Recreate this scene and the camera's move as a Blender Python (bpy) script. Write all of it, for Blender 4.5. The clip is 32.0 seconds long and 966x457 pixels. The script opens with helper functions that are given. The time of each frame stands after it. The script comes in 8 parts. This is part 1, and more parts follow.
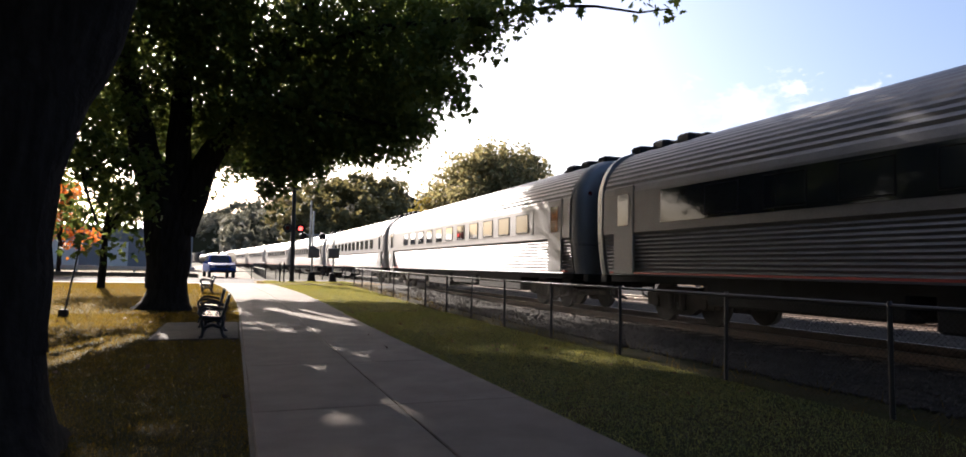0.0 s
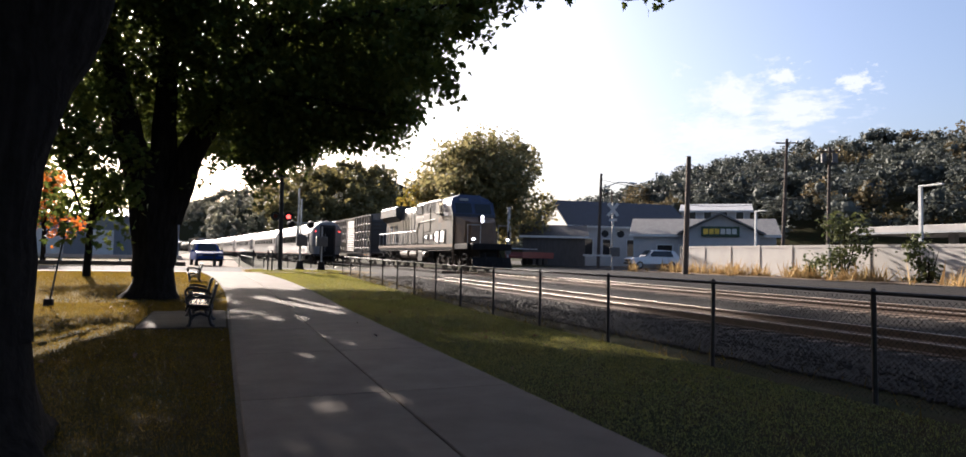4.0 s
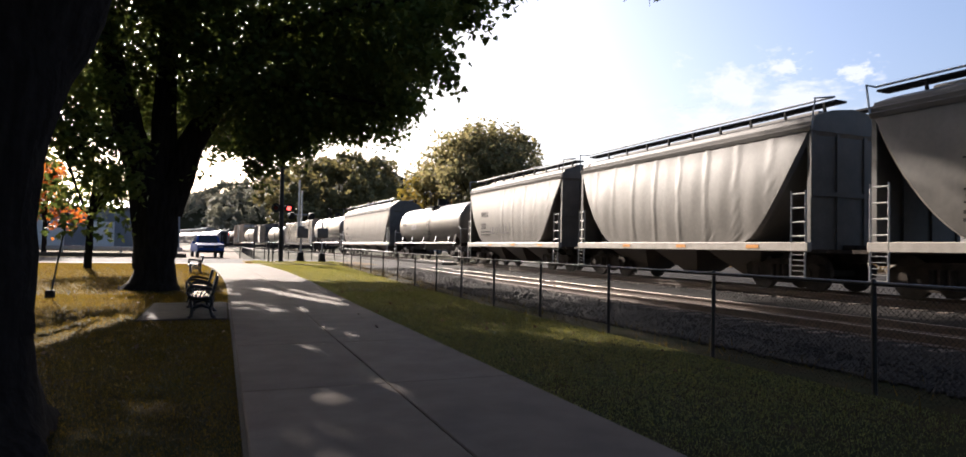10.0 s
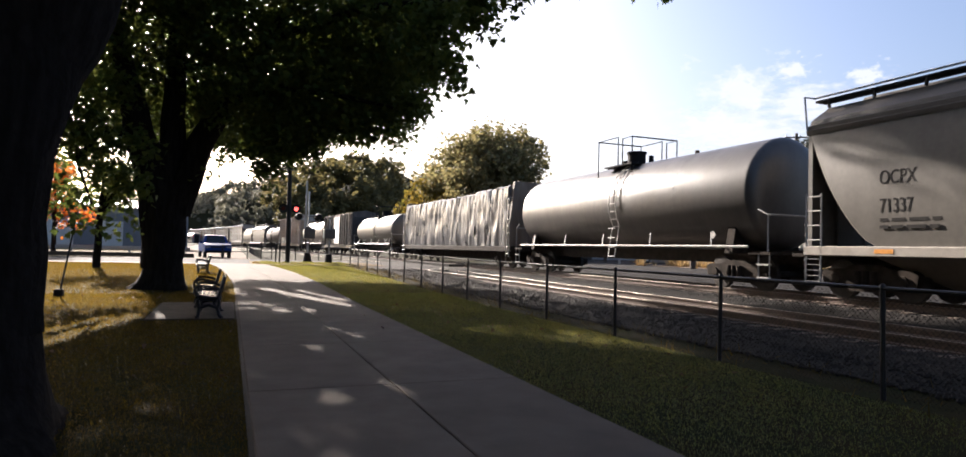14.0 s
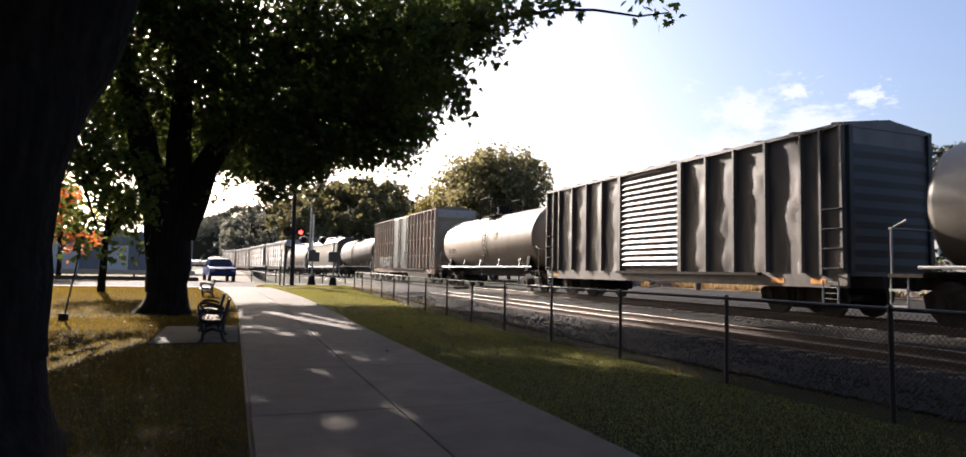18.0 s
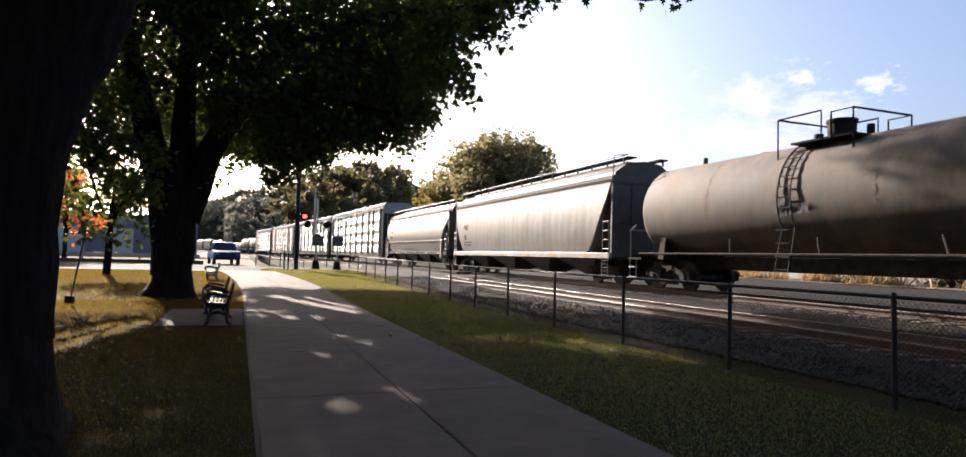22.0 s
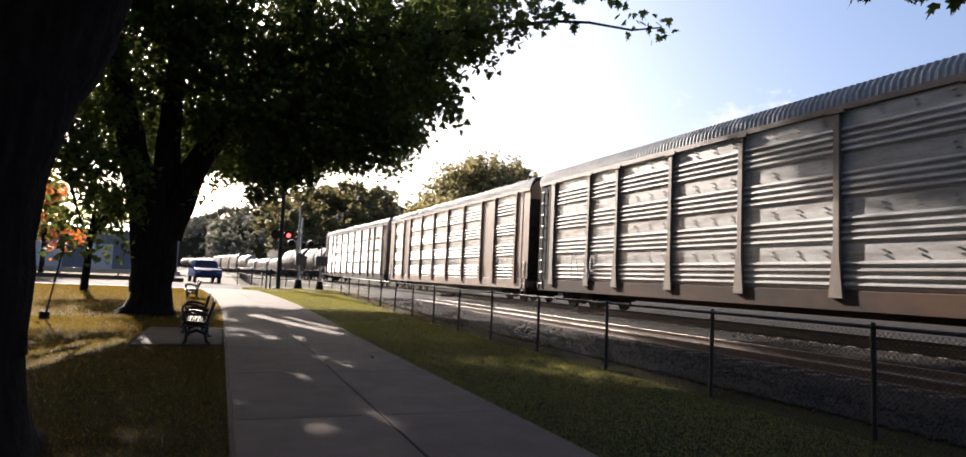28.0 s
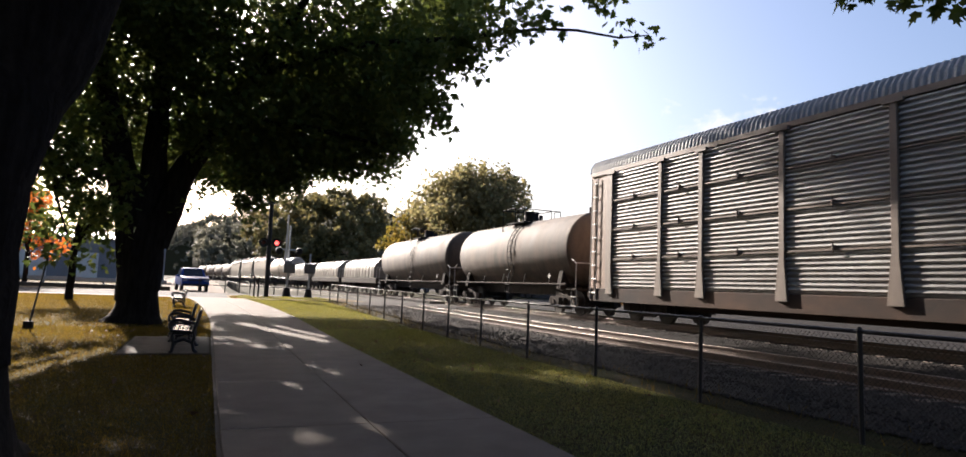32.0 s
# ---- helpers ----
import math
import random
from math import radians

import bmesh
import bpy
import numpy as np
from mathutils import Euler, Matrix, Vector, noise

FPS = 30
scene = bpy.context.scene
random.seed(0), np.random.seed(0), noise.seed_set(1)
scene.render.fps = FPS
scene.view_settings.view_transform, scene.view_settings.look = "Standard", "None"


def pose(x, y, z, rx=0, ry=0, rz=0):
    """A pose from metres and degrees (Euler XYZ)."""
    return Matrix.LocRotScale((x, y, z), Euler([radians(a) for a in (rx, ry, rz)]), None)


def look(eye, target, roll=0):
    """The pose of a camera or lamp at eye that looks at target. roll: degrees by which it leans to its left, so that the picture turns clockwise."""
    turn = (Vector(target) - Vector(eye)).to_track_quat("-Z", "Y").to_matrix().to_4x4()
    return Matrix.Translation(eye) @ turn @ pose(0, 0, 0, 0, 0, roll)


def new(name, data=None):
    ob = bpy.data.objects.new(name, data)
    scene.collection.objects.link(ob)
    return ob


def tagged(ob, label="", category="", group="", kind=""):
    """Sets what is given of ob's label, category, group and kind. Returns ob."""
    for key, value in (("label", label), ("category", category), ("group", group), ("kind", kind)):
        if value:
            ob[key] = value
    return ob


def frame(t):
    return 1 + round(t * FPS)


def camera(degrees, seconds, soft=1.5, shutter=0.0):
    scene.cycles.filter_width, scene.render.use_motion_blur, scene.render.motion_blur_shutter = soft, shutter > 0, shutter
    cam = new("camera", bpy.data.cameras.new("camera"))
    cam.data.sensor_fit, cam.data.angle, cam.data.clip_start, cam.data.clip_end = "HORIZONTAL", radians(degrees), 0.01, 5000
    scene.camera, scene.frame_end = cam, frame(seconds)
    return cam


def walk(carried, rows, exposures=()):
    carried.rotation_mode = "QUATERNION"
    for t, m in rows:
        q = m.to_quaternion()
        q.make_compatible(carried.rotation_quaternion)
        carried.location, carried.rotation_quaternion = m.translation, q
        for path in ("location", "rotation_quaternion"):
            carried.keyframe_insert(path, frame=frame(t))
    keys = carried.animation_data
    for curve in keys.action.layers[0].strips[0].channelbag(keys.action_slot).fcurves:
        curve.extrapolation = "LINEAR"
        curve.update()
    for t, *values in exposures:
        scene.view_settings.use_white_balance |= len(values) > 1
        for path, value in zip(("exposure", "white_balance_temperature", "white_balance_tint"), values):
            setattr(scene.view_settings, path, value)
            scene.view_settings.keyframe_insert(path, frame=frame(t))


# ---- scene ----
cam = camera(74.0, 32.0, soft=1.6, shutter=0.05)
# seconds, yaw, pitch and roll of the held camera; the eye stays where it is
PATH = [
    (0.0, -21.13, 3.54, -1.24),
    (0.5, -20.98, 3.32, -1.52),
    (1.0, -20.80, 3.09, -1.33),
    (1.5, -21.45, 3.29, -1.35),
    (2.0, -21.33, 3.12, -1.06),
    (2.5, -22.80, 3.06, -0.77),
    (3.0, -21.36, 2.60, -0.80),
    (3.5, -22.20, 2.48, -1.13),
    (5.5, -21.72, 2.65, -1.37),
    (6.0, -21.69, 2.78, -1.47),
    (6.5, -21.44, 2.66, -1.42),
    (7.0, -21.22, 2.02, -1.31),
    (7.5, -21.21, 2.31, -1.79),
    (8.0, -21.34, 2.12, -1.64),
    (8.5, -21.59, 2.01, -1.52),
    (9.0, -21.99, 1.87, -1.11),
    (9.5, -22.27, 1.97, -1.05),
    (10.0, -22.11, 1.73, -1.11),
    (10.5, -22.52, 1.80, -0.87),
    (11.0, -22.66, 1.90, -0.88),
    (11.5, -22.25, 1.58, -0.59),
    (12.0, -22.17, 1.70, -0.81),
    (12.5, -22.22, 1.71, -0.69),
    (13.0, -21.60, 1.49, -1.01),
    (13.5, -21.37, 1.78, -1.20),
    (14.0, -21.52, 1.88, -1.48),
    (14.5, -21.69, 1.42, -1.06),
    (16.5, -20.24, 3.90, -1.27),
    (17.0, -20.41, 4.06, -1.35),
    (17.5, -20.42, 4.06, -1.36),
    (18.0, -21.11, 3.85, -1.19),
    (18.5, -21.38, 3.90, -0.97),
    (19.0, -21.38, 3.95, -0.54),
    (19.5, -21.04, 4.38, -1.46),
    (20.0, -19.51, 4.93, -1.85),
    (20.5, -19.22, 3.93, -1.32),
    (21.0, -18.44, 3.69, -0.86),
    (21.5, -21.51, 2.56, -0.53),
    (22.0, -20.80, 2.53, -1.57),
    (22.5, -20.16, 3.85, -1.91),
    (23.0, -19.86, 3.26, -1.14),
    (23.5, -21.64, 3.65, -1.42),
    (24.0, -20.49, 3.23, -1.29),
    (24.5, -20.81, 2.52, -1.74),
    (25.0, -20.74, 2.75, -2.36),
    (25.5, -21.71, 2.97, -2.58),
    (26.0, -21.81, 4.18, -2.96),
    (26.5, -21.41, 4.77, -3.27),
    (28.5, -22.19, 4.59, -2.52),
    (29.0, -22.13, 4.75, -2.52),
    (29.5, -22.18, 4.78, -2.56),
    (30.0, -22.38, 4.86, -2.43),
    (30.5, -22.50, 4.96, -2.21),
    (31.0, -22.81, 5.60, -2.46),
    (31.5, -22.68, 5.79, -2.56),
    (32.0, -23.01, 5.27, -2.35),
]
EYE = Vector((0, 0, 1.5))


def view(yaw, pitch, roll):
    y, p = radians(yaw), radians(pitch)
    way = Vector((-math.sin(y) * math.cos(p), math.cos(y) * math.cos(p), math.sin(p)))
    return look(EYE, EYE + way, -roll)


walk(cam, [(t, view(a, b, c)) for t, a, b, c in PATH], exposures=[(0.0, 2.20, 5620, 17), (1.2, 2.20, 5620, 17), (2.6, 2.0, 5620, 17), (32.0, 2.02, 5620, 17)])

# ---------------------------------------------------------------- light
SUN_AZ, SUN_EL = 11.5, 23.0          # degrees left of the track's direction, and above the horizon
world = bpy.data.worlds.new("sky")
scene.world = world
world.use_nodes = True
wn = world.node_tree
sky = wn.nodes.new("ShaderNodeTexSky")
sky.sky_type, sky.sun_disc = "NISHITA", False
sky.sun_elevation, sky.sun_rotation = radians(SUN_EL), radians(-SUN_AZ)
sky.air_density, sky.dust_density, sky.ozone_density = 1.0, 4.5, 0.8
wn.links.new(sky.outputs[0], wn.nodes["Background"].inputs[0])
wn.nodes["Background"].inputs[1].default_value = 0.052
sun = new("sun", bpy.data.lights.new("sun", "SUN"))
sun.data.energy, sun.data.angle, sun.data.color = 5.0, radians(0.6), (1.0, 0.84, 0.62)
to_sun = Vector((-math.sin(radians(SUN_AZ)) * math.cos(radians(SUN_EL)), math.cos(radians(SUN_AZ)) * math.cos(radians(SUN_EL)), math.sin(radians(SUN_EL))))
sun.matrix_world = look(to_sun * 50, (0, 0, 0))


# ---------------------------------------------------------------- materials
def mat(name, col, rough=0.6, metal=0.0, scale=3.0, var=0.3, col2=None, bump=0.15, bscale=40.0, stretch=(1, 1, 1), spec=0.5, rand=0.0):
    """A surface with stains at one scale, grain at another and a fine relief."""
    m = bpy.data.materials.new(name)
    m.use_nodes = True
    n, k = m.node_tree.nodes, m.node_tree.links
    b = n["Principled BSDF"]
    tc = n.new("ShaderNodeTexCoord")
    mp = n.new("ShaderNodeMapping")
    mp.inputs["Scale"].default_value = stretch
    k.new(tc.outputs["Object"], mp.inputs["Vector"])
    big = n.new("ShaderNodeTexNoise")
    big.inputs["Scale"].default_value, big.inputs["Detail"].default_value, big.inputs["Roughness"].default_value = scale, 5, 0.6
    k.new(mp.outputs[0], big.inputs["Vector"])
    ramp = n.new("ShaderNodeValToRGB")
    ramp.color_ramp.elements[0].position, ramp.color_ramp.elements[1].position = 0.36, 0.66
    c2 = col2 or tuple(c * (1 - var) for c in col)
    ramp.color_ramp.elements[0].color, ramp.color_ramp.elements[1].color = (*c2, 1), (*col, 1)
    k.new(big.outputs[0], ramp.inputs[0])
    fine = n.new("ShaderNodeTexNoise")
    fine.inputs["Scale"].default_value, fine.inputs["Detail"].default_value = bscale, 4
    k.new(tc.outputs["Object"], fine.inputs["Vector"])
    mix = n.new("ShaderNodeMix")
    mix.data_type, mix.blend_type = "RGBA", "MULTIPLY"
    mix.inputs[0].default_value = 0.35
    k.new(ramp.outputs[0], mix.inputs[6])
    k.new(fine.outputs[0], mix.inputs[7])
    out = mix.outputs[2]
    if rand:
        oi, hs, mr = n.new("ShaderNodeObjectInfo"), n.new("ShaderNodeHueSaturation"), n.new("ShaderNodeMapRange")
        mr.inputs[3].default_value, mr.inputs[4].default_value = 1 - rand, 1 + rand
        k.new(oi.outputs["Random"], mr.inputs[0])
        k.new(mr.outputs[0], hs.inputs["Value"])
        k.new(out, hs.inputs["Color"])
        out = hs.outputs[0]
    k.new(out, b.inputs["Base Color"])
    mr2 = n.new("ShaderNodeMapRange")
    mr2.inputs[3].default_value, mr2.inputs[4].default_value = max(rough - 0.12, 0.03), min(rough + 0.12, 1)
    k.new(big.outputs[0], mr2.inputs[0])
    k.new(mr2.outputs[0], b.inputs["Roughness"])
    b.inputs["Metallic"].default_value, b.inputs["Specular IOR Level"].default_value = metal, spec
    if bump:
        bp = n.new("ShaderNodeBump")
        bp.inputs["Strength"].default_value, bp.inputs["Distance"].default_value = bump, 0.02
        k.new(fine.outputs[0], bp.inputs["Height"])
        k.new(bp.outputs[0], b.inputs["Normal"])
    return m


def leaf_mat(name, col, col2, glow=0.35, tint=None):
    m = bpy.data.materials.new(name)
    m.use_nodes = True
    n, k = m.node_tree.nodes, m.node_tree.links
    b, o = n["Principled BSDF"], n["Material Output"]
    geo, ramp = n.new("ShaderNodeNewGeometry"), n.new("ShaderNodeValToRGB")
    ramp.color_ramp.elements[0].color, ramp.color_ramp.elements[1].color = (*col, 1), (*col2, 1)
    k.new(geo.outputs["Random Per Island"], ramp.inputs[0])
    k.new(ramp.outputs[0], b.inputs["Base Color"])
    b.inputs["Roughness"].default_value, b.inputs["Specular IOR Level"].default_value = 0.6, 0.15
    tr, mx = n.new("ShaderNodeBsdfTranslucent"), n.new("ShaderNodeMixShader")
    if tint:
        tn = n.new("ShaderNodeMix")
        tn.data_type, tn.blend_type = "RGBA", "MULTIPLY"
        tn.inputs[0].default_value, tn.inputs[7].default_value = 1.0, (*tint, 1)
        tn.clamp_result = False
        k.new(ramp.outputs[0], tn.inputs[6])
        k.new(tn.outputs[2], tr.inputs[0])
    else:
        k.new(ramp.outputs[0], tr.inputs[0])
    mx.inputs[0].default_value = glow
    k.new(b.outputs[0], mx.inputs[1])
    k.new(tr.outputs[0], mx.inputs[2])
    k.new(mx.outputs[0], o.inputs[0])
    return m


def glow_mat(name, col, power):
    m = bpy.data.materials.new(name)
    m.use_nodes = True
    b = m.node_tree.nodes["Principled BSDF"]
    b.inputs["Base Color"].default_value = (*col, 1)
    b.inputs["Emission Color"].default_value, b.inputs["Emission Strength"].default_value = (*col, 1), power
    return m


def glass_mat(name, col, rough=0.06):
    m = bpy.data.materials.new(name)
    m.use_nodes = True
    b = m.node_tree.nodes["Principled BSDF"]
    b.inputs["Base Color"].default_value, b.inputs["Roughness"].default_value = (*col, 1), rough
    b.inputs["Specular IOR Level"].default_value = 0.4
    return m


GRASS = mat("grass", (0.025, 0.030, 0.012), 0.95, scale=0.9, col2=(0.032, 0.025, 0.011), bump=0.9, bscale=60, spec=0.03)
# blade colour lowered to carry the deep shade under the trees
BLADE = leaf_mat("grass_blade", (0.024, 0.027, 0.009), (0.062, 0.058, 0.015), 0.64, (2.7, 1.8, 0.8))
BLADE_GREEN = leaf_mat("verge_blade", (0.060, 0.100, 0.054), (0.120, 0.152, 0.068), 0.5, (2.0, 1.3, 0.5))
DRY = mat("dry_verge", (0.17, 0.115, 0.055), 0.95, scale=0.6, col2=(0.085, 0.068, 0.03), bump=0.8, bscale=25, spec=0.03)
DIRT = mat("tan_dirt", (0.20, 0.155, 0.12), 0.95, scale=0.8, col2=(0.12, 0.09, 0.06), bump=0.7, bscale=30, spec=0.05)
STRAW = leaf_mat("dry_grass", (0.32, 0.20, 0.08), (0.42, 0.30, 0.13), 0.3)
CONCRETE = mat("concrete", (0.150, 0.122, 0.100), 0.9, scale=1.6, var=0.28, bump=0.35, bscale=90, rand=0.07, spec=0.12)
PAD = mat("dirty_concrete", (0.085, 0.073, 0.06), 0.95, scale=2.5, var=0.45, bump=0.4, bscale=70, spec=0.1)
JOINT = mat("joint_soil", (0.07, 0.06, 0.05), 0.95)
ASPHALT = mat("asphalt", (0.044, 0.041, 0.038), 0.95, scale=0.8, var=0.25, bump=0.5, bscale=120, spec=0.08)
GRAVEL = mat("gravel", (0.024, 0.021, 0.019), 0.95, scale=9, var=0.5, bump=1.0, bscale=30, spec=0.1)
STONE = mat("ballast_stone", (0.049, 0.043, 0.038), 0.9, scale=5, var=0.5, bump=0.4, spec=0.2)
TIE = mat("tie_wood", (0.10, 0.07, 0.05), 0.9, scale=4, var=0.45, stretch=(1, 8, 8), bump=0.6, rand=0.3)
RUST = mat("rail_rust", (0.125, 0.080, 0.056), 0.75, scale=8, var=0.4)
STEEL = mat("rail_steel", (0.30, 0.255, 0.215), 0.5, 1.0, scale=12, var=0.15, bump=0.03)
BARK = mat("bark", (0.028, 0.022, 0.018), 0.97, scale=2.2, var=0.55, bump=1.0, bscale=16, stretch=(5, 5, 0.8), spec=0.05)
BLACK = mat("black_paint", (0.014, 0.014, 0.016), 0.5, scale=5, var=0.3, spec=0.3)
DARK = mat("dark_steel", (0.022, 0.021, 0.021), 0.8, scale=3, var=0.4, spec=0.12)
GRIME = mat("brown_grime", (0.055, 0.043, 0.034), 0.9, scale=4, var=0.6, spec=0.12)
WHEEL = mat("wheel_steel", (0.07, 0.058, 0.05), 0.7, 0.2, scale=6, var=0.5, spec=0.2)
GALV = mat("galvanised", (0.42, 0.43, 0.44), 0.45, 0.7, scale=10, var=0.2)
WHITE = mat("white_paint", (0.60, 0.60, 0.58), 0.5, scale=2, var=0.12)
LADDER = mat("pale_ladder_paint", (0.465, 0.450, 0.420), 0.55, scale=6, var=0.25)
HOPPER = mat("hopper_grey", (0.111, 0.099, 0.083), 0.5, scale=1.5, var=0.25, stretch=(1, 1, 0.22), bump=0.06, bscale=9)
HOPPER_B = mat("hopper_pale", (0.141, 0.127, 0.107), 0.5, scale=1.2, var=0.22, stretch=(1, 1, 0.2), bump=0.06, bscale=9)
HOPPER_C = mat("hopper_tan", (0.133, 0.111, 0.088), 0.5, scale=1.4, var=0.35, stretch=(1, 1, 0.2), bump=0.06, bscale=9)
HOPPER_ROOF = mat("hopper_roof", (0.097, 0.087, 0.073), 0.6, scale=2.5, var=0.4, stretch=(1, 0.3, 1), bump=0.08, bscale=12)
DOOR_TEAL = mat("plug_door_teal", (0.055, 0.075, 0.075), 0.5, scale=1.1, col2=(0.022, 0.026, 0.03), stretch=(1, 1, 0.5), bump=0.06)
SIGNAL = mat("signal_grey", (0.115, 0.11, 0.108), 0.6, scale=4, var=0.25)
SILL = mat("hopper_sill", (0.364, 0.327, 0.275), 0.55, scale=3, var=0.25)
TANK_BLACK = mat("tank_black", (0.060, 0.056, 0.054), 0.36, scale=1.0, col2=(0.104, 0.096, 0.088), stretch=(1, 1, 0.3), bump=0.03, bscale=8)
TANK_TAN = mat("tank_tan", (0.403, 0.331, 0.259), 0.45, scale=1.2, var=0.25, stretch=(1, 1, 0.25), bump=0.05, bscale=9)
TANK_BROWN = mat("tank_brown", (0.143, 0.106, 0.075), 0.8, scale=1.3, var=0.65, stretch=(1, 1, 0.35), bump=0.05, bscale=9)
TANK_GREY = mat("tank_grey", (0.146, 0.127, 0.104), 0.42, scale=1.0, var=0.35, stretch=(1, 1, 0.3), bump=0.05, bscale=9)
BOX_DARK = mat("boxcar_dark", (0.288, 0.252, 0.212), 0.65, scale=1.6, col2=(0.160, 0.120, 0.088), stretch=(1, 1, 0.25), bump=0.1, spec=0.2)
BOX_BROWN = mat("boxcar_brown", (0.150, 0.120, 0.098), 0.5, scale=1.3, col2=(0.062, 0.050, 0.046), stretch=(1, 1, 0.4), bump=0.1, spec=0.6)
BOX_BLACK = mat("boxcar_end", (0.05, 0.045, 0.042), 0.6, scale=1.6, var=0.3)
RUST_POST = mat("rusty_post", (0.46, 0.34, 0.235), 0.65, scale=2, col2=(0.46, 0.38, 0.30), stretch=(1, 1, 0.4))
SILL_RUST = mat("rusty_sill", (0.088, 0.053, 0.035), 0.8, scale=0.8, col2=(0.033, 0.026, 0.022), stretch=(1, 0.5, 1), spec=0.15)
BOX_RUST = mat("boxcar_rust", (0.36, 0.20, 0.105), 0.65, scale=1.1, col2=(0.20, 0.155, 0.125), stretch=(1, 1, 0.35), bump=0.1)
BOX_END = mat("boxcar_end_tan", (0.420, 0.323, 0.217), 0.65, scale=1.5, var=0.3)
RACK = mat("rack_galvanised", (0.450, 0.450, 0.440), 0.42, 0.3, scale=1.7, col2=(0.250, 0.235, 0.222), stretch=(1, 0.6, 2), bump=0.08, bscale=18, rand=0.1)
RACK_POST = mat("rack_post_grime", (0.174, 0.128, 0.092), 0.6, scale=2.5, var=0.4, stretch=(1, 1, 0.4))
RACK_ROOF = mat("rack_roof", (0.27, 0.275, 0.28), 0.6, 0.15, scale=2, var=0.25)
RACK_BROWN = mat("rack_brown", (0.239, 0.150, 0.095), 0.6, scale=1.4, var=0.35, stretch=(1, 1, 0.3), rand=0.1)
STAINLESS = mat("stainless", (0.170, 0.170, 0.176), 0.56, 0.7, scale=2, var=0.2, bump=0.03, bscale=25, spec=0.3)
COACH_END = mat("coach_end_panel", (0.22, 0.22, 0.225), 0.5, 0.2, scale=2.5, var=0.3, stretch=(1, 1, 0.3), bump=0.05)
STRIPE = mat("red_stripe", (0.45, 0.04, 0.03), 0.5)
BLUE = mat("loco_blue", (0.015, 0.03, 0.085), 0.5, scale=2, var=0.3)
LOCO = mat("loco_grimy_gold", (0.080, 0.066, 0.050), 0.6, scale=0.7, col2=(0.057, 0.063, 0.075), stretch=(1, 1, 0.35), bump=0.1, spec=0.3)
LOCO_HOOD = mat("loco_faded_hood", (0.047, 0.041, 0.035), 0.45, scale=1.6, col2=(0.013, 0.017, 0.025), stretch=(1, 1.2, 0.3), bump=0.12, bscale=14, spec=0.35)
LOCO_TAN = mat("loco_dull_gold", (0.068, 0.050, 0.034), 0.5, scale=1.3, col2=(0.028, 0.028, 0.030), stretch=(1, 1, 0.4), bump=0.1, spec=0.3)
LOCO_YELLOW = mat("loco_yellow", (0.150, 0.080, 0.036), 0.6, scale=2, var=0.45)
WRAP = mat("white_wrap", (0.272, 0.272, 0.276), 0.3, scale=0.9, col2=(0.104, 0.104, 0.112), bump=0.6, bscale=2.4, spec=0.8)
GLASS = glass_mat("dark_glass", (0.012, 0.014, 0.017))
INK = mat("stencil_ink", (0.035, 0.032, 0.03), 0.8, spec=0.1)
TAG_WHITE = mat("spray_white", (0.46, 0.46, 0.47), 0.6, spec=0.2)
TAG_GREY = mat("spray_grey", (0.096, 0.093, 0.096), 0.7, spec=0.2)
TAG_MOSS = mat("spray_moss", (0.20, 0.205, 0.165), 0.7, scale=3, col2=(0.10, 0.13, 0.09), spec=0.2)
TAG_PURPLE = mat("spray_purple", (0.09, 0.06, 0.14), 0.6, spec=0.2)
AMBER = mat("amber_reflector", (0.85, 0.36, 0.05), 0.4)
LENS_RED = glow_mat("red_lamp", (1.0, 0.06, 0.04), 1.6)
LENS_OFF = mat("dark_red_lens", (0.10, 0.012, 0.012), 0.25)
LENS_WHITE = glow_mat("headlight", (1.0, 0.97, 0.9), 1.2)


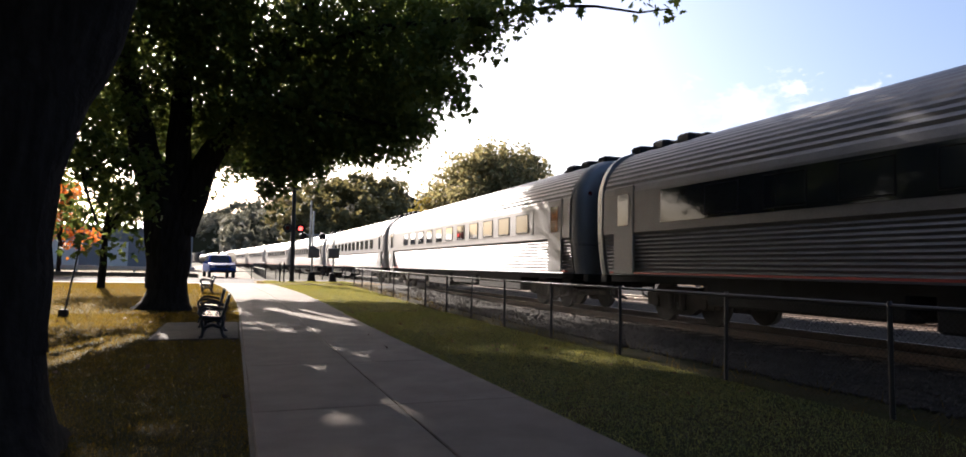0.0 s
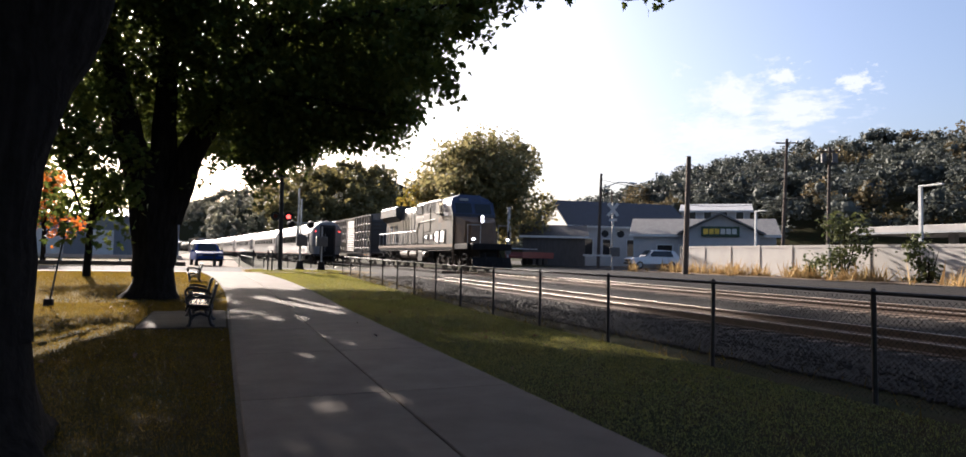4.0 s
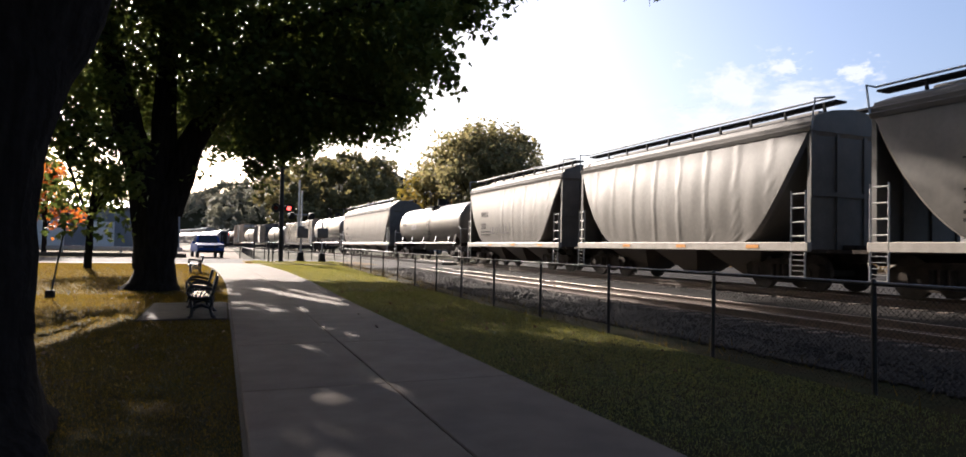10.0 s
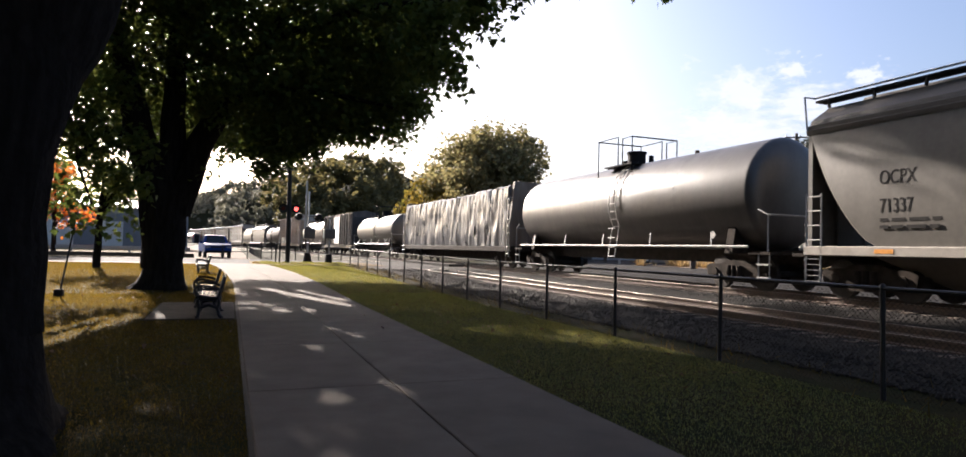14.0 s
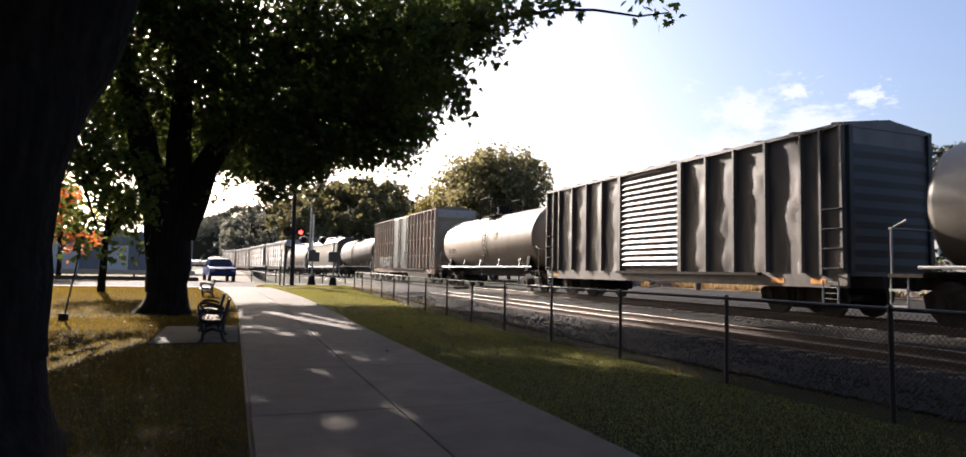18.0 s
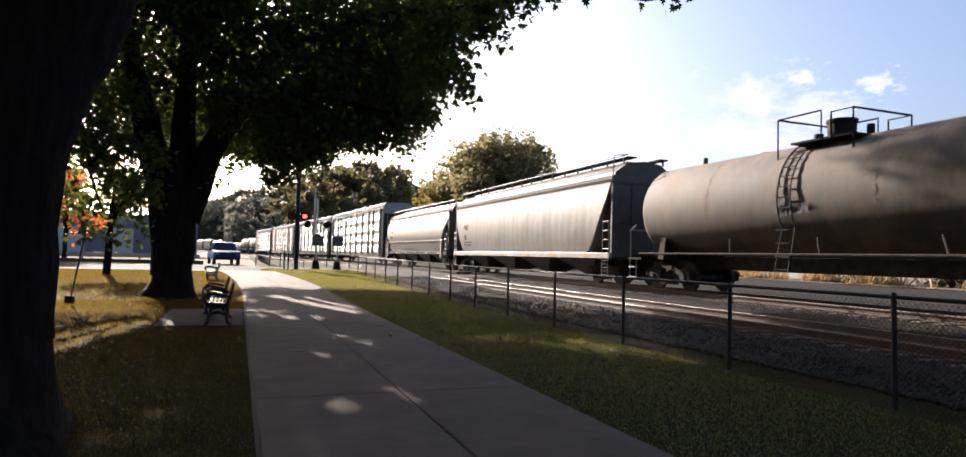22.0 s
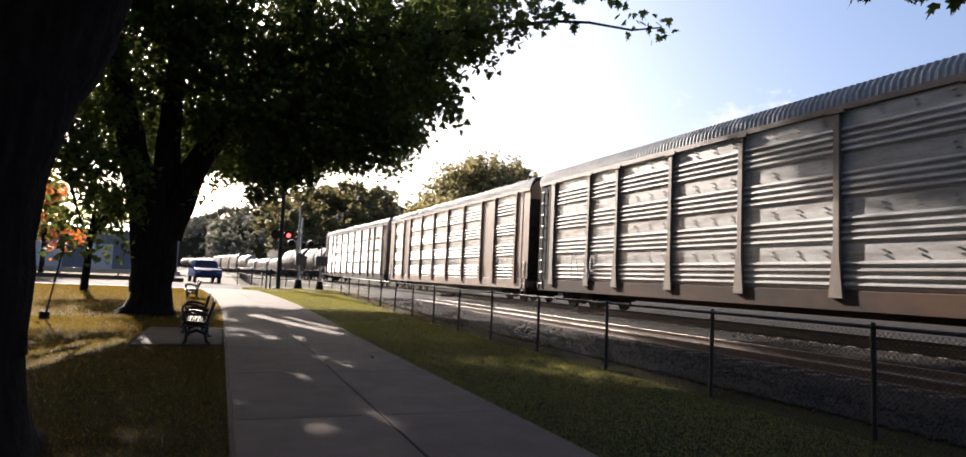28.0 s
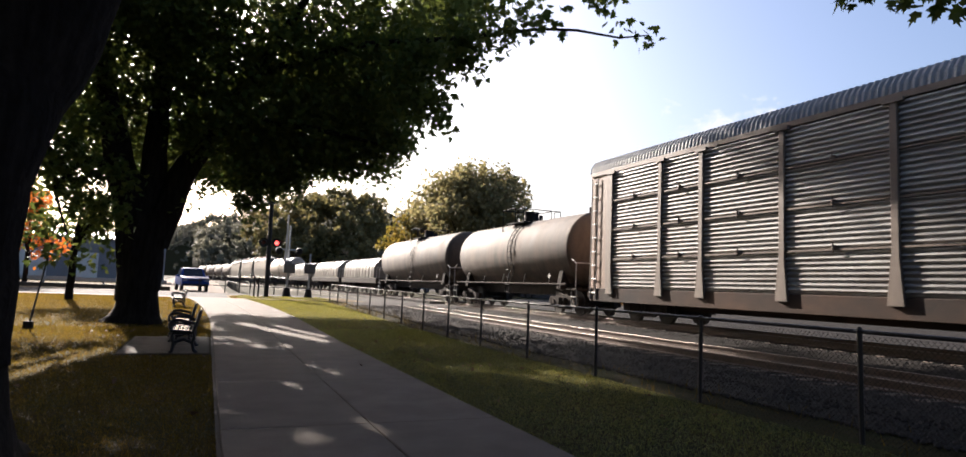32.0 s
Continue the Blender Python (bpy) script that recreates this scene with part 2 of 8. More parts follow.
# ---------------------------------------------------------------- mesh tools
class G:
    """Collects the points and faces of one mesh."""

    def __init__(self):
        self.v, self.f = [], []

    def add(self, v, f):
        o = len(self.v)
        self.v += [tuple(p) for p in v]
        self.f += [tuple(i + o for i in q) for q in f]
        return self

    def box(self, x0, y0, z0, x1, y1, z1, c=0.0):
        x0, x1, y0, y1, z0, z1 = min(x0, x1), max(x0, x1), min(y0, y1), max(y0, y1), min(z0, z1), max(z0, z1)
        if c <= 0:
            return self.add([(x0, y0, z0), (x1, y0, z0), (x1, y1, z0), (x0, y1, z0), (x0, y0, z1), (x1, y0, z1), (x1, y1, z1), (x0, y1, z1)],
                            [(0, 3, 2, 1), (4, 5, 6, 7), (0, 1, 5, 4), (1, 2, 6, 5), (2, 3, 7, 6), (3, 0, 4, 7)])
        rings = []
        for z, i in ((z0, c), (z0 + c, 0), (z1 - c, 0), (z1, c)):
            a, b, d, e, k = x0 + i, x1 - i, y0 + i, y1 - i, c
            rings.append([(a + k, d, z), (b - k, d, z), (b, d + k, z), (b, e - k, z), (b - k, e, z), (a + k, e, z), (a, e - k, z), (a, d + k, z)])
        return self.loft(rings)

    def loft(self, rings, cap=True, closed=True):
        n = len(rings[0])
        v = [p for r in rings for p in r]
        f = []
        for i in range(len(rings) - 1):
            for j in range(n if closed else n - 1):
                a, b = i * n + j, i * n + (j + 1) % n
                f.append((a, b, b + n, a + n))
        if cap:
            f.append(tuple(reversed(range(n))))
            f.append(tuple(range((len(rings) - 1) * n, len(rings) * n)))
        return self.add(v, f)

    def tube(self, p, q, r, n=6, r2=None):
        p, q = Vector(p), Vector(q)
        d = (q - p).normalized()
        a = d.orthogonal().normalized()
        b = d.cross(a)
        r2 = r if r2 is None else r2
        ring = lambda c, s: [tuple(c + (a * math.cos(6.28319 * i / n) + b * math.sin(6.28319 * i / n)) * s) for i in range(n)]
        return self.loft([ring(p, r), ring(q, r2)])

    def pipe(self, pts, r, n=6):
        """One bent tube through the points."""
        ps = [Vector(p) for p in pts]
        rings, a = [], None
        for i, p in enumerate(ps):
            d = (ps[min(i + 1, len(ps) - 1)] - ps[max(i - 1, 0)]).normalized()
            a = d.orthogonal() if a is None else a - d * a.dot(d)
            a.normalize()
            b = d.cross(a)
            rings.append([tuple(p + (a * math.cos(6.28319 * j / n) + b * math.sin(6.28319 * j / n)) * r) for j in range(n)])
        return self.loft(rings)

    def prism(self, poly, axis, a, b):
        """A flat outline pushed from a to b along an axis; the outline holds the other two coordinates in order."""
        put = {"x": lambda u, w, s: (s, u, w), "y": lambda u, w, s: (u, s, w), "z": lambda u, w, s: (u, w, s)}[axis]
        r = [[put(u, w, s) for u, w in poly] for s in (a, b)]
        return self.loft(r)

    def ball(self, c, r, n=10, m=6, s=(1, 1, 1)):
        rings = []
        for i in range(1, m):
            t = math.pi * i / m
            rings.append([(c[0] + r * s[0] * math.sin(t) * math.cos(6.28319 * j / n), c[1] + r * s[1] * math.sin(t) * math.sin(6.28319 * j / n), c[2] - r * s[2] * math.cos(t)) for j in range(n)])
        return self.loft(rings)

    def mesh(self, name, material, smooth=False):
        me = bpy.data.meshes.new(name)
        me.from_pydata(self.v, [], self.f)
        if material:
            me.materials.append(material)
        me.validate()
        bm = bmesh.new()
        bm.from_mesh(me)
        bmesh.ops.recalc_face_normals(bm, faces=bm.faces)
        if smooth:
            for f in bm.faces:
                f.smooth = True
            for e in bm.edges:
                e.smooth = len(e.link_faces) < 2 or e.calc_face_angle(0.0) < 0.6
        bm.to_mesh(me)
        bm.free()
        return me


def part(name, shape, material, parent, label="", smooth=False, at=None):
    """Links a shape, or a mesh that is there already, as ONE mesh object under a thing or a part."""
    me = shape if isinstance(shape, bpy.types.Mesh) else shape.mesh(name, material, smooth)
    ob = new(name, me)
    ob.parent = parent
    if at is not None:
        ob.matrix_basis = at
    if label:
        ob["label"] = label
    return ob


def thing(name, label, category, group="", kind="", at=None):
    ob = new(name)
    if at is not None:
        ob.matrix_basis = at
    return tagged(ob, label, category, group, kind)


def solid(name, shape, material, label, category, group="", kind="", at=None, smooth=False):
    ob = new(name, shape.mesh(name, material, smooth))
    if at is not None:
        ob.matrix_basis = at
    return tagged(ob, label, category, group, kind)


def sprite_text(words, size, material, parent, at, name="stencil"):
    cu = bpy.data.curves.new(name, "FONT")
    cu.body, cu.size, cu.extrude = words, size, 0.003
    tmp = new(name, cu)
    dg = bpy.context.evaluated_depsgraph_get()
    me = bpy.data.meshes.new_from_object(tmp.evaluated_get(dg))
    bpy.data.objects.remove(tmp)
    me.materials.clear()
    me.materials.append(material)
    return part(name, me, None, parent, at=at)


# ---------------------------------------------------------------- the lie of the land and of the tracks
RAIL_Z, NEAR_X, FAR_X = 0.30, 10.9, 15.3
FAR_RISE = 0.50                      # the far track lies a little higher
BEND_Y, BEND_R = 32.7, 840.0         # a bend to the left, a straight, and a second bend
STRAIGHT, SECOND = 110.0, 175.0


def rise(x, y):
    """Height of the ground: level by the camera, up to the crossing, with the ballast bed on one side."""
    u = min(max((y - 14) / 26, 0), 1)
    base = 0.3 * u * u * (3 - 2 * u)
    d = min(max(y, BEND_Y), STRAIGHT) - BEND_Y
    off = x + d * d / (2 * BEND_R) + max(y - STRAIGHT, 0) * d / BEND_R + max(y - SECOND, 0) ** 2 / (2 * BEND_R)
    bed = 0.10
    if off > 6.9:
        w = min((off - 6.9) / 1.6, 1)
        base = base + (bed - base) * (w * w * (3 - 2 * w)) if base < bed else base
    if off > 18.5:
        w = min((off - 18.5) / 8, 1)
        base = base + (0.62 - base) * w * w * (3 - 2 * w)
    if y > 70 and off < 5:
        base += 0.006 * (min(y, 220) - 70)
    return base


def on_track(x0, s):
    """The pose on a track at s metres along it: straight, a bend to the left, straight again, and a second bend."""
    z = FAR_RISE if x0 > 13 else RAIL_Z
    if s <= BEND_Y:
        return pose(x0, s, z)
    r = BEND_R + x0 - FAR_X
    a = (min(s, STRAIGHT) - BEND_Y) / r
    m = pose(x0 - r * (1 - math.cos(a)), BEND_Y + r * math.sin(a), z, 0, 0, math.degrees(a))
    if s > STRAIGHT:
        m = m @ pose(0, min(s, SECOND) - STRAIGHT, 0)
    if s > SECOND:
        a = (s - SECOND) / r
        m = m @ pose(-r * (1 - math.cos(a)), r * math.sin(a), 0, 0, 0, math.degrees(a))
    return m


# ---------------------------------------------------------------- ground
def sheet(name, xs, ys, fz, material, label, category, kind="structure"):
    g = G()
    v = [(x, y, fz(x, y)) for y in ys for x in xs]
    n = len(xs)
    f = [(j * n + i, j * n + i + 1, (j + 1) * n + i + 1, (j + 1) * n + i) for j in range(len(ys) - 1) for i in range(n - 1)]
    g.add(v, f)
    return solid(name, g, material, label, category, "", kind, smooth=True)


def steps(*spans):
    out = []
    for a, b, d in spans:
        k = max(int(round((b - a) / d)), 1)
        out += [a + (b - a) * i / k for i in range(k)]
    return out + [spans[-1][1]]


XS = steps((-1500, -200, 130), (-200, -30, 10), (-30, -6, 2), (-6, 20, 0.5), (20, 40, 2), (40, 240, 10), (240, 1500, 130))
YS = steps((-600, -40, 80), (-40, -6, 4), (-6, 45, 1.0), (45, 120, 4), (120, 400, 20), (400, 2500, 300))
bump = lambda x, y: rise(x, y) - 0.012 + 0.02 * noise.noise((x * 0.8, y * 0.8, 0)) * (1 if x < 6.5 else 0)
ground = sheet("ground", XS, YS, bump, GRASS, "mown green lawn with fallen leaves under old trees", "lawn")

# streets: the cross street over the tracks, the street along the tracks beyond it, and the lot behind the tracks
crossing = sheet("road", steps((-120, -6, 6), (-6, 30, 1), (30, 130, 5)), steps((40, 51, 1)), lambda x, y: max(rise(x, y), 0.3) + 0.012, ASPHALT, "worn grey asphalt street over the level crossing", "road")
street = sheet("road", steps((-7, 1.5, 1)), steps((51, 400, 4)), lambda x, y: rise(x, y) + 0.014, DIRT, "dusty tan street running beside the tracks", "road")
lot = sheet("pavement", steps((31.6, 120, 3)), steps((-40, 40, 3), (51, 130, 4)), lambda x, y: rise(x, y) + 0.02, ASPHALT, "grey asphalt lot behind the tracks", "lot")
verge = sheet("verge", steps((-90, -7.2, 4)), steps((51.4, 90, 3)), lambda x, y: rise(x, y) + 0.03 + 0.05 * noise.noise((x * 0.5, y * 0.5, 1)), DRY, "dry brown grass verge beyond the cross street", "verge")
dirt = sheet("verge", steps((27.2, 30.9, 0.6)), steps((-20, 39, 1.5)), lambda x, y: rise(x, y) + 0.05 + 0.04 * noise.noise((x * 0.9, y * 0.7, 4)), DIRT, "bare tan dirt verge along the white fence", "verge")
corner = sheet("verge", steps((1.2, 9.0, 0.6)), steps((38.3, 45.6, 0.6)), lambda x, y: max(rise(x, y), 0.3) + 0.035 + 0.03 * noise.noise((x * 0.8, y * 0.8, 6)), DRY, "dry grass corner round the crossing signals", "verge")
strip = sheet("pavement", steps((-60, -1.4, 3)), steps((38.6, 40, 0.7)), lambda x, y: rise(x, y) + 0.03, CONCRETE, "pale concrete pavement along the cross street", "pavement")


# ---------------------------------------------------------------- concrete path of slabs
def path_shift(y):
    return -1.25 * (max(y - 20, 0) / 19) ** 2


path_bed = sheet("path_bed", [0.18, 1.68, 3.16], [-8 + 0.5 * i for i in range(94)], lambda x, y: rise(x, y) + 0.012, JOINT, "dark soil bed under the concrete path", "path bed")
for v in path_bed.data.vertices:
    v.co.x += path_shift(v.co.y)
path = thing("path", "long grey concrete footpath with a cracked centre joint", "path", kind="structure")


def slab(x0, x1, y0, y1, lift=1.0):
    g = G()
    rings = []
    for h, c in ((0.0, 0.0), (0.034, 0.0), (0.042, 0.012)):
        ring = []
        for x, y in ((x0 + c, y0 + c), (x1 - c, y0 + c), (x1 - c, y1 - c), (x0 + c, y1 - c)):
            ring.append((x + path_shift(y), y, rise(x, y) + h * lift))
        rings.append(ring)
    g.loft(rings)
    return g


for row in range(16):
    y0 = -8.45 + 3.04 * row
    for x0, x1 in ((0.22, 1.675), (1.689, 3.13)):
        part("slab", slab(x0, x1, y0 + 0.006, min(y0 + 3.034, 39.2)), CONCRETE, path)
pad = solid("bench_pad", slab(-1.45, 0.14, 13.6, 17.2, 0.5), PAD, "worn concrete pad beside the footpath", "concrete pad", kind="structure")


# ---------------------------------------------------------------- tracks
def ballast(name, x0, label):
    g = G()
    prof = [(-2.9, -0.34), (-1.75, -0.185), (1.75, -0.185), (2.9, -0.34)]
    rings = []
    for s in steps((-30, 32, 4), (32, 420, 8), (420, 900, 20)):
        m = on_track(x0, s)
        rings.append([tuple(m @ Vector((x, 0, z))) for x, z in prof])
    g.loft(rings, cap=False, closed=False)
    return solid(name, g, GRAVEL, label, "ballast", kind="structure")


ballast("ballast_near", NEAR_X, "grey crushed stone ballast bed under the empty track")
ballast("ballast_far", FAR_X + 0.004, "grey crushed stone ballast bed under the second track")
ground_gravel = sheet("ballast_shoulder", steps((7.3, 28.6, 0.6)), steps((-30, 40, 1.0)), lambda x, y: rise(x, y) + 0.02 + 0.03 * noise.noise((x * 3, y * 3, 5)), GRAVEL, "dark gravel shoulder along the railway", "gravel")


def track(x0, label):
    t = thing("railway_track", label, "railway track", "double track", "structure")
    prof = [(-0.07, -0.17), (0.07, -0.17), (0.07, -0.155), (0.012, -0.14), (0.012, -0.045), (0.036, -0.035), (0.036, -0.004), (-0.036, -0.004), (-0.036, -0.035), (-0.012, -0.045), (-0.012, -0.14), (-0.07, -0.155)]
    top = [(-0.034, -0.006), (0.034, -0.006), (0.03, 0.0), (-0.03, 0.0)]
    ss = steps((-30, 32.7, 8), (32.7, 420, 6), (420, 900, 20))
    for side in (-0.755, 0.755):
        rail = G().loft([[tuple(on_track(x0, s) @ Vector((side + u, 0, w))) for u, w in prof] for s in ss])
        r = part("rail", rail, RUST, t, "rusty steel rail")
        head = G().loft([[tuple(on_track(x0, s) @ Vector((side + u, 0, w))) for u, w in top] for s in ss])
        part("rail_head", head, STEEL, r, "polished running surface")
    tie = G().box(-1.3, -0.115, -0.33, 1.3, 0.115, -0.165, 0.012).mesh("tie", TIE)
    plate = G().box(-0.18, -0.09, -0.168, 0.18, 0.09, -0.152).mesh("tie_plate", RUST)
    s = -6.0
    while s < 62:
        m = on_track(x0, s) @ pose(random.uniform(-0.03, 0.03), 0, random.uniform(-0.012, 0), 0, 0, random.uniform(-1.2, 1.2)) @ pose(0, 0, -RAIL_Z * 0)
        part("tie", tie, None, t, at=m)
        s += 0.53
    for k in range(60):
        for side in (-0.755, 0.755):
            part("tie_plate", plate, None, t, at=on_track(x0, -2 + 0.53 * k) @ pose(side, 0, 0))
    return t


track(NEAR_X, "near railway track with rusty rails on wooden ties")
track(FAR_X, "far railway track that the trains share")
deck = G()
for a, b in ((-1.9, -0.86), (-0.62, 0.62), (0.86, 2.0)):
    for x0 in (NEAR_X, FAR_X):
        m = on_track(x0, 45.5)
        o = len(deck.v)
        deck.box(a, -5.6, -0.2, b, 5.6, -0.012, 0.02)
        deck.v[o:] = [tuple(m @ Vector(p)) for p in deck.v[o:]]
solid("crossing_deck", deck, ASPHALT, "dark rubber and asphalt panels between the rails of the level crossing", "crossing deck", kind="structure")

# ---------------------------------------------------------------- rolling stock: shared pieces
wheel_mesh = G()
for x in (-0.72, 0.72):
    wheel_mesh.tube((x - 0.07, 0, 0), (x + 0.07, 0, 0), 0.46, 18)
    wheel_mesh.tube((x - 0.09, 0, 0), (x + 0.09, 0, 0), 0.12, 10)
wheel_mesh.tube((-0.95, 0, 0), (0.95, 0, 0), 0.08, 8)
WHEELSET = wheel_mesh.mesh("wheelset", WHEEL)
g = G()
for x in (-0.98, 0.98):
    g.prism([(-1.25, 0.62), (-1.1, 0.70), (-0.62, 0.70), (-0.4, 0.80), (0.4, 0.80), (0.62, 0.70), (1.1, 0.70), (1.25, 0.62), (1.2, 0.36), (0.72, 0.36), (0.42, 0.2), (-0.42, 0.2), (-0.72, 0.36), (-1.2, 0.36)], "x", x - 0.09, x + 0.09)
    for y in (-0.87, 0.87):
        g.tube((x - 0.13, y, 0.46), (x + 0.16 * (1 if x > 0 else 1), y, 0.46), 0.13, 10)
    for y in (-0.2, 0, 0.2):
        g.tube((x - 0.14, y, 0.3), (x - 0.14, y, 0.66), 0.075, 8)
g.box(-1.05, -0.22, 0.5, 1.05, 0.22, 0.78)
TRUCK = g.mesh("truck", GRIME)
g = G().box(-0.12, -0.35, 0.72, 0.12, 0.35, 1.0, 0.03).box(-0.17, -0.42, 0.68, 0.17, -0.28, 1.04, 0.04)
COUPLER = g.mesh("coupler", GRIME)
g = G()
for x in (-0.2, 0.2):
    g.tube((0, x, 0), (0, x, 3.0), 0.022, 6)
for i in range(9):
    g.tube((0, -0.2, 0.15 + 0.34 * i), (0, 0.2, 0.15 + 0.34 * i), 0.016, 6)
LADDER_MESH = g.mesh("ladder", LADDER)
LADDER_DARK = g.mesh("ladder", DARK)
g = G()
for x in (-0.22, 0.22):
    g.tube((0, x, 0), (0, x, 1.45), 0.024, 6)
for i in range(5):
    g.tube((0, -0.22, 0.1 + 0.32 * i), (0, 0.22, 0.1 + 0.32 * i), 0.017, 6)
SHORT_LADDER = g.mesh("ladder", LADDER)


def running_gear(car, length, inset=1.9):
    for y in (-length / 2 + inset, length / 2 - inset):
        t = part("truck", TRUCK, None, car, at=pose(0, y, 0))
        for d in (-0.87, 0.87):
            part("wheelset", WHEELSET, None, t, at=pose(0, d, 0.46))
    for y, r in ((-length / 2 + 0.1, 0), (length / 2 - 0.1, 180)):
        part("coupler", COUPLER, None, car, at=pose(0, y, 0, 0, 0, r))


def stencil(car, x, y, z, lines, size=0.38, material=None):
    """Painted lettering on the side that faces the footpath."""
    for i, w in enumerate(lines):
        sprite_text(w, size, material or INK, car, pose(x, y, z - i * size * 1.4, 90, 0, -90) @ Matrix.Diagonal((0.74, 1, 1, 1)))


def bars(car, x, y, z, widths, h=0.09, material=None):
    for i, row in enumerate(widths):
        u = y
        for w in row:
            part("stencil", G().box(x - 0.004, u, z - i * h * 2, x + 0.004, u - w, z - i * h * 2 + h), material or INK, car)
            u -= w + 0.08


def graffiti(car, x, y, z, w, h, material, seed, r=0.03):
    """A sprayed scribble of loops on a car's side."""
    q = random.Random(seed)
    g = G()
    at = y
    while at > y - w:
        # one crooked letter: an arc, a hook or a slash
        lw = h * q.uniform(0.45, 0.85)
        kind = q.choice("oohs")
        a0, span = q.uniform(0, 6.28), {"o": q.uniform(4.2, 6.6), "h": q.uniform(2.0, 3.4), "s": 0.6}[kind]
        pts = []
        for k in range(11):
            u = k / 10
            a = a0 + span * u
            if kind == "s":
                p = (q.uniform(-0.03, 0.03) + 0.5 * (u - 0.5) * math.cos(a0), 1.1 * (u - 0.5))
            else:
                p = (0.5 * math.cos(a) + 0.1 * u, 0.5 * math.sin(a) * (0.8 + 0.3 * u))
            pts.append(Vector((x, at - lw * (0.5 + p[0]), z + h * p[1] + 0.1 * h * math.sin(at * 3))))
        v = []
        for k, p in enumerate(pts):
            d = (pts[min(k + 1, 10)] - pts[max(k - 1, 0)]).normalized()
            o = Vector((0, -d.z, d.y)) * r * (0.55 + 0.45 * math.sin(3.1 * k / 10))
            v.append([tuple(p + o), tuple(p - o), tuple(p - o + Vector((0.004, 0, 0))), tuple(p + o + Vector((0.004, 0, 0)))])
        g.loft(v)
        at -= lw * q.uniform(0.7, 1.05)
    part("graffiti", g, material, car, "sprayed scribble")["kind"] = "stuff"


CARS = []          # the freight train's cars, with the place of each one's middle along the train


def freight(name, label, s0, s1):
    car = thing(name, label, "freight car", "cars of the freight train")
    CARS.append((car, (s0 + s1) / 2))
    return car, (s1 - s0) - 0.5


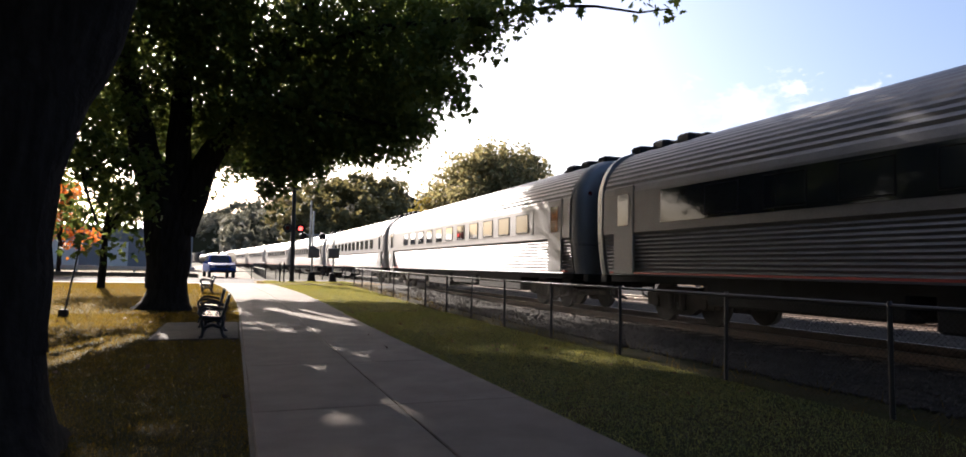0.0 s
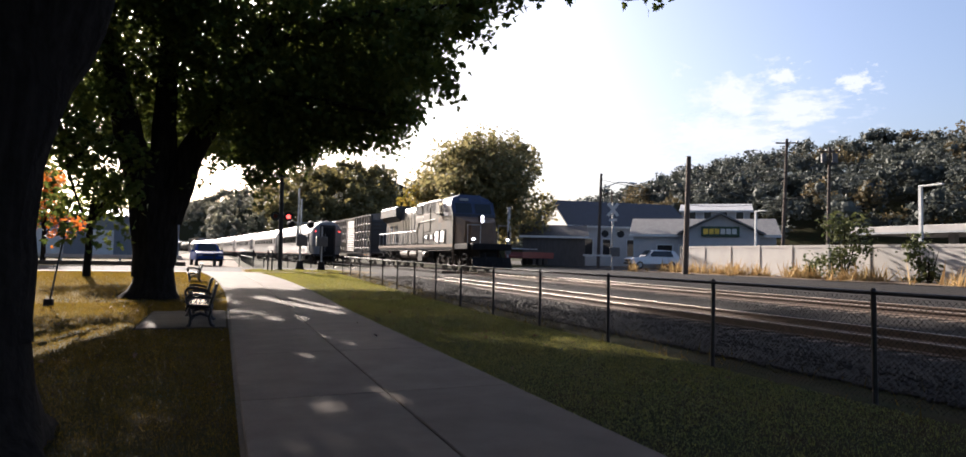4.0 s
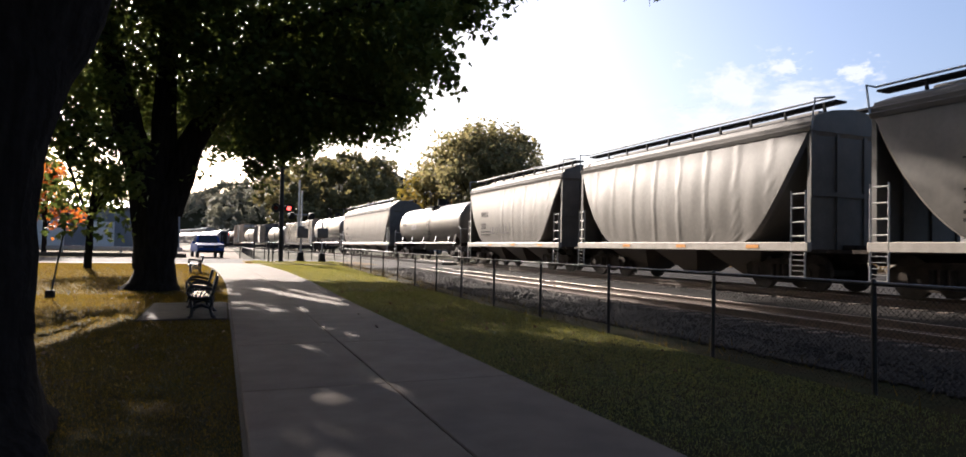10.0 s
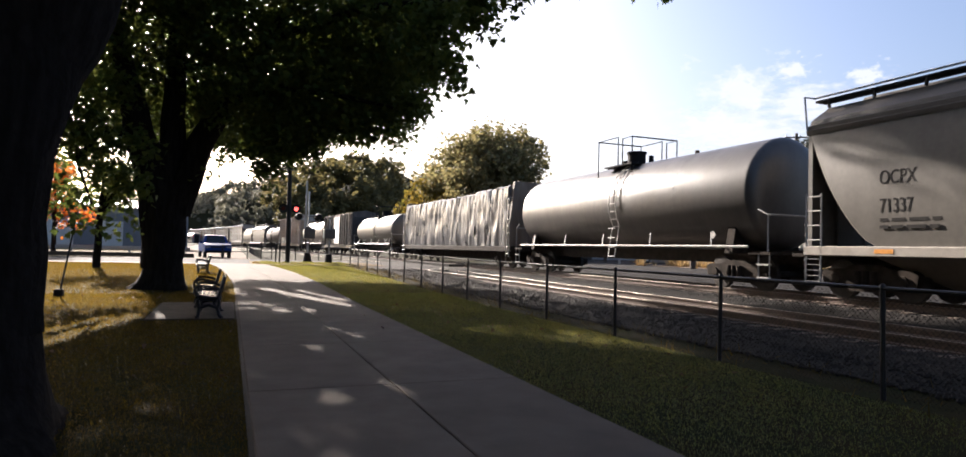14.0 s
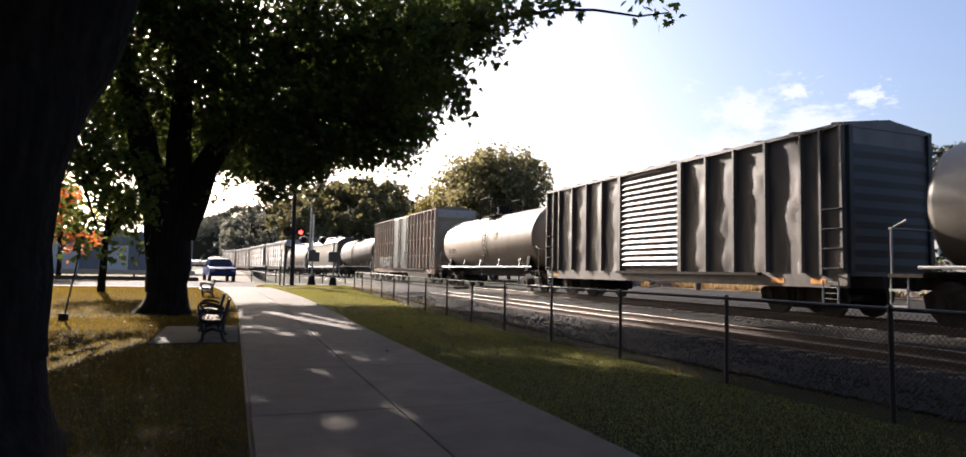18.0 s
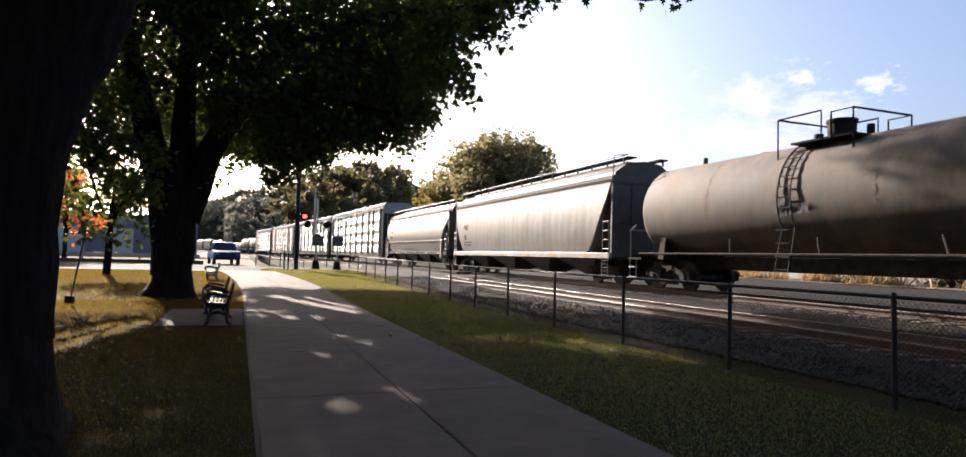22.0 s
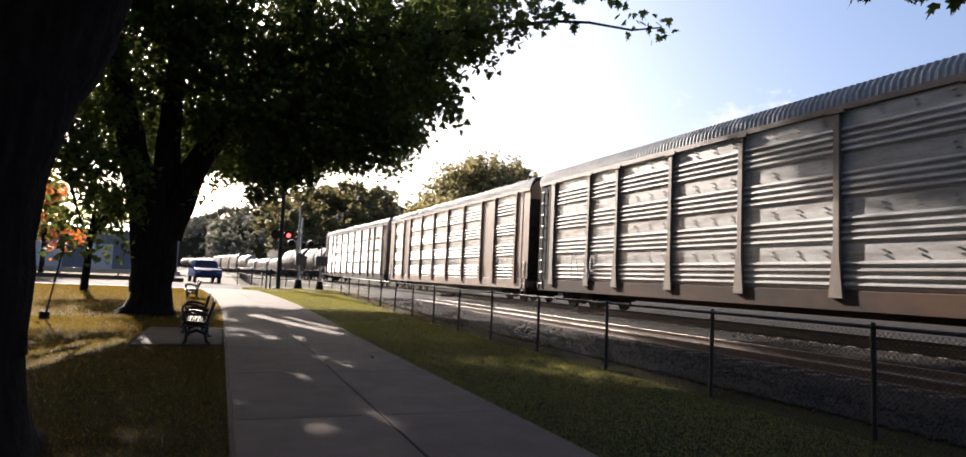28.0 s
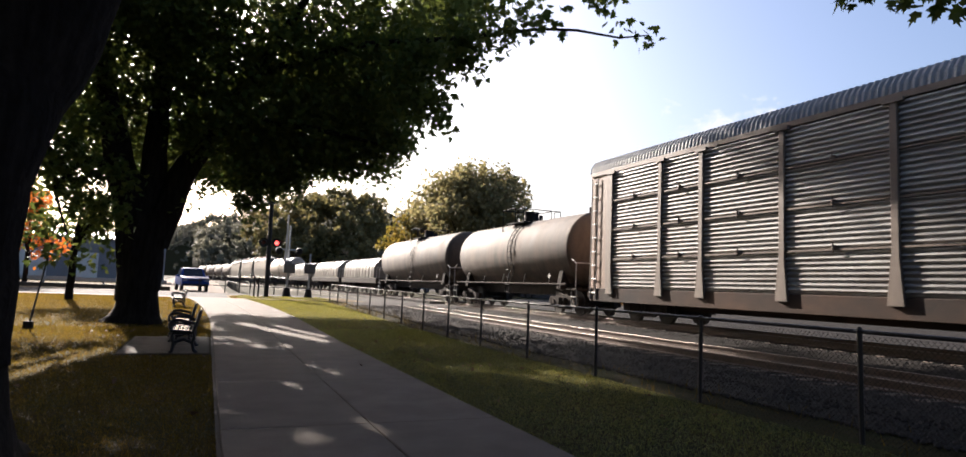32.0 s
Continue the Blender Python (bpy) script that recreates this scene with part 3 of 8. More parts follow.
# ---- covered hopper
def hopper(label, s0, s1, body, top=4.45, letters=(), long=False, round_side=False, pale=True):
    car, L = freight("covered_hopper", label, s0, s1)
    hl = L / 2
    full = hl - 0.55
    zs = [1.12 + 2.73 * i / 14 for i in range(15)]
    cut = 2.35 if not long or round_side else 2.0
    rings = []
    bulge = lambda u: 1.50 + 0.11 * math.sin(math.pi * min(u * 1.05, 1)) if not round_side else 1.12 + 0.52 * math.sin(math.pi * (0.12 + 0.80 * u))
    side_w = lambda z: bulge((z - 1.12) / (3.85 - 1.12))
    for z in zs:
        u = (z - 1.12) / (3.85 - 1.12)
        y = full - cut * (1 - u ** 0.62)
        w = 1.50 + 0.11 * math.sin(math.pi * min(u * 1.05, 1)) if not round_side else 1.12 + 0.52 * math.sin(math.pi * (0.12 + 0.80 * u))
        c = 0.10
        ring = [(-w + c, -y, z), (w - c, -y, z), (w, -y + c, z), (w, y - c, z), (w - c, y, z), (-w + c, y, z)]
        for k in range(121):
            yy = (y - c) * (1 - k / 60)
            dent = max(-0.004, (0.010 * abs(math.sin(yy * 2.5)) + 0.012 * noise.noise((yy * 0.9 + s0, z * 0.8, 2.0)) + 0.005 * noise.noise((yy * 3.1 + s0, z * 1.0, 5.0))) * min(math.sin(math.pi * (0.06 + 0.9 * u)) * 1.6, 1))
            if abs((yy / 1.26) % 1 - 0.5) < 0.06:
                dent -= 0.014
            if round_side or letters and yy > full - 4.4:
                dent = 0.0
            ring.append((-w + dent, yy, z))
        rings.append(ring)
    w1 = rings[-1][2][0]
    b = part("body", G().loft(rings), body, car, smooth=True)
    # the eaves: stepped mouldings and the rounded roof
    roof = [(-w1 - 0.02, 3.83), (-w1 - 0.05, 3.93), (-w1 + 0.02, 3.96), (-w1 + 0.01, 4.05), (-w1 + 0.1, 4.08), (-w1 + 0.12, 4.18), (-0.75, top - 0.08), (0, top), (0.75, top - 0.08), (w1 - 0.12, 4.18), (w1 - 0.1, 4.08), (w1 - 0.01, 4.05), (w1 - 0.02, 3.96), (w1 + 0.05, 3.93), (w1 + 0.02, 3.83)]
    part("roof", G().prism(roof, "y", -full, full), HOPPER_ROOF, car, "weathered grey roof with stepped eaves")
    if round_side:
        part("ledge", G().box(-1.66, -full + 0.9, 1.93, -1.5, full - 0.9, 1.99), SILL, car, "pale horizontal ledge")
        part("lower_sheet", G().prism([(-1.62, 1.93), (-1.56, 1.93), (-1.40, 1.0), (-1.46, 1.0)], "y", -full + 1.1, full - 1.1), HOPPER_C, car, "grimy dark lower side sheet")
        for e in (-1, 1):
            part("corner_post", G().box(-1.68, e * (full - 1.3), 0.75, -1.52, e * (full - 1.05), 2.0, 0.02), SILL, car)
    part("side_sill", G().box(-1.62, -full, 0.98, -1.46, full, 1.2, 0.02), SILL if pale else GRIME, car, "pale side sill")
    part("side_sill", G().box(1.46, -full, 0.98, 1.62, full, 1.2, 0.02), SILL if pale else GRIME, car, "pale side sill")
    part("center_sill", G().box(-0.3, -hl + 0.2, 0.75, 0.3, hl - 0.2, 1.15), GRIME, car)
    for e in (-1, 1):
        part("end_platform", G().box(-1.5, e * hl - e * 0.1, 0.95, 1.5, e * (hl - cut * 0.8), 1.03), GRIME, car)
        fr = G()
        for x in (-1.42, -0.5, 0.5, 1.42):
            fr.box(x - 0.06, e * (full - 0.02), 1.03, x + 0.06, e * (full - 0.14), 3.9)
        fr.box(-1.45, e * (full - 0.01), 2.3, 1.45, e * (full - 0.12), 2.42)
        part("end_frame", fr, HOPPER_ROOF, car)
        part("end_sheet", G().box(-1.43, e * (full - 0.06), 1.04, 1.43, e * (full - 0.10), 3.86), HOPPER_ROOF, car)
        # slope sheet coloured dark to paint in the shade at the car's end
        sheet_g = G().add([(-1.3, e * (full - 0.2), 3.8), (1.3, e * (full - 0.2), 3.8), (1.2, e * (full - cut), 1.3), (-1.2, e * (full - cut), 1.3)], [(0, 1, 2, 3)])
        part("slope_sheet", sheet_g, GRIME, car)
        part("ladder", SHORT_LADDER, None, car, at=pose(-1.6, e * (full - 0.3), 0.9) @ Matrix.Diagonal((1, 1, 1.05, 1)))
        part("step", SHORT_LADDER, None, car, at=pose(-1.62, e * (full - 0.3), 0.35) @ Matrix.Diagonal((1, 1, 0.4, 1)))
    bay = 1.35 if not round_side else 1.2
    for k in range(3 if not long else 4):
        m = 3 if not long else 4
        y = (k - (m - 1) / 2) * (2 * full - 2 * cut + 1.4) / m
        d = (2 * full - 2 * cut + 1.4) / m / 2 - 0.1
        part("hopper_bay", G().loft([[(-bay, y - d, 1.1), (bay, y - d, 1.1), (bay, y + d, 1.1), (-bay, y + d, 1.1)], [(-0.5, y - 0.3, 0.32), (0.5, y - 0.3, 0.32), (0.5, y + 0.3, 0.32), (-0.5, y + 0.3, 0.32)]]), HOPPER_C, car)
    wk = G()
    for x0, x1 in ((-0.95, -0.55), (0.55, 0.95)):
        wk.box(x0, -hl + 0.3, top + 0.06, x1, hl - 0.3, top + 0.11)
    for i in range(int(L / 1.25)):
        y = -hl + 0.6 + 1.25 * i
        wk.box(-0.97, y, top - 0.12, -0.91, y + 0.06, top + 0.1).box(0.91, y, top - 0.12, 0.97, y + 0.06, top + 0.1)
    part("roof_walk", wk, DARK, car, "dark grating walkway")
    rail = G().pipe([(-0.98, -hl + 0.3, top + 0.17), (-0.98, hl - 0.3, top + 0.17)], 0.025)
    for e in (-1, 1):
        rail.pipe([(-1.5, e * (full), 3.85), (-1.5, e * (full + .1), top + 0.12), (-0.98, e * (hl - 0.3), top + 0.17)], 0.025)
    part("handrail", rail, LADDER, car)
    part("hatch_trough", G().box(-0.42, -full + 0.7, top - 0.05, 0.42, full - 0.7, top + 0.07, 0.03), body, car)
    running_gear(car, L)
    if letters:
        for k, line in enumerate(letters):
            z, size = (2.5 - 0.59 * k, 0.42) if not round_side else (2.72 - 0.47 * k, 0.36)
            lean = math.degrees(math.atan((side_w(z + 0.3) - side_w(z)) / 0.3))
            sprite_text(line, size, INK, car, pose(-side_w(z) - 0.004, full - 2.05, z, 0, -lean, 0) @ pose(0, 0, 0, 90, 0, -90) @ Matrix.Diagonal((0.74, 1, 1, 1)))
        for k in range(2):
            bars(car, -side_w(1.74) - 0.001, full - 2.05, 1.72 - 0.15 * k, [(0.2, 0.32 - 0.06 * k, 0.42, 0.2)], 0.07)
    refl = G()
    k = -full + 1.6
    while k < full - 1:
        refl.box(-1.628, k, 1.05, -1.62, k + 0.45, 1.14)
        k += 3.0
    part("reflector", refl, AMBER, car)
    return car


# ---- tank car
def tank(label, s0, s1, body, r=1.5, letters=(), ink=None, rails=True, shift=0.0):
    car, L = freight("tank_car", label, s0, s1)
    hl = L / 2
    zc = 1.12 + r
    n = 28
    ys = [-hl + 0.72, -hl + 0.76, -hl + 0.84, -hl + 0.95, -hl + 1.04, -hl + 1.10]
    rs = [0.35, 0.66, 0.86, 0.96, 0.993, 1.0]
    prof = list(zip(ys, rs)) + [(-y, q) for y, q in reversed(list(zip(ys, rs)))]
    rings = [[(r * q * math.cos(6.28319 * (i + .5) / n), y, zc + r * q * math.sin(6.28319 * (i + .5) / n)) for i in range(n)] for y, q in prof]
    b = part("tank", G().loft(rings), body, car, smooth=True)
    for k in range(1, 5):
        y = -hl + 1.5 + (L - 3) * k / 5
        part("weld_band", G().loft([[((r + 0.008) * math.cos(6.28319 * i / n), y + d, zc + (r + 0.008) * math.sin(6.28319 * i / n)) for i in range(n)] for d in (-0.02, 0.02)], cap=False), body, b)
    part("center_sill", G().box(-0.28, -hl + 0.15, 0.72, 0.28, hl - 0.15, 1.12), GRIME, car)
    for e in (-1, 1):
        part("end_platform", G().box(-1.5, e * (hl - 0.15), 0.98, 1.5, e * (hl - 0.95), 1.05), GRIME, car)
        part("bolster", G().prism([(-1.35, 1.0), (1.35, 1.0), (1.2, zc - r * 0.55), (0.85, zc - r * 0.93), (-0.85, zc - r * 0.93), (-1.2, zc - r * 0.55)], "y", e * (hl - 1.75), e * (hl - 2.05)), GRIME, car)
        hr = G()
        for x in (-1.48, 1.48):
            hr.pipe([(x, e * (hl - 0.25), 1.05), (x, e * (hl - 0.25), 2.0), (x, e * (hl - 0.6), 2.15)], 0.025)
        hr.pipe([(-1.48, e * (hl - 0.2), 2.0), (1.48, e * (hl - 0.2), 2.0)], 0.025)
        part("end_rail", hr, LADDER, car)
        part("step", G().box(-1.52, e * (hl - 0.6), 0.35, -1.4, e * (hl - 0.2), 0.4).box(-1.52, e * (hl - 0.6), 0.7, -1.4, e * (hl - 0.2), 0.74).tube((-1.46, e * (hl - 0.2), 0.35), (-1.46, e * (hl - 0.2), 1.0), 0.02).tube((-1.46, e * (hl - 0.6), 0.35), (-1.46, e * (hl - 0.6), 1.0), 0.02), LADDER, car)
    side = G()
    for x in (-1.55, 1.55):
        side.pipe([(x, -hl + 0.9, 1.18), (x, hl - 0.9, 1.18)], 0.035)
        for k in range(5):
            y = -hl + 2.4 + (L - 4.8) * k / 4
            side.pipe([(x, y, 1.18), (x * 0.84, y + 0.3, 1.6)], 0.025)
    part("side_rail", side, LADDER if body is not TANK_BROWN else GRIME, car)
    zt = zc + r
    over, climb, rail = pose(0, shift * 0.35, 0), pose(0, shift, 0), 0.85 if body is not TANK_BROWN else 0.5
    part("dome", G().tube((0, 0, zt - 0.1), (0, 0, zt + 0.42), 0.36, 14).tube((0, 0, zt + 0.42), (0, 0, zt + 0.5), 0.40, 14).tube((0, 0.75, zt - 0.1), (0, 0.75, zt + 0.25), 0.13, 10).tube((0.2, -0.7, zt - 0.1), (0.2, -0.7, zt + 0.3), 0.1, 10), DARK, car, smooth=True, at=over)
    plat = G().box(-1.05, -0.75, zt - 0.12, -0.45, 0.75, zt - 0.07).box(0.45, -0.75, zt - 0.12, 1.05, 0.75, zt - 0.07).box(-1.05, -1.2, zt - 0.12, 1.05, -0.75, zt - 0.07)
    part("platform", plat, DARK, car, at=over)
    if rails:
        pr = G()
        for x in (-1.05, 1.05):
            pr.pipe([(x, -1.2, zt - 0.6), (x, -1.2, zt + rail), (x, -0.55, zt + rail), (x, -0.55, zt - 0.1)], 0.026)
            pr.pipe([(x, -0.25, zt - 0.1), (x, -0.25, zt + rail + 0.1), (x, 1.2, zt + rail + 0.1), (x, 1.2, zt - 0.6)], 0.026)
        pr.pipe([(-1.05, -1.2, zt + rail), (1.05, -1.2, zt + rail)], 0.026).pipe([(-1.05, 1.2, zt + rail + 0.1), (1.05, 1.2, zt + rail + 0.1)], 0.026)
        part("platform_rail", pr, DARK, car, at=over)
    ld = G()
    arc = [(-(r + 0.06) * math.sin(a), zc + (r + 0.06) * math.cos(a)) for a in [math.radians(20 + 100 * i / 10) for i in range(11)]]
    for y in (-0.95, -0.5):
        ld.pipe([(x, y, z) for x, z in arc] + [(-1.6, y, 0.75)], 0.022)
    for x, z in arc:
        ld.tube((x, -0.95, z), (x, -0.5, z), 0.016)
    for k in range(4):
        ld.tube((-1.59, -0.95, 0.8 + 0.33 * k), (-1.59, -0.5, 0.8 + 0.33 * k), 0.016)
    part("ladder", ld, DARK if body is not TANK_BLACK else LADDER, car, at=climb)
    g = G().add([(-1.57, -hl + 2.3, 1.62), (-1.57, -hl + 2.18, 1.5), (-1.57, -hl + 2.3, 1.38), (-1.57, -hl + 2.42, 1.5), (-1.585, -hl + 2.3, 1.62), (-1.585, -hl + 2.18, 1.5), (-1.585, -hl + 2.3, 1.38), (-1.585, -hl + 2.42, 1.5)], [(0, 1, 2, 3), (7, 6, 5, 4), (0, 4, 5, 1), (1, 5, 6, 2), (2, 6, 7, 3), (3, 7, 4, 0)])
    part("placard", g, LADDER, car, "white diamond placard in a steel holder")
    running_gear(car, L)
    if body is TANK_TAN:
        part("stain", G().box(-r * 1.0 - 0.004, -2.6, zc + 0.05, -r * 0.97, -2.0, zc + 0.4, 0.01), BOX_END, car, "orange-brown stain patch")
    if letters:
        if body is TANK_TAN:
            stencil(car, -math.sqrt(r * r - 0.45 * 0.45) - 0.02, hl - 2.0, zc - 0.6, letters, 0.4, ink)
        else:
            stencil(car, -r * 0.985 - 0.02, hl - 2.0, zc, letters, 0.27, ink)
    return car


# ---- boxcar
def boxcar(label, s0, s1, side, end, top=4.6, doors="corrugated", ribs=9, grid=False, roof=None, clips=False, posts=None, band=False):
    car, L = freight("boxcar", label, s0, s1)
    hl = L / 2 - 0.35
    z0, z1 = 1.0, top - 0.25
    w = 1.48
    part("body", G().box(-w, -hl, z0, w, hl, z1), side, car)
    rf = [(-w - 0.1, z1 - 0.02), (-w - 0.1, z1 + 0.06), (0, top), (w + 0.1, z1 + 0.06), (w + 0.1, z1 - 0.02)]
    r = part("roof", G().prism(rf, "y", -hl - 0.02, hl + 0.02), roof or side, car)
    rr = G()
    for k in range(13):
        y = -hl + 0.3 + (2 * hl - 0.6) * k / 12
        rr.prism([(-w - 0.1, z1 + 0.05), (-w - 0.1, z1 + 0.1), (0, top + 0.05), (w + 0.1, z1 + 0.1), (w + 0.1, z1 + 0.05), (0, top - 0.01)], "y", y - 0.05, y + 0.05)
    part("roof_rib", rr, roof or side, r)
    dw = 1.75 if not grid else 2.4
    post = G().box(-w - 0.15, -0.04, z0 + 0.05, -w, 0.04, z1, 0.01).mesh("side_post", posts or side)
    waves = G()
    ny, nz_ = 120, 14
    waves.loft([[(-w - 0.012 + 0.06 * noise.noise((y_ * 1.9 + s0, z_ * 2.3, 1.0)) * (0 if abs(y_) < 1.9 else 1), y_, z_) for z_ in [z0 + 0.02 + (z1 - z0 - 0.04) * j / nz_ for j in range(nz_ + 1)]] for y_ in [-hl + 0.02 + (2 * hl - 0.04) * i / ny for i in range(ny + 1)]], cap=False, closed=False)
    part("side_sheet", waves, side, car, "buckled side sheet", smooth=True)
    for sx in (0, 180):
        for i in range(ribs + 1):
            for e in (-1, 1):
                y = e * (dw + 0.1 + (hl - dw - 0.16) * i / ribs)
                part("side_post", post, None, car, at=pose(0, y, 0, 0, 0, sx))
    if grid:
        for z in (1.95, 3.15, 4.3):
            for a, b in ((-hl, -dw), (dw, hl)):
                part("side_rib", G().box(-w - 0.09, a, z, -w, b, z + 0.07), posts or side, car)
    else:
        clip = G().box(-w - 0.13, -0.27, 0, -w, 0.27, 0.17, 0.03).mesh("tie_clip", side)
        for i in range(ribs):
            for e in (-1, 1):
                for z in (1.35, 2.1, 2.85, 3.55) if clips else ():
                    y = e * (dw + 0.1 + (hl - dw - 0.16) * (i + 0.5) / ribs)
                    part("side_clip", clip, None, car, at=pose(0, y, z))
    for e, rz in ((1, 0), (-1, 180)):
        if doors == "corrugated":
            g = G()
            prof = []
            for k in range(34):
                z = z0 + 0.15 + (z1 - z0 - 0.3) * k / 33
                prof.append((z, -w - (0.13 if k % 2 else 0.07)))
            ring = [[(x, y, z) for z, x in prof] for y in (-dw, dw)]
            g.loft(ring, cap=False, closed=False)
            d = part("door", g, side, car, "corrugated sliding door", at=pose(0, 0, 0, 0, 0, rz))
            for y in (-dw, dw):
                part("door_post", G().box(-w - 0.15, y - 0.05, z0, -w - 0.02, y + 0.05, z1), side, d)
        else:
            for y0, y1 in ((-dw, -0.03), (0.03, dw)):
                g = G().box(-w - 0.12, y0, z0 + 0.08, -w - 0.02, y1, z1 - 0.05, 0.02)
                for z in (1.5, 2.3, 3.1, 3.9):
                    g.box(-w - 0.16, y0 + 0.12, z, -w - 0.1, y1 - 0.12, z + 0.1)
                for y in (y0 + 0.3, y1 - 0.3):
                    g.tube((-w - 0.17, y, z0 + 0.1), (-w - 0.17, y, z1 - 0.1), 0.03)
                part("door", g, DOOR_TEAL, car, "dark plug door with locking bars", at=pose(0, 0, 0, 0, 0, rz))
        part("door_rail", G().box(-w - 0.2, -3 * dw, z0 - 0.03, -w - 0.02, 1.1 * dw, z0 + 0.05), GRIME, car, at=pose(0, 0, 0, 0, 0, rz))
    for e in (-1, 1):
        g = G()
        prof = []
        for k in range(19):
            prof.append((z0 + 0.1 + (z1 - z0 - 0.5) * k / 18, hl + (0.035 if k % 2 else 0.01)))
        g.loft([[(x, e * y, z) for z, y in prof] for x in (-w + 0.12, w - 0.12)], cap=False, closed=False)
        g.box(-w, e * (hl - 0.05), z0, -w + 0.13, e * (hl + 0.08), z1).box(w, e * (hl - 0.05), z0, w - 0.13, e * (hl + 0.08), z1)
        part("end_wall", g, end, car, "pressed steel end wall")
        if band:
            part("end_band", G().box(-w + 0.02, e * (hl + 0.05), z1 - 0.55, w - 0.02, e * (hl + 0.11), z1 - 0.02, 0.01), LADDER, car, "pale painted top band")
        if side in (BOX_BROWN, BOX_DARK):
            for k in range(4):
                part("rung", G().pipe([(-w - 0.1, e * (hl - 0.02), 1.15 + 0.45 * k), (-w - 0.17, e * (hl - 0.08), 1.15 + 0.45 * k), (-w - 0.17, e * (hl - 0.58), 1.15 + 0.45 * k), (-w - 0.1, e * (hl - 0.64), 1.15 + 0.45 * k)], 0.022, 6), DARK, car)
            part("corner_post", G().box(-w - 0.13, e * (hl - 0.72), z0, -w, e * (hl - 0.64), z1, 0.01), side, car)
        else:
            part("ladder", LADDER_MESH, None, car, at=pose(-w - 0.13, e * (hl - 0.42), 0.75))
        part("step", SHORT_LADDER, None, car, at=pose(-w - 0.1, e * (hl - 0.42), 0.3) @ Matrix.Diagonal((1, 1, 0.4, 1)))
    for x in (-w, w):
        part("side_sill", G().box(x - 0.045, -hl, 0.72, x + 0.045, hl, 1.02), side, car)
    part("center_sill", G().box(-0.3, -hl, 0.72, 0.3, hl, 0.995), side, car)
    part("reflector", G().box(-w - 0.052, -hl + 0.6, 0.8, -w - 0.045, -hl + 1.05, 0.92).box(-w - 0.052, -hl + 1.9, 0.8, -w - 0.045, -hl + 2.35, 0.92).box(-w - 0.052, hl - 1.2, 0.8, -w - 0.045, hl - 0.75, 0.92), AMBER, car)
    running_gear(car, L, 2.3)
    return car


# ---- autorack
def rack_panel(grouped):
    """A side panel of four boards; either ridged all over, or with four ridges and a flat strip to each board."""
    pr = []
    board = RACK_H / 4
    for q in range(4):
        z0 = board * q
        pr += [(z0, 0.012), (z0 + 0.012, 0.0)]
        n, top = (4, 0.62) if grouped else (8, 0.97)
        for k in range(n):
            z = z0 + 0.04 + top * board * k / n
            d = top * board / n
            pr += [(z, 0.0), (z + d * 0.14, -0.035), (z + d * 0.34, -0.06), (z + d * 0.52, -0.056), (z + d * 0.68, -0.03), (z + d * 0.78, 0.0)]
        pr += [(z0 + board - 0.012, 0.0)]
    g = G()
    g.loft([[(x, y, z) for z, x in pr] for y in (-0.5, 0.5)], cap=False, closed=False)
    if grouped:
        for q in range(4):
            for k in range(8):
                y, z = -0.4 + 0.26 * (k // 2) + 0.02 * (k % 2), board * q + board * (0.76 + 0.12 * (k % 2))
                g.add([(-0.002, y, z), (-0.05, y + 0.012, z - 0.01), (-0.05, y + 0.03, z - 0.03), (-0.002, y + 0.024, z - 0.02)], [(0, 1, 2, 3)])
    return g


RACK_H = 4.05
PANEL = rack_panel(False).mesh("side_panel", RACK)
PANEL_GROUPED = rack_panel(True).mesh("side_panel", RACK)
PANEL_PLAIN = G().box(-0.03, -0.5, 0, 0.0, 0.5, RACK_H).mesh("side_panel", RACK_BROWN)
RACK_WIDTHS = (2.85, 1.95, 3.03, 3.03, 3.03, 3.03, 3.03, 1.95, 2.85)


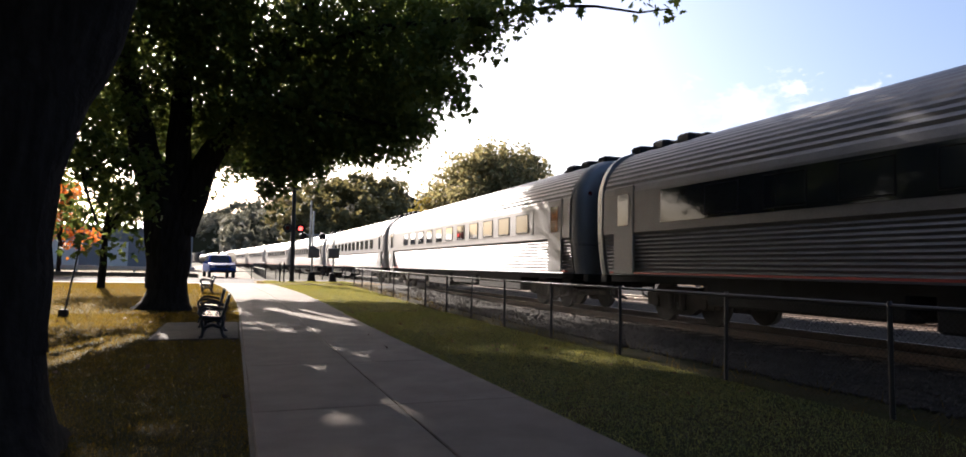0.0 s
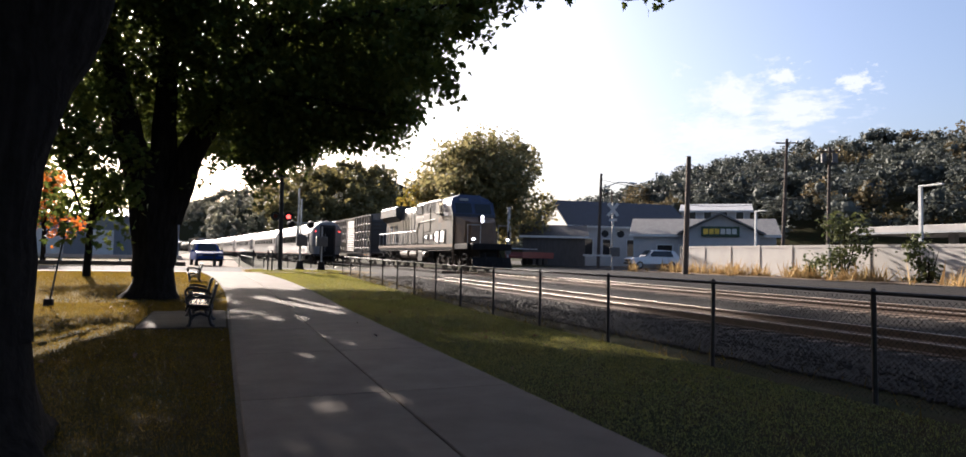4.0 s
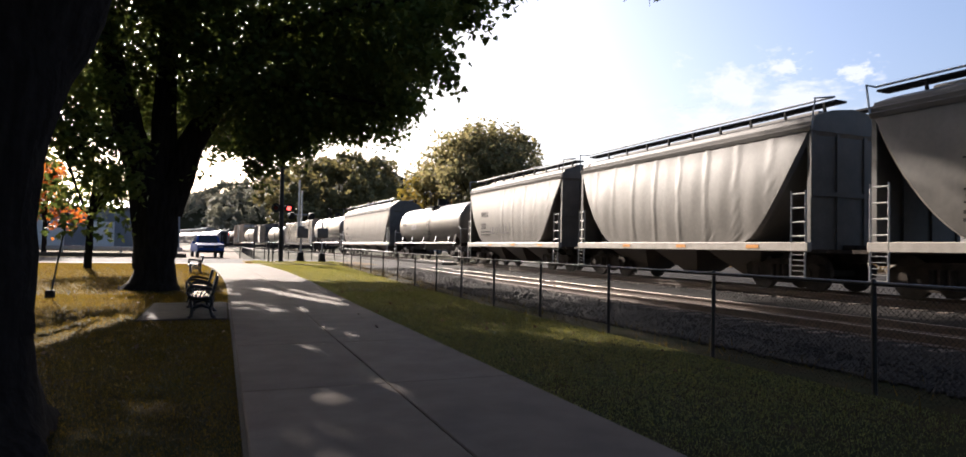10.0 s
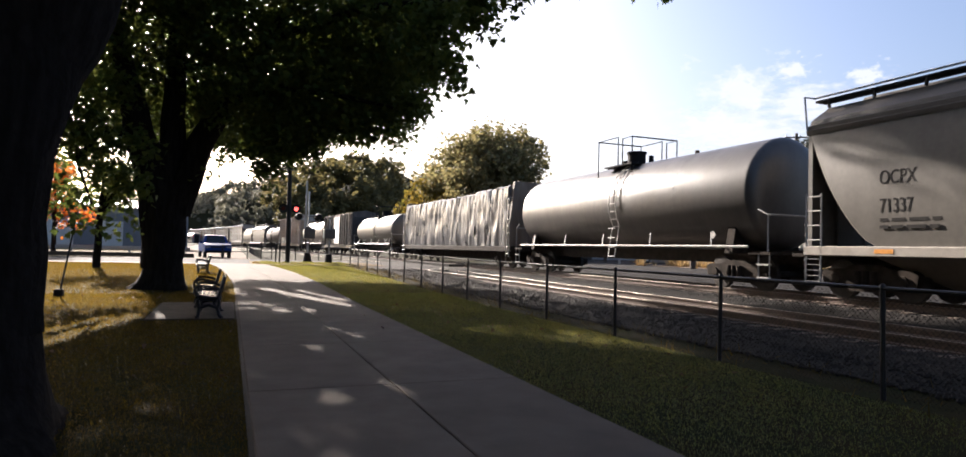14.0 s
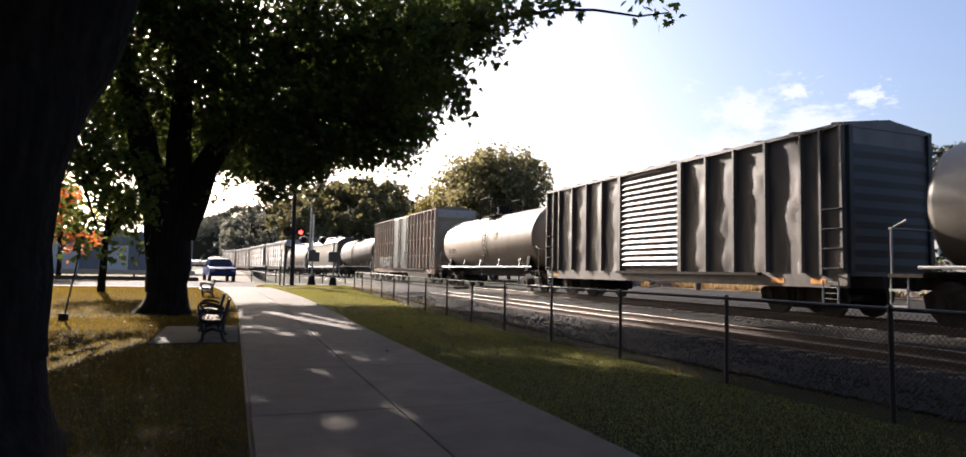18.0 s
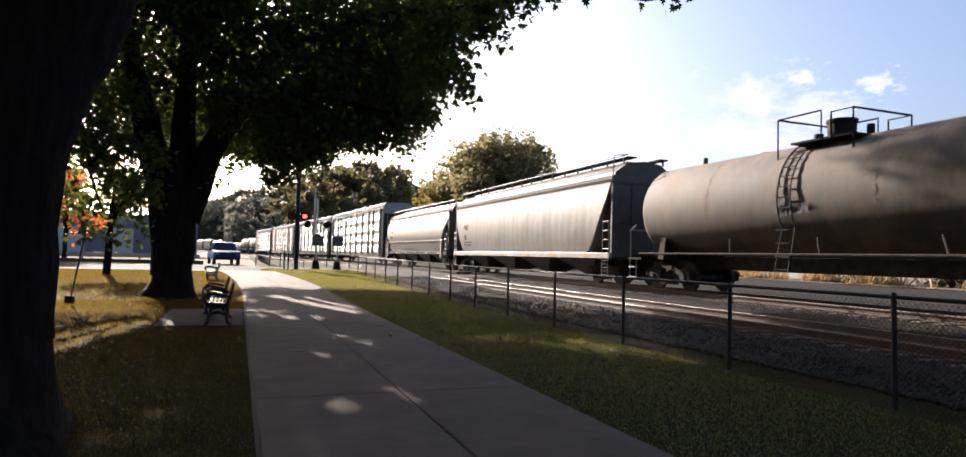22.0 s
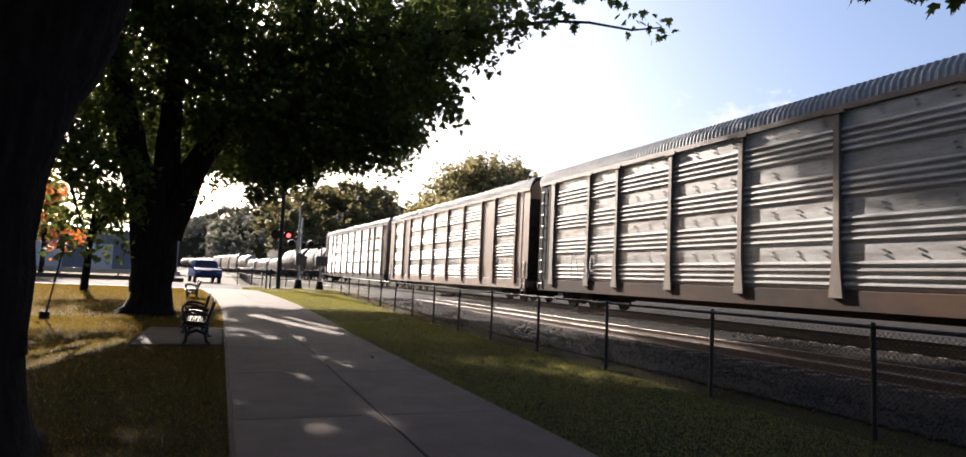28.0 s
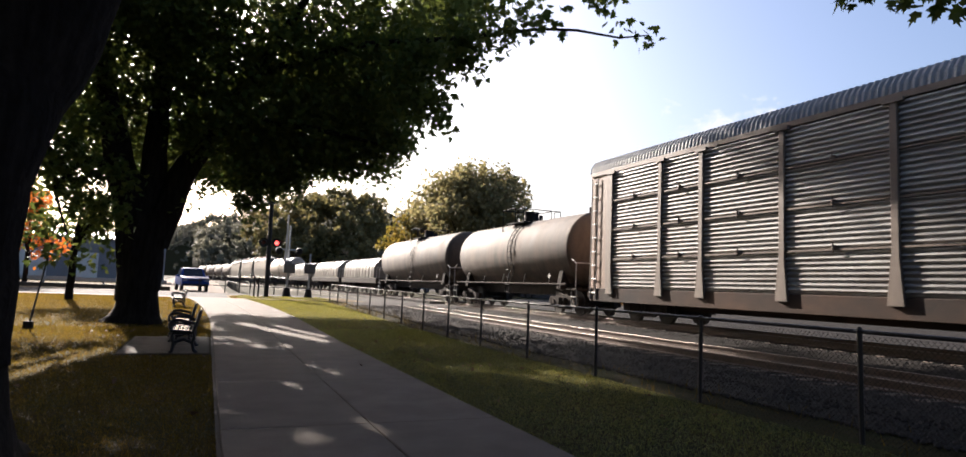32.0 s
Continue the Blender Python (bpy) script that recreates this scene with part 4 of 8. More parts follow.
def autorack(label, s0, s1, frame_mat, plain=(), grouped=True):
    car, L = freight("autorack", label, s0, s1)
    hl = L / 2 - 0.3
    w = 1.56
    part("deck", G().box(-w, -hl, 0.72, w, hl, 0.98, 0.02).box(-0.5, -hl + 2, 0.45, 0.5, hl - 2, 0.75), frame_mat, car)
    part("side_sill", G().box(-w - 0.04, -hl + 0.2, 0.62, -w + 0.06, hl - 0.2, 1.08, 0.015).box(w - 0.06, -hl + 0.2, 0.62, w + 0.04, hl - 0.2, 1.08, 0.015), frame_mat, car)
    zb = 1.1
    k = (2 * hl - 3.1) / sum(RACK_WIDTHS)
    edges = [-hl + 1.55]
    for wd in RACK_WIDTHS:
        edges.append(edges[-1] + wd * k)
    posts = RACK_BROWN if frame_mat is RACK_BROWN else RACK_POST
    post = G().box(-w - 0.10, -0.09, zb - 0.05, -w + 0.02, 0.09, zb + RACK_H + 0.02, 0.012)
    post.prism([(-0.09, zb - 0.2), (-0.19, zb - 0.2), (-0.09, zb + 0.8), (0.09, zb + 0.8), (0.19, zb - 0.2)], "x", -w - 0.12, -w + 0.01)
    post.box(-w - 0.13, -0.24, zb + RACK_H - 0.06, -w - 0.02, 0.24, zb + RACK_H + 0.03)
    pm = post.mesh("side_post", posts)
    latch = G().box(-w - 0.09, -0.06, 0, -w + 0.02, 0.06, 0.1).tube((-w - 0.1, 0, -0.07), (-w - 0.1, 0, 0.17), 0.02).mesh("latch", RACK_POST)
    for sx, rz in ((1, 0), (-1, 180)):
        for i, (a, b) in enumerate(zip(edges, edges[1:])):
            me = PANEL_PLAIN if i in plain else (PANEL_GROUPED if grouped else PANEL)
            part("side_panel", me, None, car, at=pose(-w * sx + 0.02 * sx, (a + b) / 2, zb, 0, 0, rz) @ Matrix.Diagonal((1, b - a - 0.03, 1, 1)))
            for z in (2.1, 3.12, 4.13) if sx > 0 and not grouped else ():
                part("latch", latch, None, car, at=pose(0, (a + b) / 2, z))
                part("board_lip", G().box(-w - 0.075, a + 0.1, z - 0.02, -w + 0.02, b - 0.1, z + 0.02), RACK_POST, car)
        for y in edges:
            part("side_post", pm, None, car, at=pose(0, y, 0, 0, 0, rz))
    part("top_chord", G().box(-w - 0.06, -hl + 0.1, zb + RACK_H, -w + 0.06, hl - 0.1, zb + RACK_H + 0.14).box(w - 0.06, -hl + 0.1, zb + RACK_H, w + 0.06, hl - 0.1, zb + RACK_H + 0.14), posts, car)
    # the arched corrugated roof
    arc = [(-w - 0.02, 5.28), (-w + 0.03, 5.54), (-w + 0.22, 5.77), (-0.82, 5.89), (0, 5.94), (0.82, 5.89), (w - 0.22, 5.77), (w - 0.03, 5.54), (w + 0.02, 5.28)]
    rings = []
    m = int(2 * hl / 0.042)
    for k in range(m + 1):
        y = -hl + 2 * hl * k / m
        d = (0, 0.045, 0.045, 0)[k % 4]
        rings.append([(x * (1 - d * 0.6), y, z - d) for x, z in arc])
    part("roof", G().loft(rings, cap=False, closed=False), RACK_ROOF, car, "arched corrugated roof")
    for e in (-1, 1):
        g = G()
        g.prism([(-w, 1.05), (-w, 5.28), (-w + 0.3, 5.66), (-0.7, 5.80), (0, 5.83), (0.7, 5.80), (w - 0.3, 5.66), (w, 5.28), (w, 1.05)], "y", e * (hl - 0.16), e * (hl - 0.10))
        # on grouped cars the darker end colour stands in for the end's shade
        door = part("end_door", g, GRIME if grouped else RACK_BROWN, car)
        for x in (-1.0, -0.35, 0.35, 1.0):
            part("door_rib", G().box(x - 0.04, e * (hl - 0.05), 1.1, x + 0.04, e * (hl - 0.1), 4.74), GRIME if grouped else RACK_BROWN, door)
        part("end_cap", G().prism([(-w + 0.02, 4.75), (-w + 0.02, 5.26), (-w + 0.32, 5.63), (-0.7, 5.77), (0.7, 5.77), (w - 0.32, 5.63), (w - 0.02, 5.26), (w - 0.02, 4.75)], "y", e * (hl - 0.098), e * (hl - 0.04)), RACK if frame_mat is not RACK_BROWN else RACK_BROWN, car, "pale upper end plate")
        for x in (-w, w):
            o = 0.01 if x > 0 else -0.01
            corner = part("corner_panel", G().box(x + o, e * (hl - 0.12), 1.08, x - 4 * o, e * (hl - 0.85), 5.16), RACK_BROWN if frame_mat is RACK_BROWN or not grouped else DARK, car)
            brown = frame_mat is RACK_BROWN
            part("corner_strip", G().box(x + 3 * o, e * (hl - (0.85 if brown else 1.2)), 1.08, x - 4 * o, e * (hl - 1.44), 5.16), RACK_BROWN if brown else posts, corner, "tan painted strip beside the ladder")
            if not brown:
                part("corner_sheet", G().box(x + 2 * o, e * (hl - 0.85), 1.08, x - 4 * o, e * (hl - 1.2), 5.16), DARK if grouped else RACK_BROWN, corner)
        part("ladder", SHORT_LADDER if brown else (LADDER_DARK if e < 0 else LADDER_MESH), None, car, at=pose(-w - 0.06, e * (hl - 0.45), 0.45 if brown else 0.7) @ Matrix.Diagonal((1, 1, 1 if brown else 1.45, 1)))
        part("end_platform", G().box(-1.3, e * hl, 0.8, 1.3, e * (hl + 0.25), 0.86), GRIME, car)
    running_gear(car, L, 3.2)
    return car


# ---- flat car with a wrapped load
def wrapped_flat(label, s0, s1):
    car, L = freight("flat_car", label, s0, s1)
    hl = L / 2 - 0.3
    part("deck", G().box(-1.45, -hl, 0.85, 1.45, hl, 1.12, 0.02).box(-0.35, -hl + 1, 0.4, 0.35, hl - 1, 0.9), GRIME, car)
    for e in (-1, 1):
        g = G().prism([(-1.45, 1.1), (-1.45, 2.2), (-1.2, 4.35), (1.2, 4.35), (1.45, 2.2), (1.45, 1.1)], "y", e * (hl - 0.1), e * (hl - 0.3))
        for x in (-0.9, 0, 0.9):
            g.box(x - 0.07, e * (hl - 0.08), 1.1, x + 0.07, e * (hl - 0.32), 4.38)
        part("bulkhead", g, BOX_DARK, car)
        part("ladder", LADDER_MESH, None, car, at=pose(-1.5, e * (hl - 0.25), 0.6))
    y = -hl + 0.5
    i = 0
    while y < hl - 1.3:
        w = min(random.choice((2.45, 3.05, 3.66)), hl - 0.4 - y)
        n, h = 30, 4.2 - random.uniform(0, 0.12)
        rings = []
        for k in range(n + 1):
            yy = y + 0.03 + (w - 0.06) * k / n
            ring = []
            for u, z in ((-1.36, 1.13), (-1.39, 1.5), (-1.40, 1.9), (-1.39, 2.3), (-1.38, 2.7), (-1.39, 3.1), (-1.40, 3.5), (-1.38, 3.8), (-1.36, h - 0.08), (-1.2, h), (0, h + 0.02), (1.2, h), (1.38, h - 0.1), (1.38, 1.13)):
                q = noise.noise((yy * 1.5 + z * 0.9, z * 1.4 - yy * 0.5 + i * 7, 1.0)) * 0.06 + noise.noise((yy * 4.5 + z * 0.8, z * 1.2 + i * 3, 4.0)) * 0.055
                ring.append((u * (1 + q), yy, z + q * 0.4 * (z > 1.2)))
            rings.append(ring)
        part("wrapped_load", G().loft(rings), WRAP, car, "crinkled silvery plastic wrap", smooth=True)
        y += w
        i += 1
    g = G()
    for k in range(9):
        yy = -hl + 1.2 + (2 * hl - 2.4) * k / 8
        g.pipe([(-1.43, yy, 1.0), (-1.43, yy, 4.1), (-1.2, yy, 4.25), (1.2, yy, 4.25)], 0.012, 4)
    part("tie_down", g, DARK, car)
    running_gear(car, L, 2.3)
    return car


def coil_car(label, s0, s1):
    car, L = freight("coil_car", label, s0, s1)
    hl = L / 2 - 0.4
    part("frame", G().box(-1.45, -hl, 0.9, 1.45, hl, 1.35, 0.03).box(-0.35, -hl, 0.5, 0.35, hl, 0.92), GRIME, car)
    for y0, y1 in ((-hl + 0.9, -0.1), (0.1, hl - 0.9)):
        arc = [(1.42 * math.cos(math.radians(a)), 2.0 + 1.15 * math.sin(math.radians(a))) for a in range(0, 181, 15)]
        hood = G().prism([(1.42, 1.36)] + arc + [(-1.42, 1.36)], "y", y0, y1)
        h = part("hood", hood, HOPPER_B, car, "rounded pale coil hood", smooth=True)
        for k in range(5):
            yy = y0 + (y1 - y0) * (k + 0.5) / 5
            part("hood_rib", G().prism([(1.46, 1.36)] + [(x * 1.03, z + 0.035) for x, z in arc] + [(-1.46, 1.36), (-1.40, 1.36)] + [(x * 0.99, z) for x, z in reversed(arc)] + [(1.40, 1.36)], "y", yy - 0.04, yy + 0.04), HOPPER_B, h)
    for e in (-1, 1):
        part("end_rail", G().pipe([(-1.4, e * hl, 1.3), (-1.4, e * hl, 2.2), (1.4, e * hl, 2.2), (1.4, e * hl, 1.3)], 0.03), LADDER, car)
    running_gear(car, L)
    return car


# ---- diesel locomotive; its nose points along -y
def locomotive():
    car = thing("locomotive", "grimy gold and dark blue six-axle diesel freight locomotive", "locomotive")
    part("frame", G().box(-1.5, -11.0, 1.28, 1.5, 11.0, 1.6, 0.03).box(-0.6, -10.8, 0.8, 0.6, 10.8, 1.3), DARK, car)
    part("sill_stripe", G().box(-1.53, -8.6, 1.42, -1.505, 11.0, 1.6).box(1.505, -11.0, 1.36, 1.53, 11.0, 1.58), LOCO_YELLOW, car, "faded yellow side stripe")
    part("hood", G().box(-0.98, -0.1, 1.6, 0.98, 10.3, 4.15, 0.06), LOCO_HOOD, car)
    part("hood_roof", G().prism([(-0.98, 4.1), (-0.8, 4.38), (0.8, 4.38), (0.98, 4.1)], "y", -0.1, 6.2), LOCO_HOOD, car)
    part("equipment_cab", G().box(-1.42, -4.95, 1.6, 1.42, 0.0, 4.3, 0.05).prism([(-1.42, 4.25), (-1.1, 4.5), (1.1, 4.5), (1.42, 4.25)], "y", -4.95, 0.0), LOCO_HOOD, car)
    # radiator wings and cabinet at the tail
    wing = G().prism([(-0.98, 3.45), (-1.52, 3.85), (-1.52, 4.45), (-1.35, 4.62), (1.35, 4.62), (1.52, 4.45), (1.52, 3.85), (0.98, 3.45)], "y", 5.4, 10.5)
    part("radiator_wing", wing, LOCO, car)
    grille = G()
    for k in range(16):
        grille.box(-1.5, 5.7 + k * 0.3, 4.63, 1.5, 5.8 + k * 0.3, 4.66)
    part("radiator_grille", grille, DARK, car)
    # doors along the hood
    for k in range(7):
        y = 0.08 + 0.78 * k
        d = part("hood_door", G().box(-1.02, y, 1.75, -0.985, y + 0.70, 3.95, 0.012), LOCO_HOOD, car)
        part("door_latch", G().box(-1.05, y + 0.56, 2.6, -1.02, y + 0.64, 2.8), DARK, d)
        part("hinge", G().box(-1.05, y + 0.04, 3.5, -1.02, y + 0.1, 3.62), DARK, d)
    for k in range(5):
        y = 6.7 + 0.72 * k
        part("radiator_door", G().box(-1.03, y, 1.75, -0.985, y + 0.62, 3.2, 0.02).box(-1.06, y + 0.1, 1.95, -1.02, y + 0.52, 3.0, 0.02), RACK_POST if k % 2 else LOCO, car)
    for y0, y1, z0, z1 in ((-1.6, -0.3, 3.72, 4.22), (-2.75, -2.1, 3.75, 4.3), (-3.55, -2.9, 3.75, 4.3), (-4.02, -3.7, 4.02, 4.3), (-4.8, -4.15, 3.72, 4.3)):
        fr = part("intake", G().box(-1.46, y0, z0, -1.41, y1, z1, 0.015), DARK, car, "dark louvred air intake")
        part("intake_frame", G().box(-1.475, y0 - 0.05, z0 - 0.05, -1.42, y1 + 0.05, z0).box(-1.475, y0 - 0.05, z1, -1.42, y1 + 0.05, z1 + 0.05).box(-1.475, y0 - 0.05, z0, -1.42, y0, z1).box(-1.475, y1, z0, -1.42, y1 + 0.05, z1), LOCO, fr)
    for y0, y1, z0, z1 in ((-5.8, -5.02, 1.72, 2.45), (-6.88, -6.12, 1.72, 2.45), (-3.05, -2.57, 1.98, 2.26), (-4.26, -3.82, 1.98, 2.26)):
        x = -1.5 if y1 < -5 else -1.42
        v = part("vent", G().box(x - 0.02, y0 - 0.02, z0 - 0.02, x + 0.01, y1 + 0.02, z1 + 0.02), DARK, car, "louvred vent")
        part("vent_frame", G().box(x - 0.06, y0 - 0.06, z0 - 0.06, x, y1 + 0.06, z0).box(x - 0.06, y0 - 0.06, z1, x, y1 + 0.06, z1 + 0.06).box(x - 0.06, y0 - 0.06, z0, x, y0, z1).box(x - 0.06, y1, z0, x, y1 + 0.06, z1), LOCO, v)
        n = int((z1 - z0) / 0.07)
        for k in range(n):
            z = z0 + 0.05 + (z1 - z0 - 0.08) * k / n
            part("slat", G().add([(x - 0.03, y0, z + 0.03), (x - 0.08, y0, z - 0.015), (x - 0.08, y1, z - 0.015), (x - 0.03, y1, z + 0.03)], [(0, 1, 2, 3)]), LOCO_TAN, v)
    for y in (-4.9, -3.62, -2.02, 0.02):
        part("seam", G().box(-1.435, y - 0.02, 1.65, -1.415, y + 0.02, 4.28), DARK, car)
    part("sand_door", G().box(-1.45, -2.0, 1.72, -1.41, -0.2, 3.5, 0.015), LOCO_HOOD, car)
    part("sand_door", G().box(-1.45, -3.55, 2.45, -1.41, -2.1, 3.6, 0.015), LOCO_HOOD, car)
    # wide cab: full width to its front, with a sloping windscreen and rounded roof
    sec = lambda y, top: [(-1.5, y, 1.6), (-1.5, y, min(3.9, top)), (-1.28, y, min(4.35, top)), (-0.7, y, min(4.6, top)), (0.7, y, min(4.6, top)), (1.28, y, min(4.35, top)), (1.5, y, min(3.9, top)), (1.5, y, 1.6)]
    c = part("cab", G().loft([sec(-8.4, 3.3), sec(-8.4, 3.32), sec(-7.95, 4.15), sec(-7.55, 4.62), sec(-4.93, 4.62)]), LOCO_TAN, car)
    part("cab_front", G().add([(-1.51, -8.42, 3.25), (1.51, -8.42, 3.25), (1.51, -8.0, 4.1), (1.2, -7.72, 4.42), (-1.2, -7.72, 4.42), (-1.51, -8.0, 4.1)], [(0, 1, 2, 3, 4, 5)]), BLUE, c, "dark blue cab front")
    crown = lambda y, top: [(-1.51, y, 3.3), (-1.51, y, min(3.9, top)), (-1.29, y, min(4.36, top)), (-0.7, y, min(4.61, top)), (0.7, y, min(4.61, top)), (1.29, y, min(4.36, top)), (1.51, y, min(3.9, top)), (1.51, y, 3.3)]
    part("cab_roof", G().loft([crown(-8.36, 3.4), crown(-7.96, 4.16), crown(-7.56, 4.63), crown(-6.43, 4.63)]), BLUE, c, "dark blue upper cab")
    for x0, x1 in ((-1.25, -0.12), (0.12, 1.25)):
        part("windscreen", G().add([(x0, -8.345, 3.45), (x1, -8.345, 3.45), (x1, -8.05, 4.05), (x0, -8.05, 4.05)], [(0, 1, 2, 3)]), GLASS, c)
    for y0, y1, m in ((-5.68, -5.05, SILL), (-6.4, -5.74, GLASS)):
        w = part("side_window", G().box(-1.525, y0, 3.55, -1.5, y1, 4.25, 0.008), m, c, "pale window shade" if m is SILL else "")
        part("window_frame", G().box(-1.54, y0 - 0.04, 3.5, -1.505, y1 + 0.04, 3.55).box(-1.54, y0 - 0.04, 4.25, -1.505, y1 + 0.04, 4.3).box(-1.54, y0 - 0.04, 3.5, -1.505, y0, 4.3).box(-1.54, y1, 3.5, -1.505, y1 + 0.04, 4.3), LADDER, w)
    part("sun_visor", G().add([(-1.5, -6.5, 4.32), (-1.5, -5.0, 4.38), (-1.85, -5.0, 4.25), (-1.85, -6.5, 4.18)], [(0, 1, 2, 3)]), LOCO, c)
    part("armrest", G().box(-1.72, -6.45, 3.42, -1.5, -5.7, 3.5, 0.02), DARK, c)
    part("mirror", G().box(-1.78, -6.75, 3.5, -1.68, -6.6, 3.95, 0.02).tube((-1.5, -6.65, 3.7), (-1.7, -6.65, 3.7), 0.02), DARK, c)
    part("grab_iron", G().tube((-1.56, -7.1, 3.3), (-1.56, -7.5, 3.25), 0.03), DARK, c)
    nose = G().loft([[(-1.4, -8.38, 1.6), (1.4, -8.38, 1.6), (1.4, -8.38, 3.25), (-1.4, -8.38, 3.25)], [(-1.15, -9.6, 1.6), (1.15, -9.6, 1.6), (1.05, -9.45, 2.95), (-1.05, -9.45, 2.95)], [(-0.8, -9.85, 1.6), (0.8, -9.85, 1.6), (0.7, -9.7, 2.85), (-0.7, -9.7, 2.85)]])
    part("nose", nose, LOCO_YELLOW, car, "grimy yellow nose")
    part("nose_door", G().box(-0.9, -9.62, 1.7, -0.35, -9.55, 2.8, 0.02), LOCO_YELLOW, car)
    for z in (2.95, 3.17):
        part("headlight", G().tube((0, -9.4, z), (0, -9.75, z), 0.15, 14), DARK, car)
        part("lamp", G().tube((0, -9.75, z), (0, -9.77, z), 0.11, 14), LENS_WHITE, car)
    part("number_board", G().box(-0.9, -8.02, 4.2, -0.3, -7.95, 4.35, 0.01), LADDER, car)
    part("brake_hose", G().pipe([(-0.5, -11.4, 1.1), (-0.5, -11.7, 0.6), (-0.2, -11.75, 0.4), (0.1, -11.7, 0.7)], 0.04), DARK, car)
    part("brake_hose", G().pipe([(0.5, -11.4, 1.1), (0.6, -11.7, 0.55), (0.9, -11.72, 0.45)], 0.04), DARK, car)
    part("front_step_rail", G().pipe([(-1.5, -8.55, 0.45), (-1.5, -8.55, 1.65)], 0.07), LOCO_YELLOW, car)
    for x in (-1.15, 1.15):
        part("ditch_light", G().tube((x, -11.05, 1.85), (x, -11.2, 1.85), 0.08, 14), LENS_WHITE, car)
    pl = G().prism([(-11.45, 0.22), (-11.6, 0.2), (-11.25, 0.85), (-11.05, 0.85)], "x", -1.3, 1.3)
    part("snow_plow", pl, DARK, car)
    part("anticlimber", G().box(-1.3, -11.35, 1.25, 1.3, -10.9, 1.62, 0.04), DARK, car)
    hr = G()
    for y in (-10.9, 10.9):
        for x in (-1.45, -0.6, 0.6, 1.45):
            hr.tube((x, y, 1.5), (x, y, 2.65), 0.022)
        hr.tube((-1.45, y, 2.65), (-0.6, y, 2.65), 0.022).tube((0.6, y, 2.65), (1.45, y, 2.65), 0.022)
    for k in range(10):
        y = -0.6 + 1.27 * k
        hr.tube((-1.48, y, 1.55), (-1.48, y, 2.6), 0.02)
        hr.tube((1.48, y, 1.55), (1.48, y, 2.6), 0.02)
    for x in (-1.48, 1.48):
        hr.pipe([(x, -4.85, 3.2), (x, -1.0, 3.1), (x, -0.6, 2.55), (x, 10.9, 2.55)], 0.028)
    part("handrail", hr, LADDER, car)
    for y in (-10.5, 10.5):
        for k in range(4):
            part("step", G().box(-1.52, y - 0.28, 0.4 + 0.3 * k, -1.25, y + 0.28, 0.44 + 0.3 * k), DARK, car)
    part("fuel_tank", G().prism([(-1.0, 1.25), (-1.05, 0.7), (-0.8, 0.35), (0.8, 0.35), (1.05, 0.7), (1.0, 1.25)], "y", -3.3, 3.9), DARK, car)
    for y0, y1 in ((-0.5, 1.3), (1.85, 3.85)):
        part("air_reservoir", G().tube((-1.2, y0, 0.98), (-1.2, y1, 0.98), 0.30, 14), RACK_POST, car, "tan air reservoir", smooth=True)
    part("battery_box", G().box(-1.45, -1.95, 0.5, -1.1, -0.8, 1.2, 0.03), LOCO_TAN, car)
    part("air_filter", G().tube((-1.42, -2.9, 0.95), (-1.42, -2.45, 0.95), 0.2, 12), RACK_POST, car, smooth=True)
    part("sill_pipe", G().pipe([(-1.5, -8.3, 1.22), (-1.5, -3.4, 1.2), (-1.46, -3.2, 1.05), (-1.46, -0.6, 1.05), (-1.5, -0.4, 1.2), (-1.5, 10.4, 1.22)], 0.028), GRIME, car)
    for y in (-9.0, -4.7, 4.7, 9.1):
        part("sand_pipe", G().pipe([(-1.2, y, 1.25), (-1.25, y + 0.1, 0.8), (-1.0, y + 0.25, 0.25)], 0.035), GRIME, car)
    for y0 in (5.9, 7.3, 8.7):
        part("safety_chain", G().pipe([(-1.5, y0, 1.2), (-1.52, y0 + 0.25, 1.02), (-1.52, y0 + 0.6, 0.95), (-1.52, y0 + 0.95, 1.03), (-1.5, y0 + 1.2, 1.2)], 0.022), GRIME, car)
    part("horn", G().tube((0.3, -5.4, 4.5), (0.3, -6.0, 4.5), 0.06, 8, 0.12).tube((0.5, -5.4, 4.45), (0.5, -5.9, 4.45), 0.05, 8, 0.1).box(0.1, -5.5, 4.2, 0.7, -5.3, 4.55), DARK, car)
    part("exhaust", G().box(-0.35, 0.5, 4.3, 0.35, 1.6, 4.55, 0.03), DARK, car)
    part("blower_duct", G().box(-0.5, -1.8, 4.3, 0.5, -1.0, 4.56, 0.03), DARK, car)
    part("antenna", G().tube((-0.5, -5.6, 4.5), (-0.5, -5.6, 5.0), 0.015), DARK, car)
    part("grab_iron", G().pipe([(-0.9, -6.2, 4.5), (-0.9, -6.2, 4.72), (-0.9, -6.7, 4.72), (-0.9, -6.7, 4.45)], 0.02), LADDER, car)
    part("horn", G().tube((-0.7, -0.6, 4.5), (-0.7, -1.1, 4.5), 0.05, 8, 0.1), DARK, car)
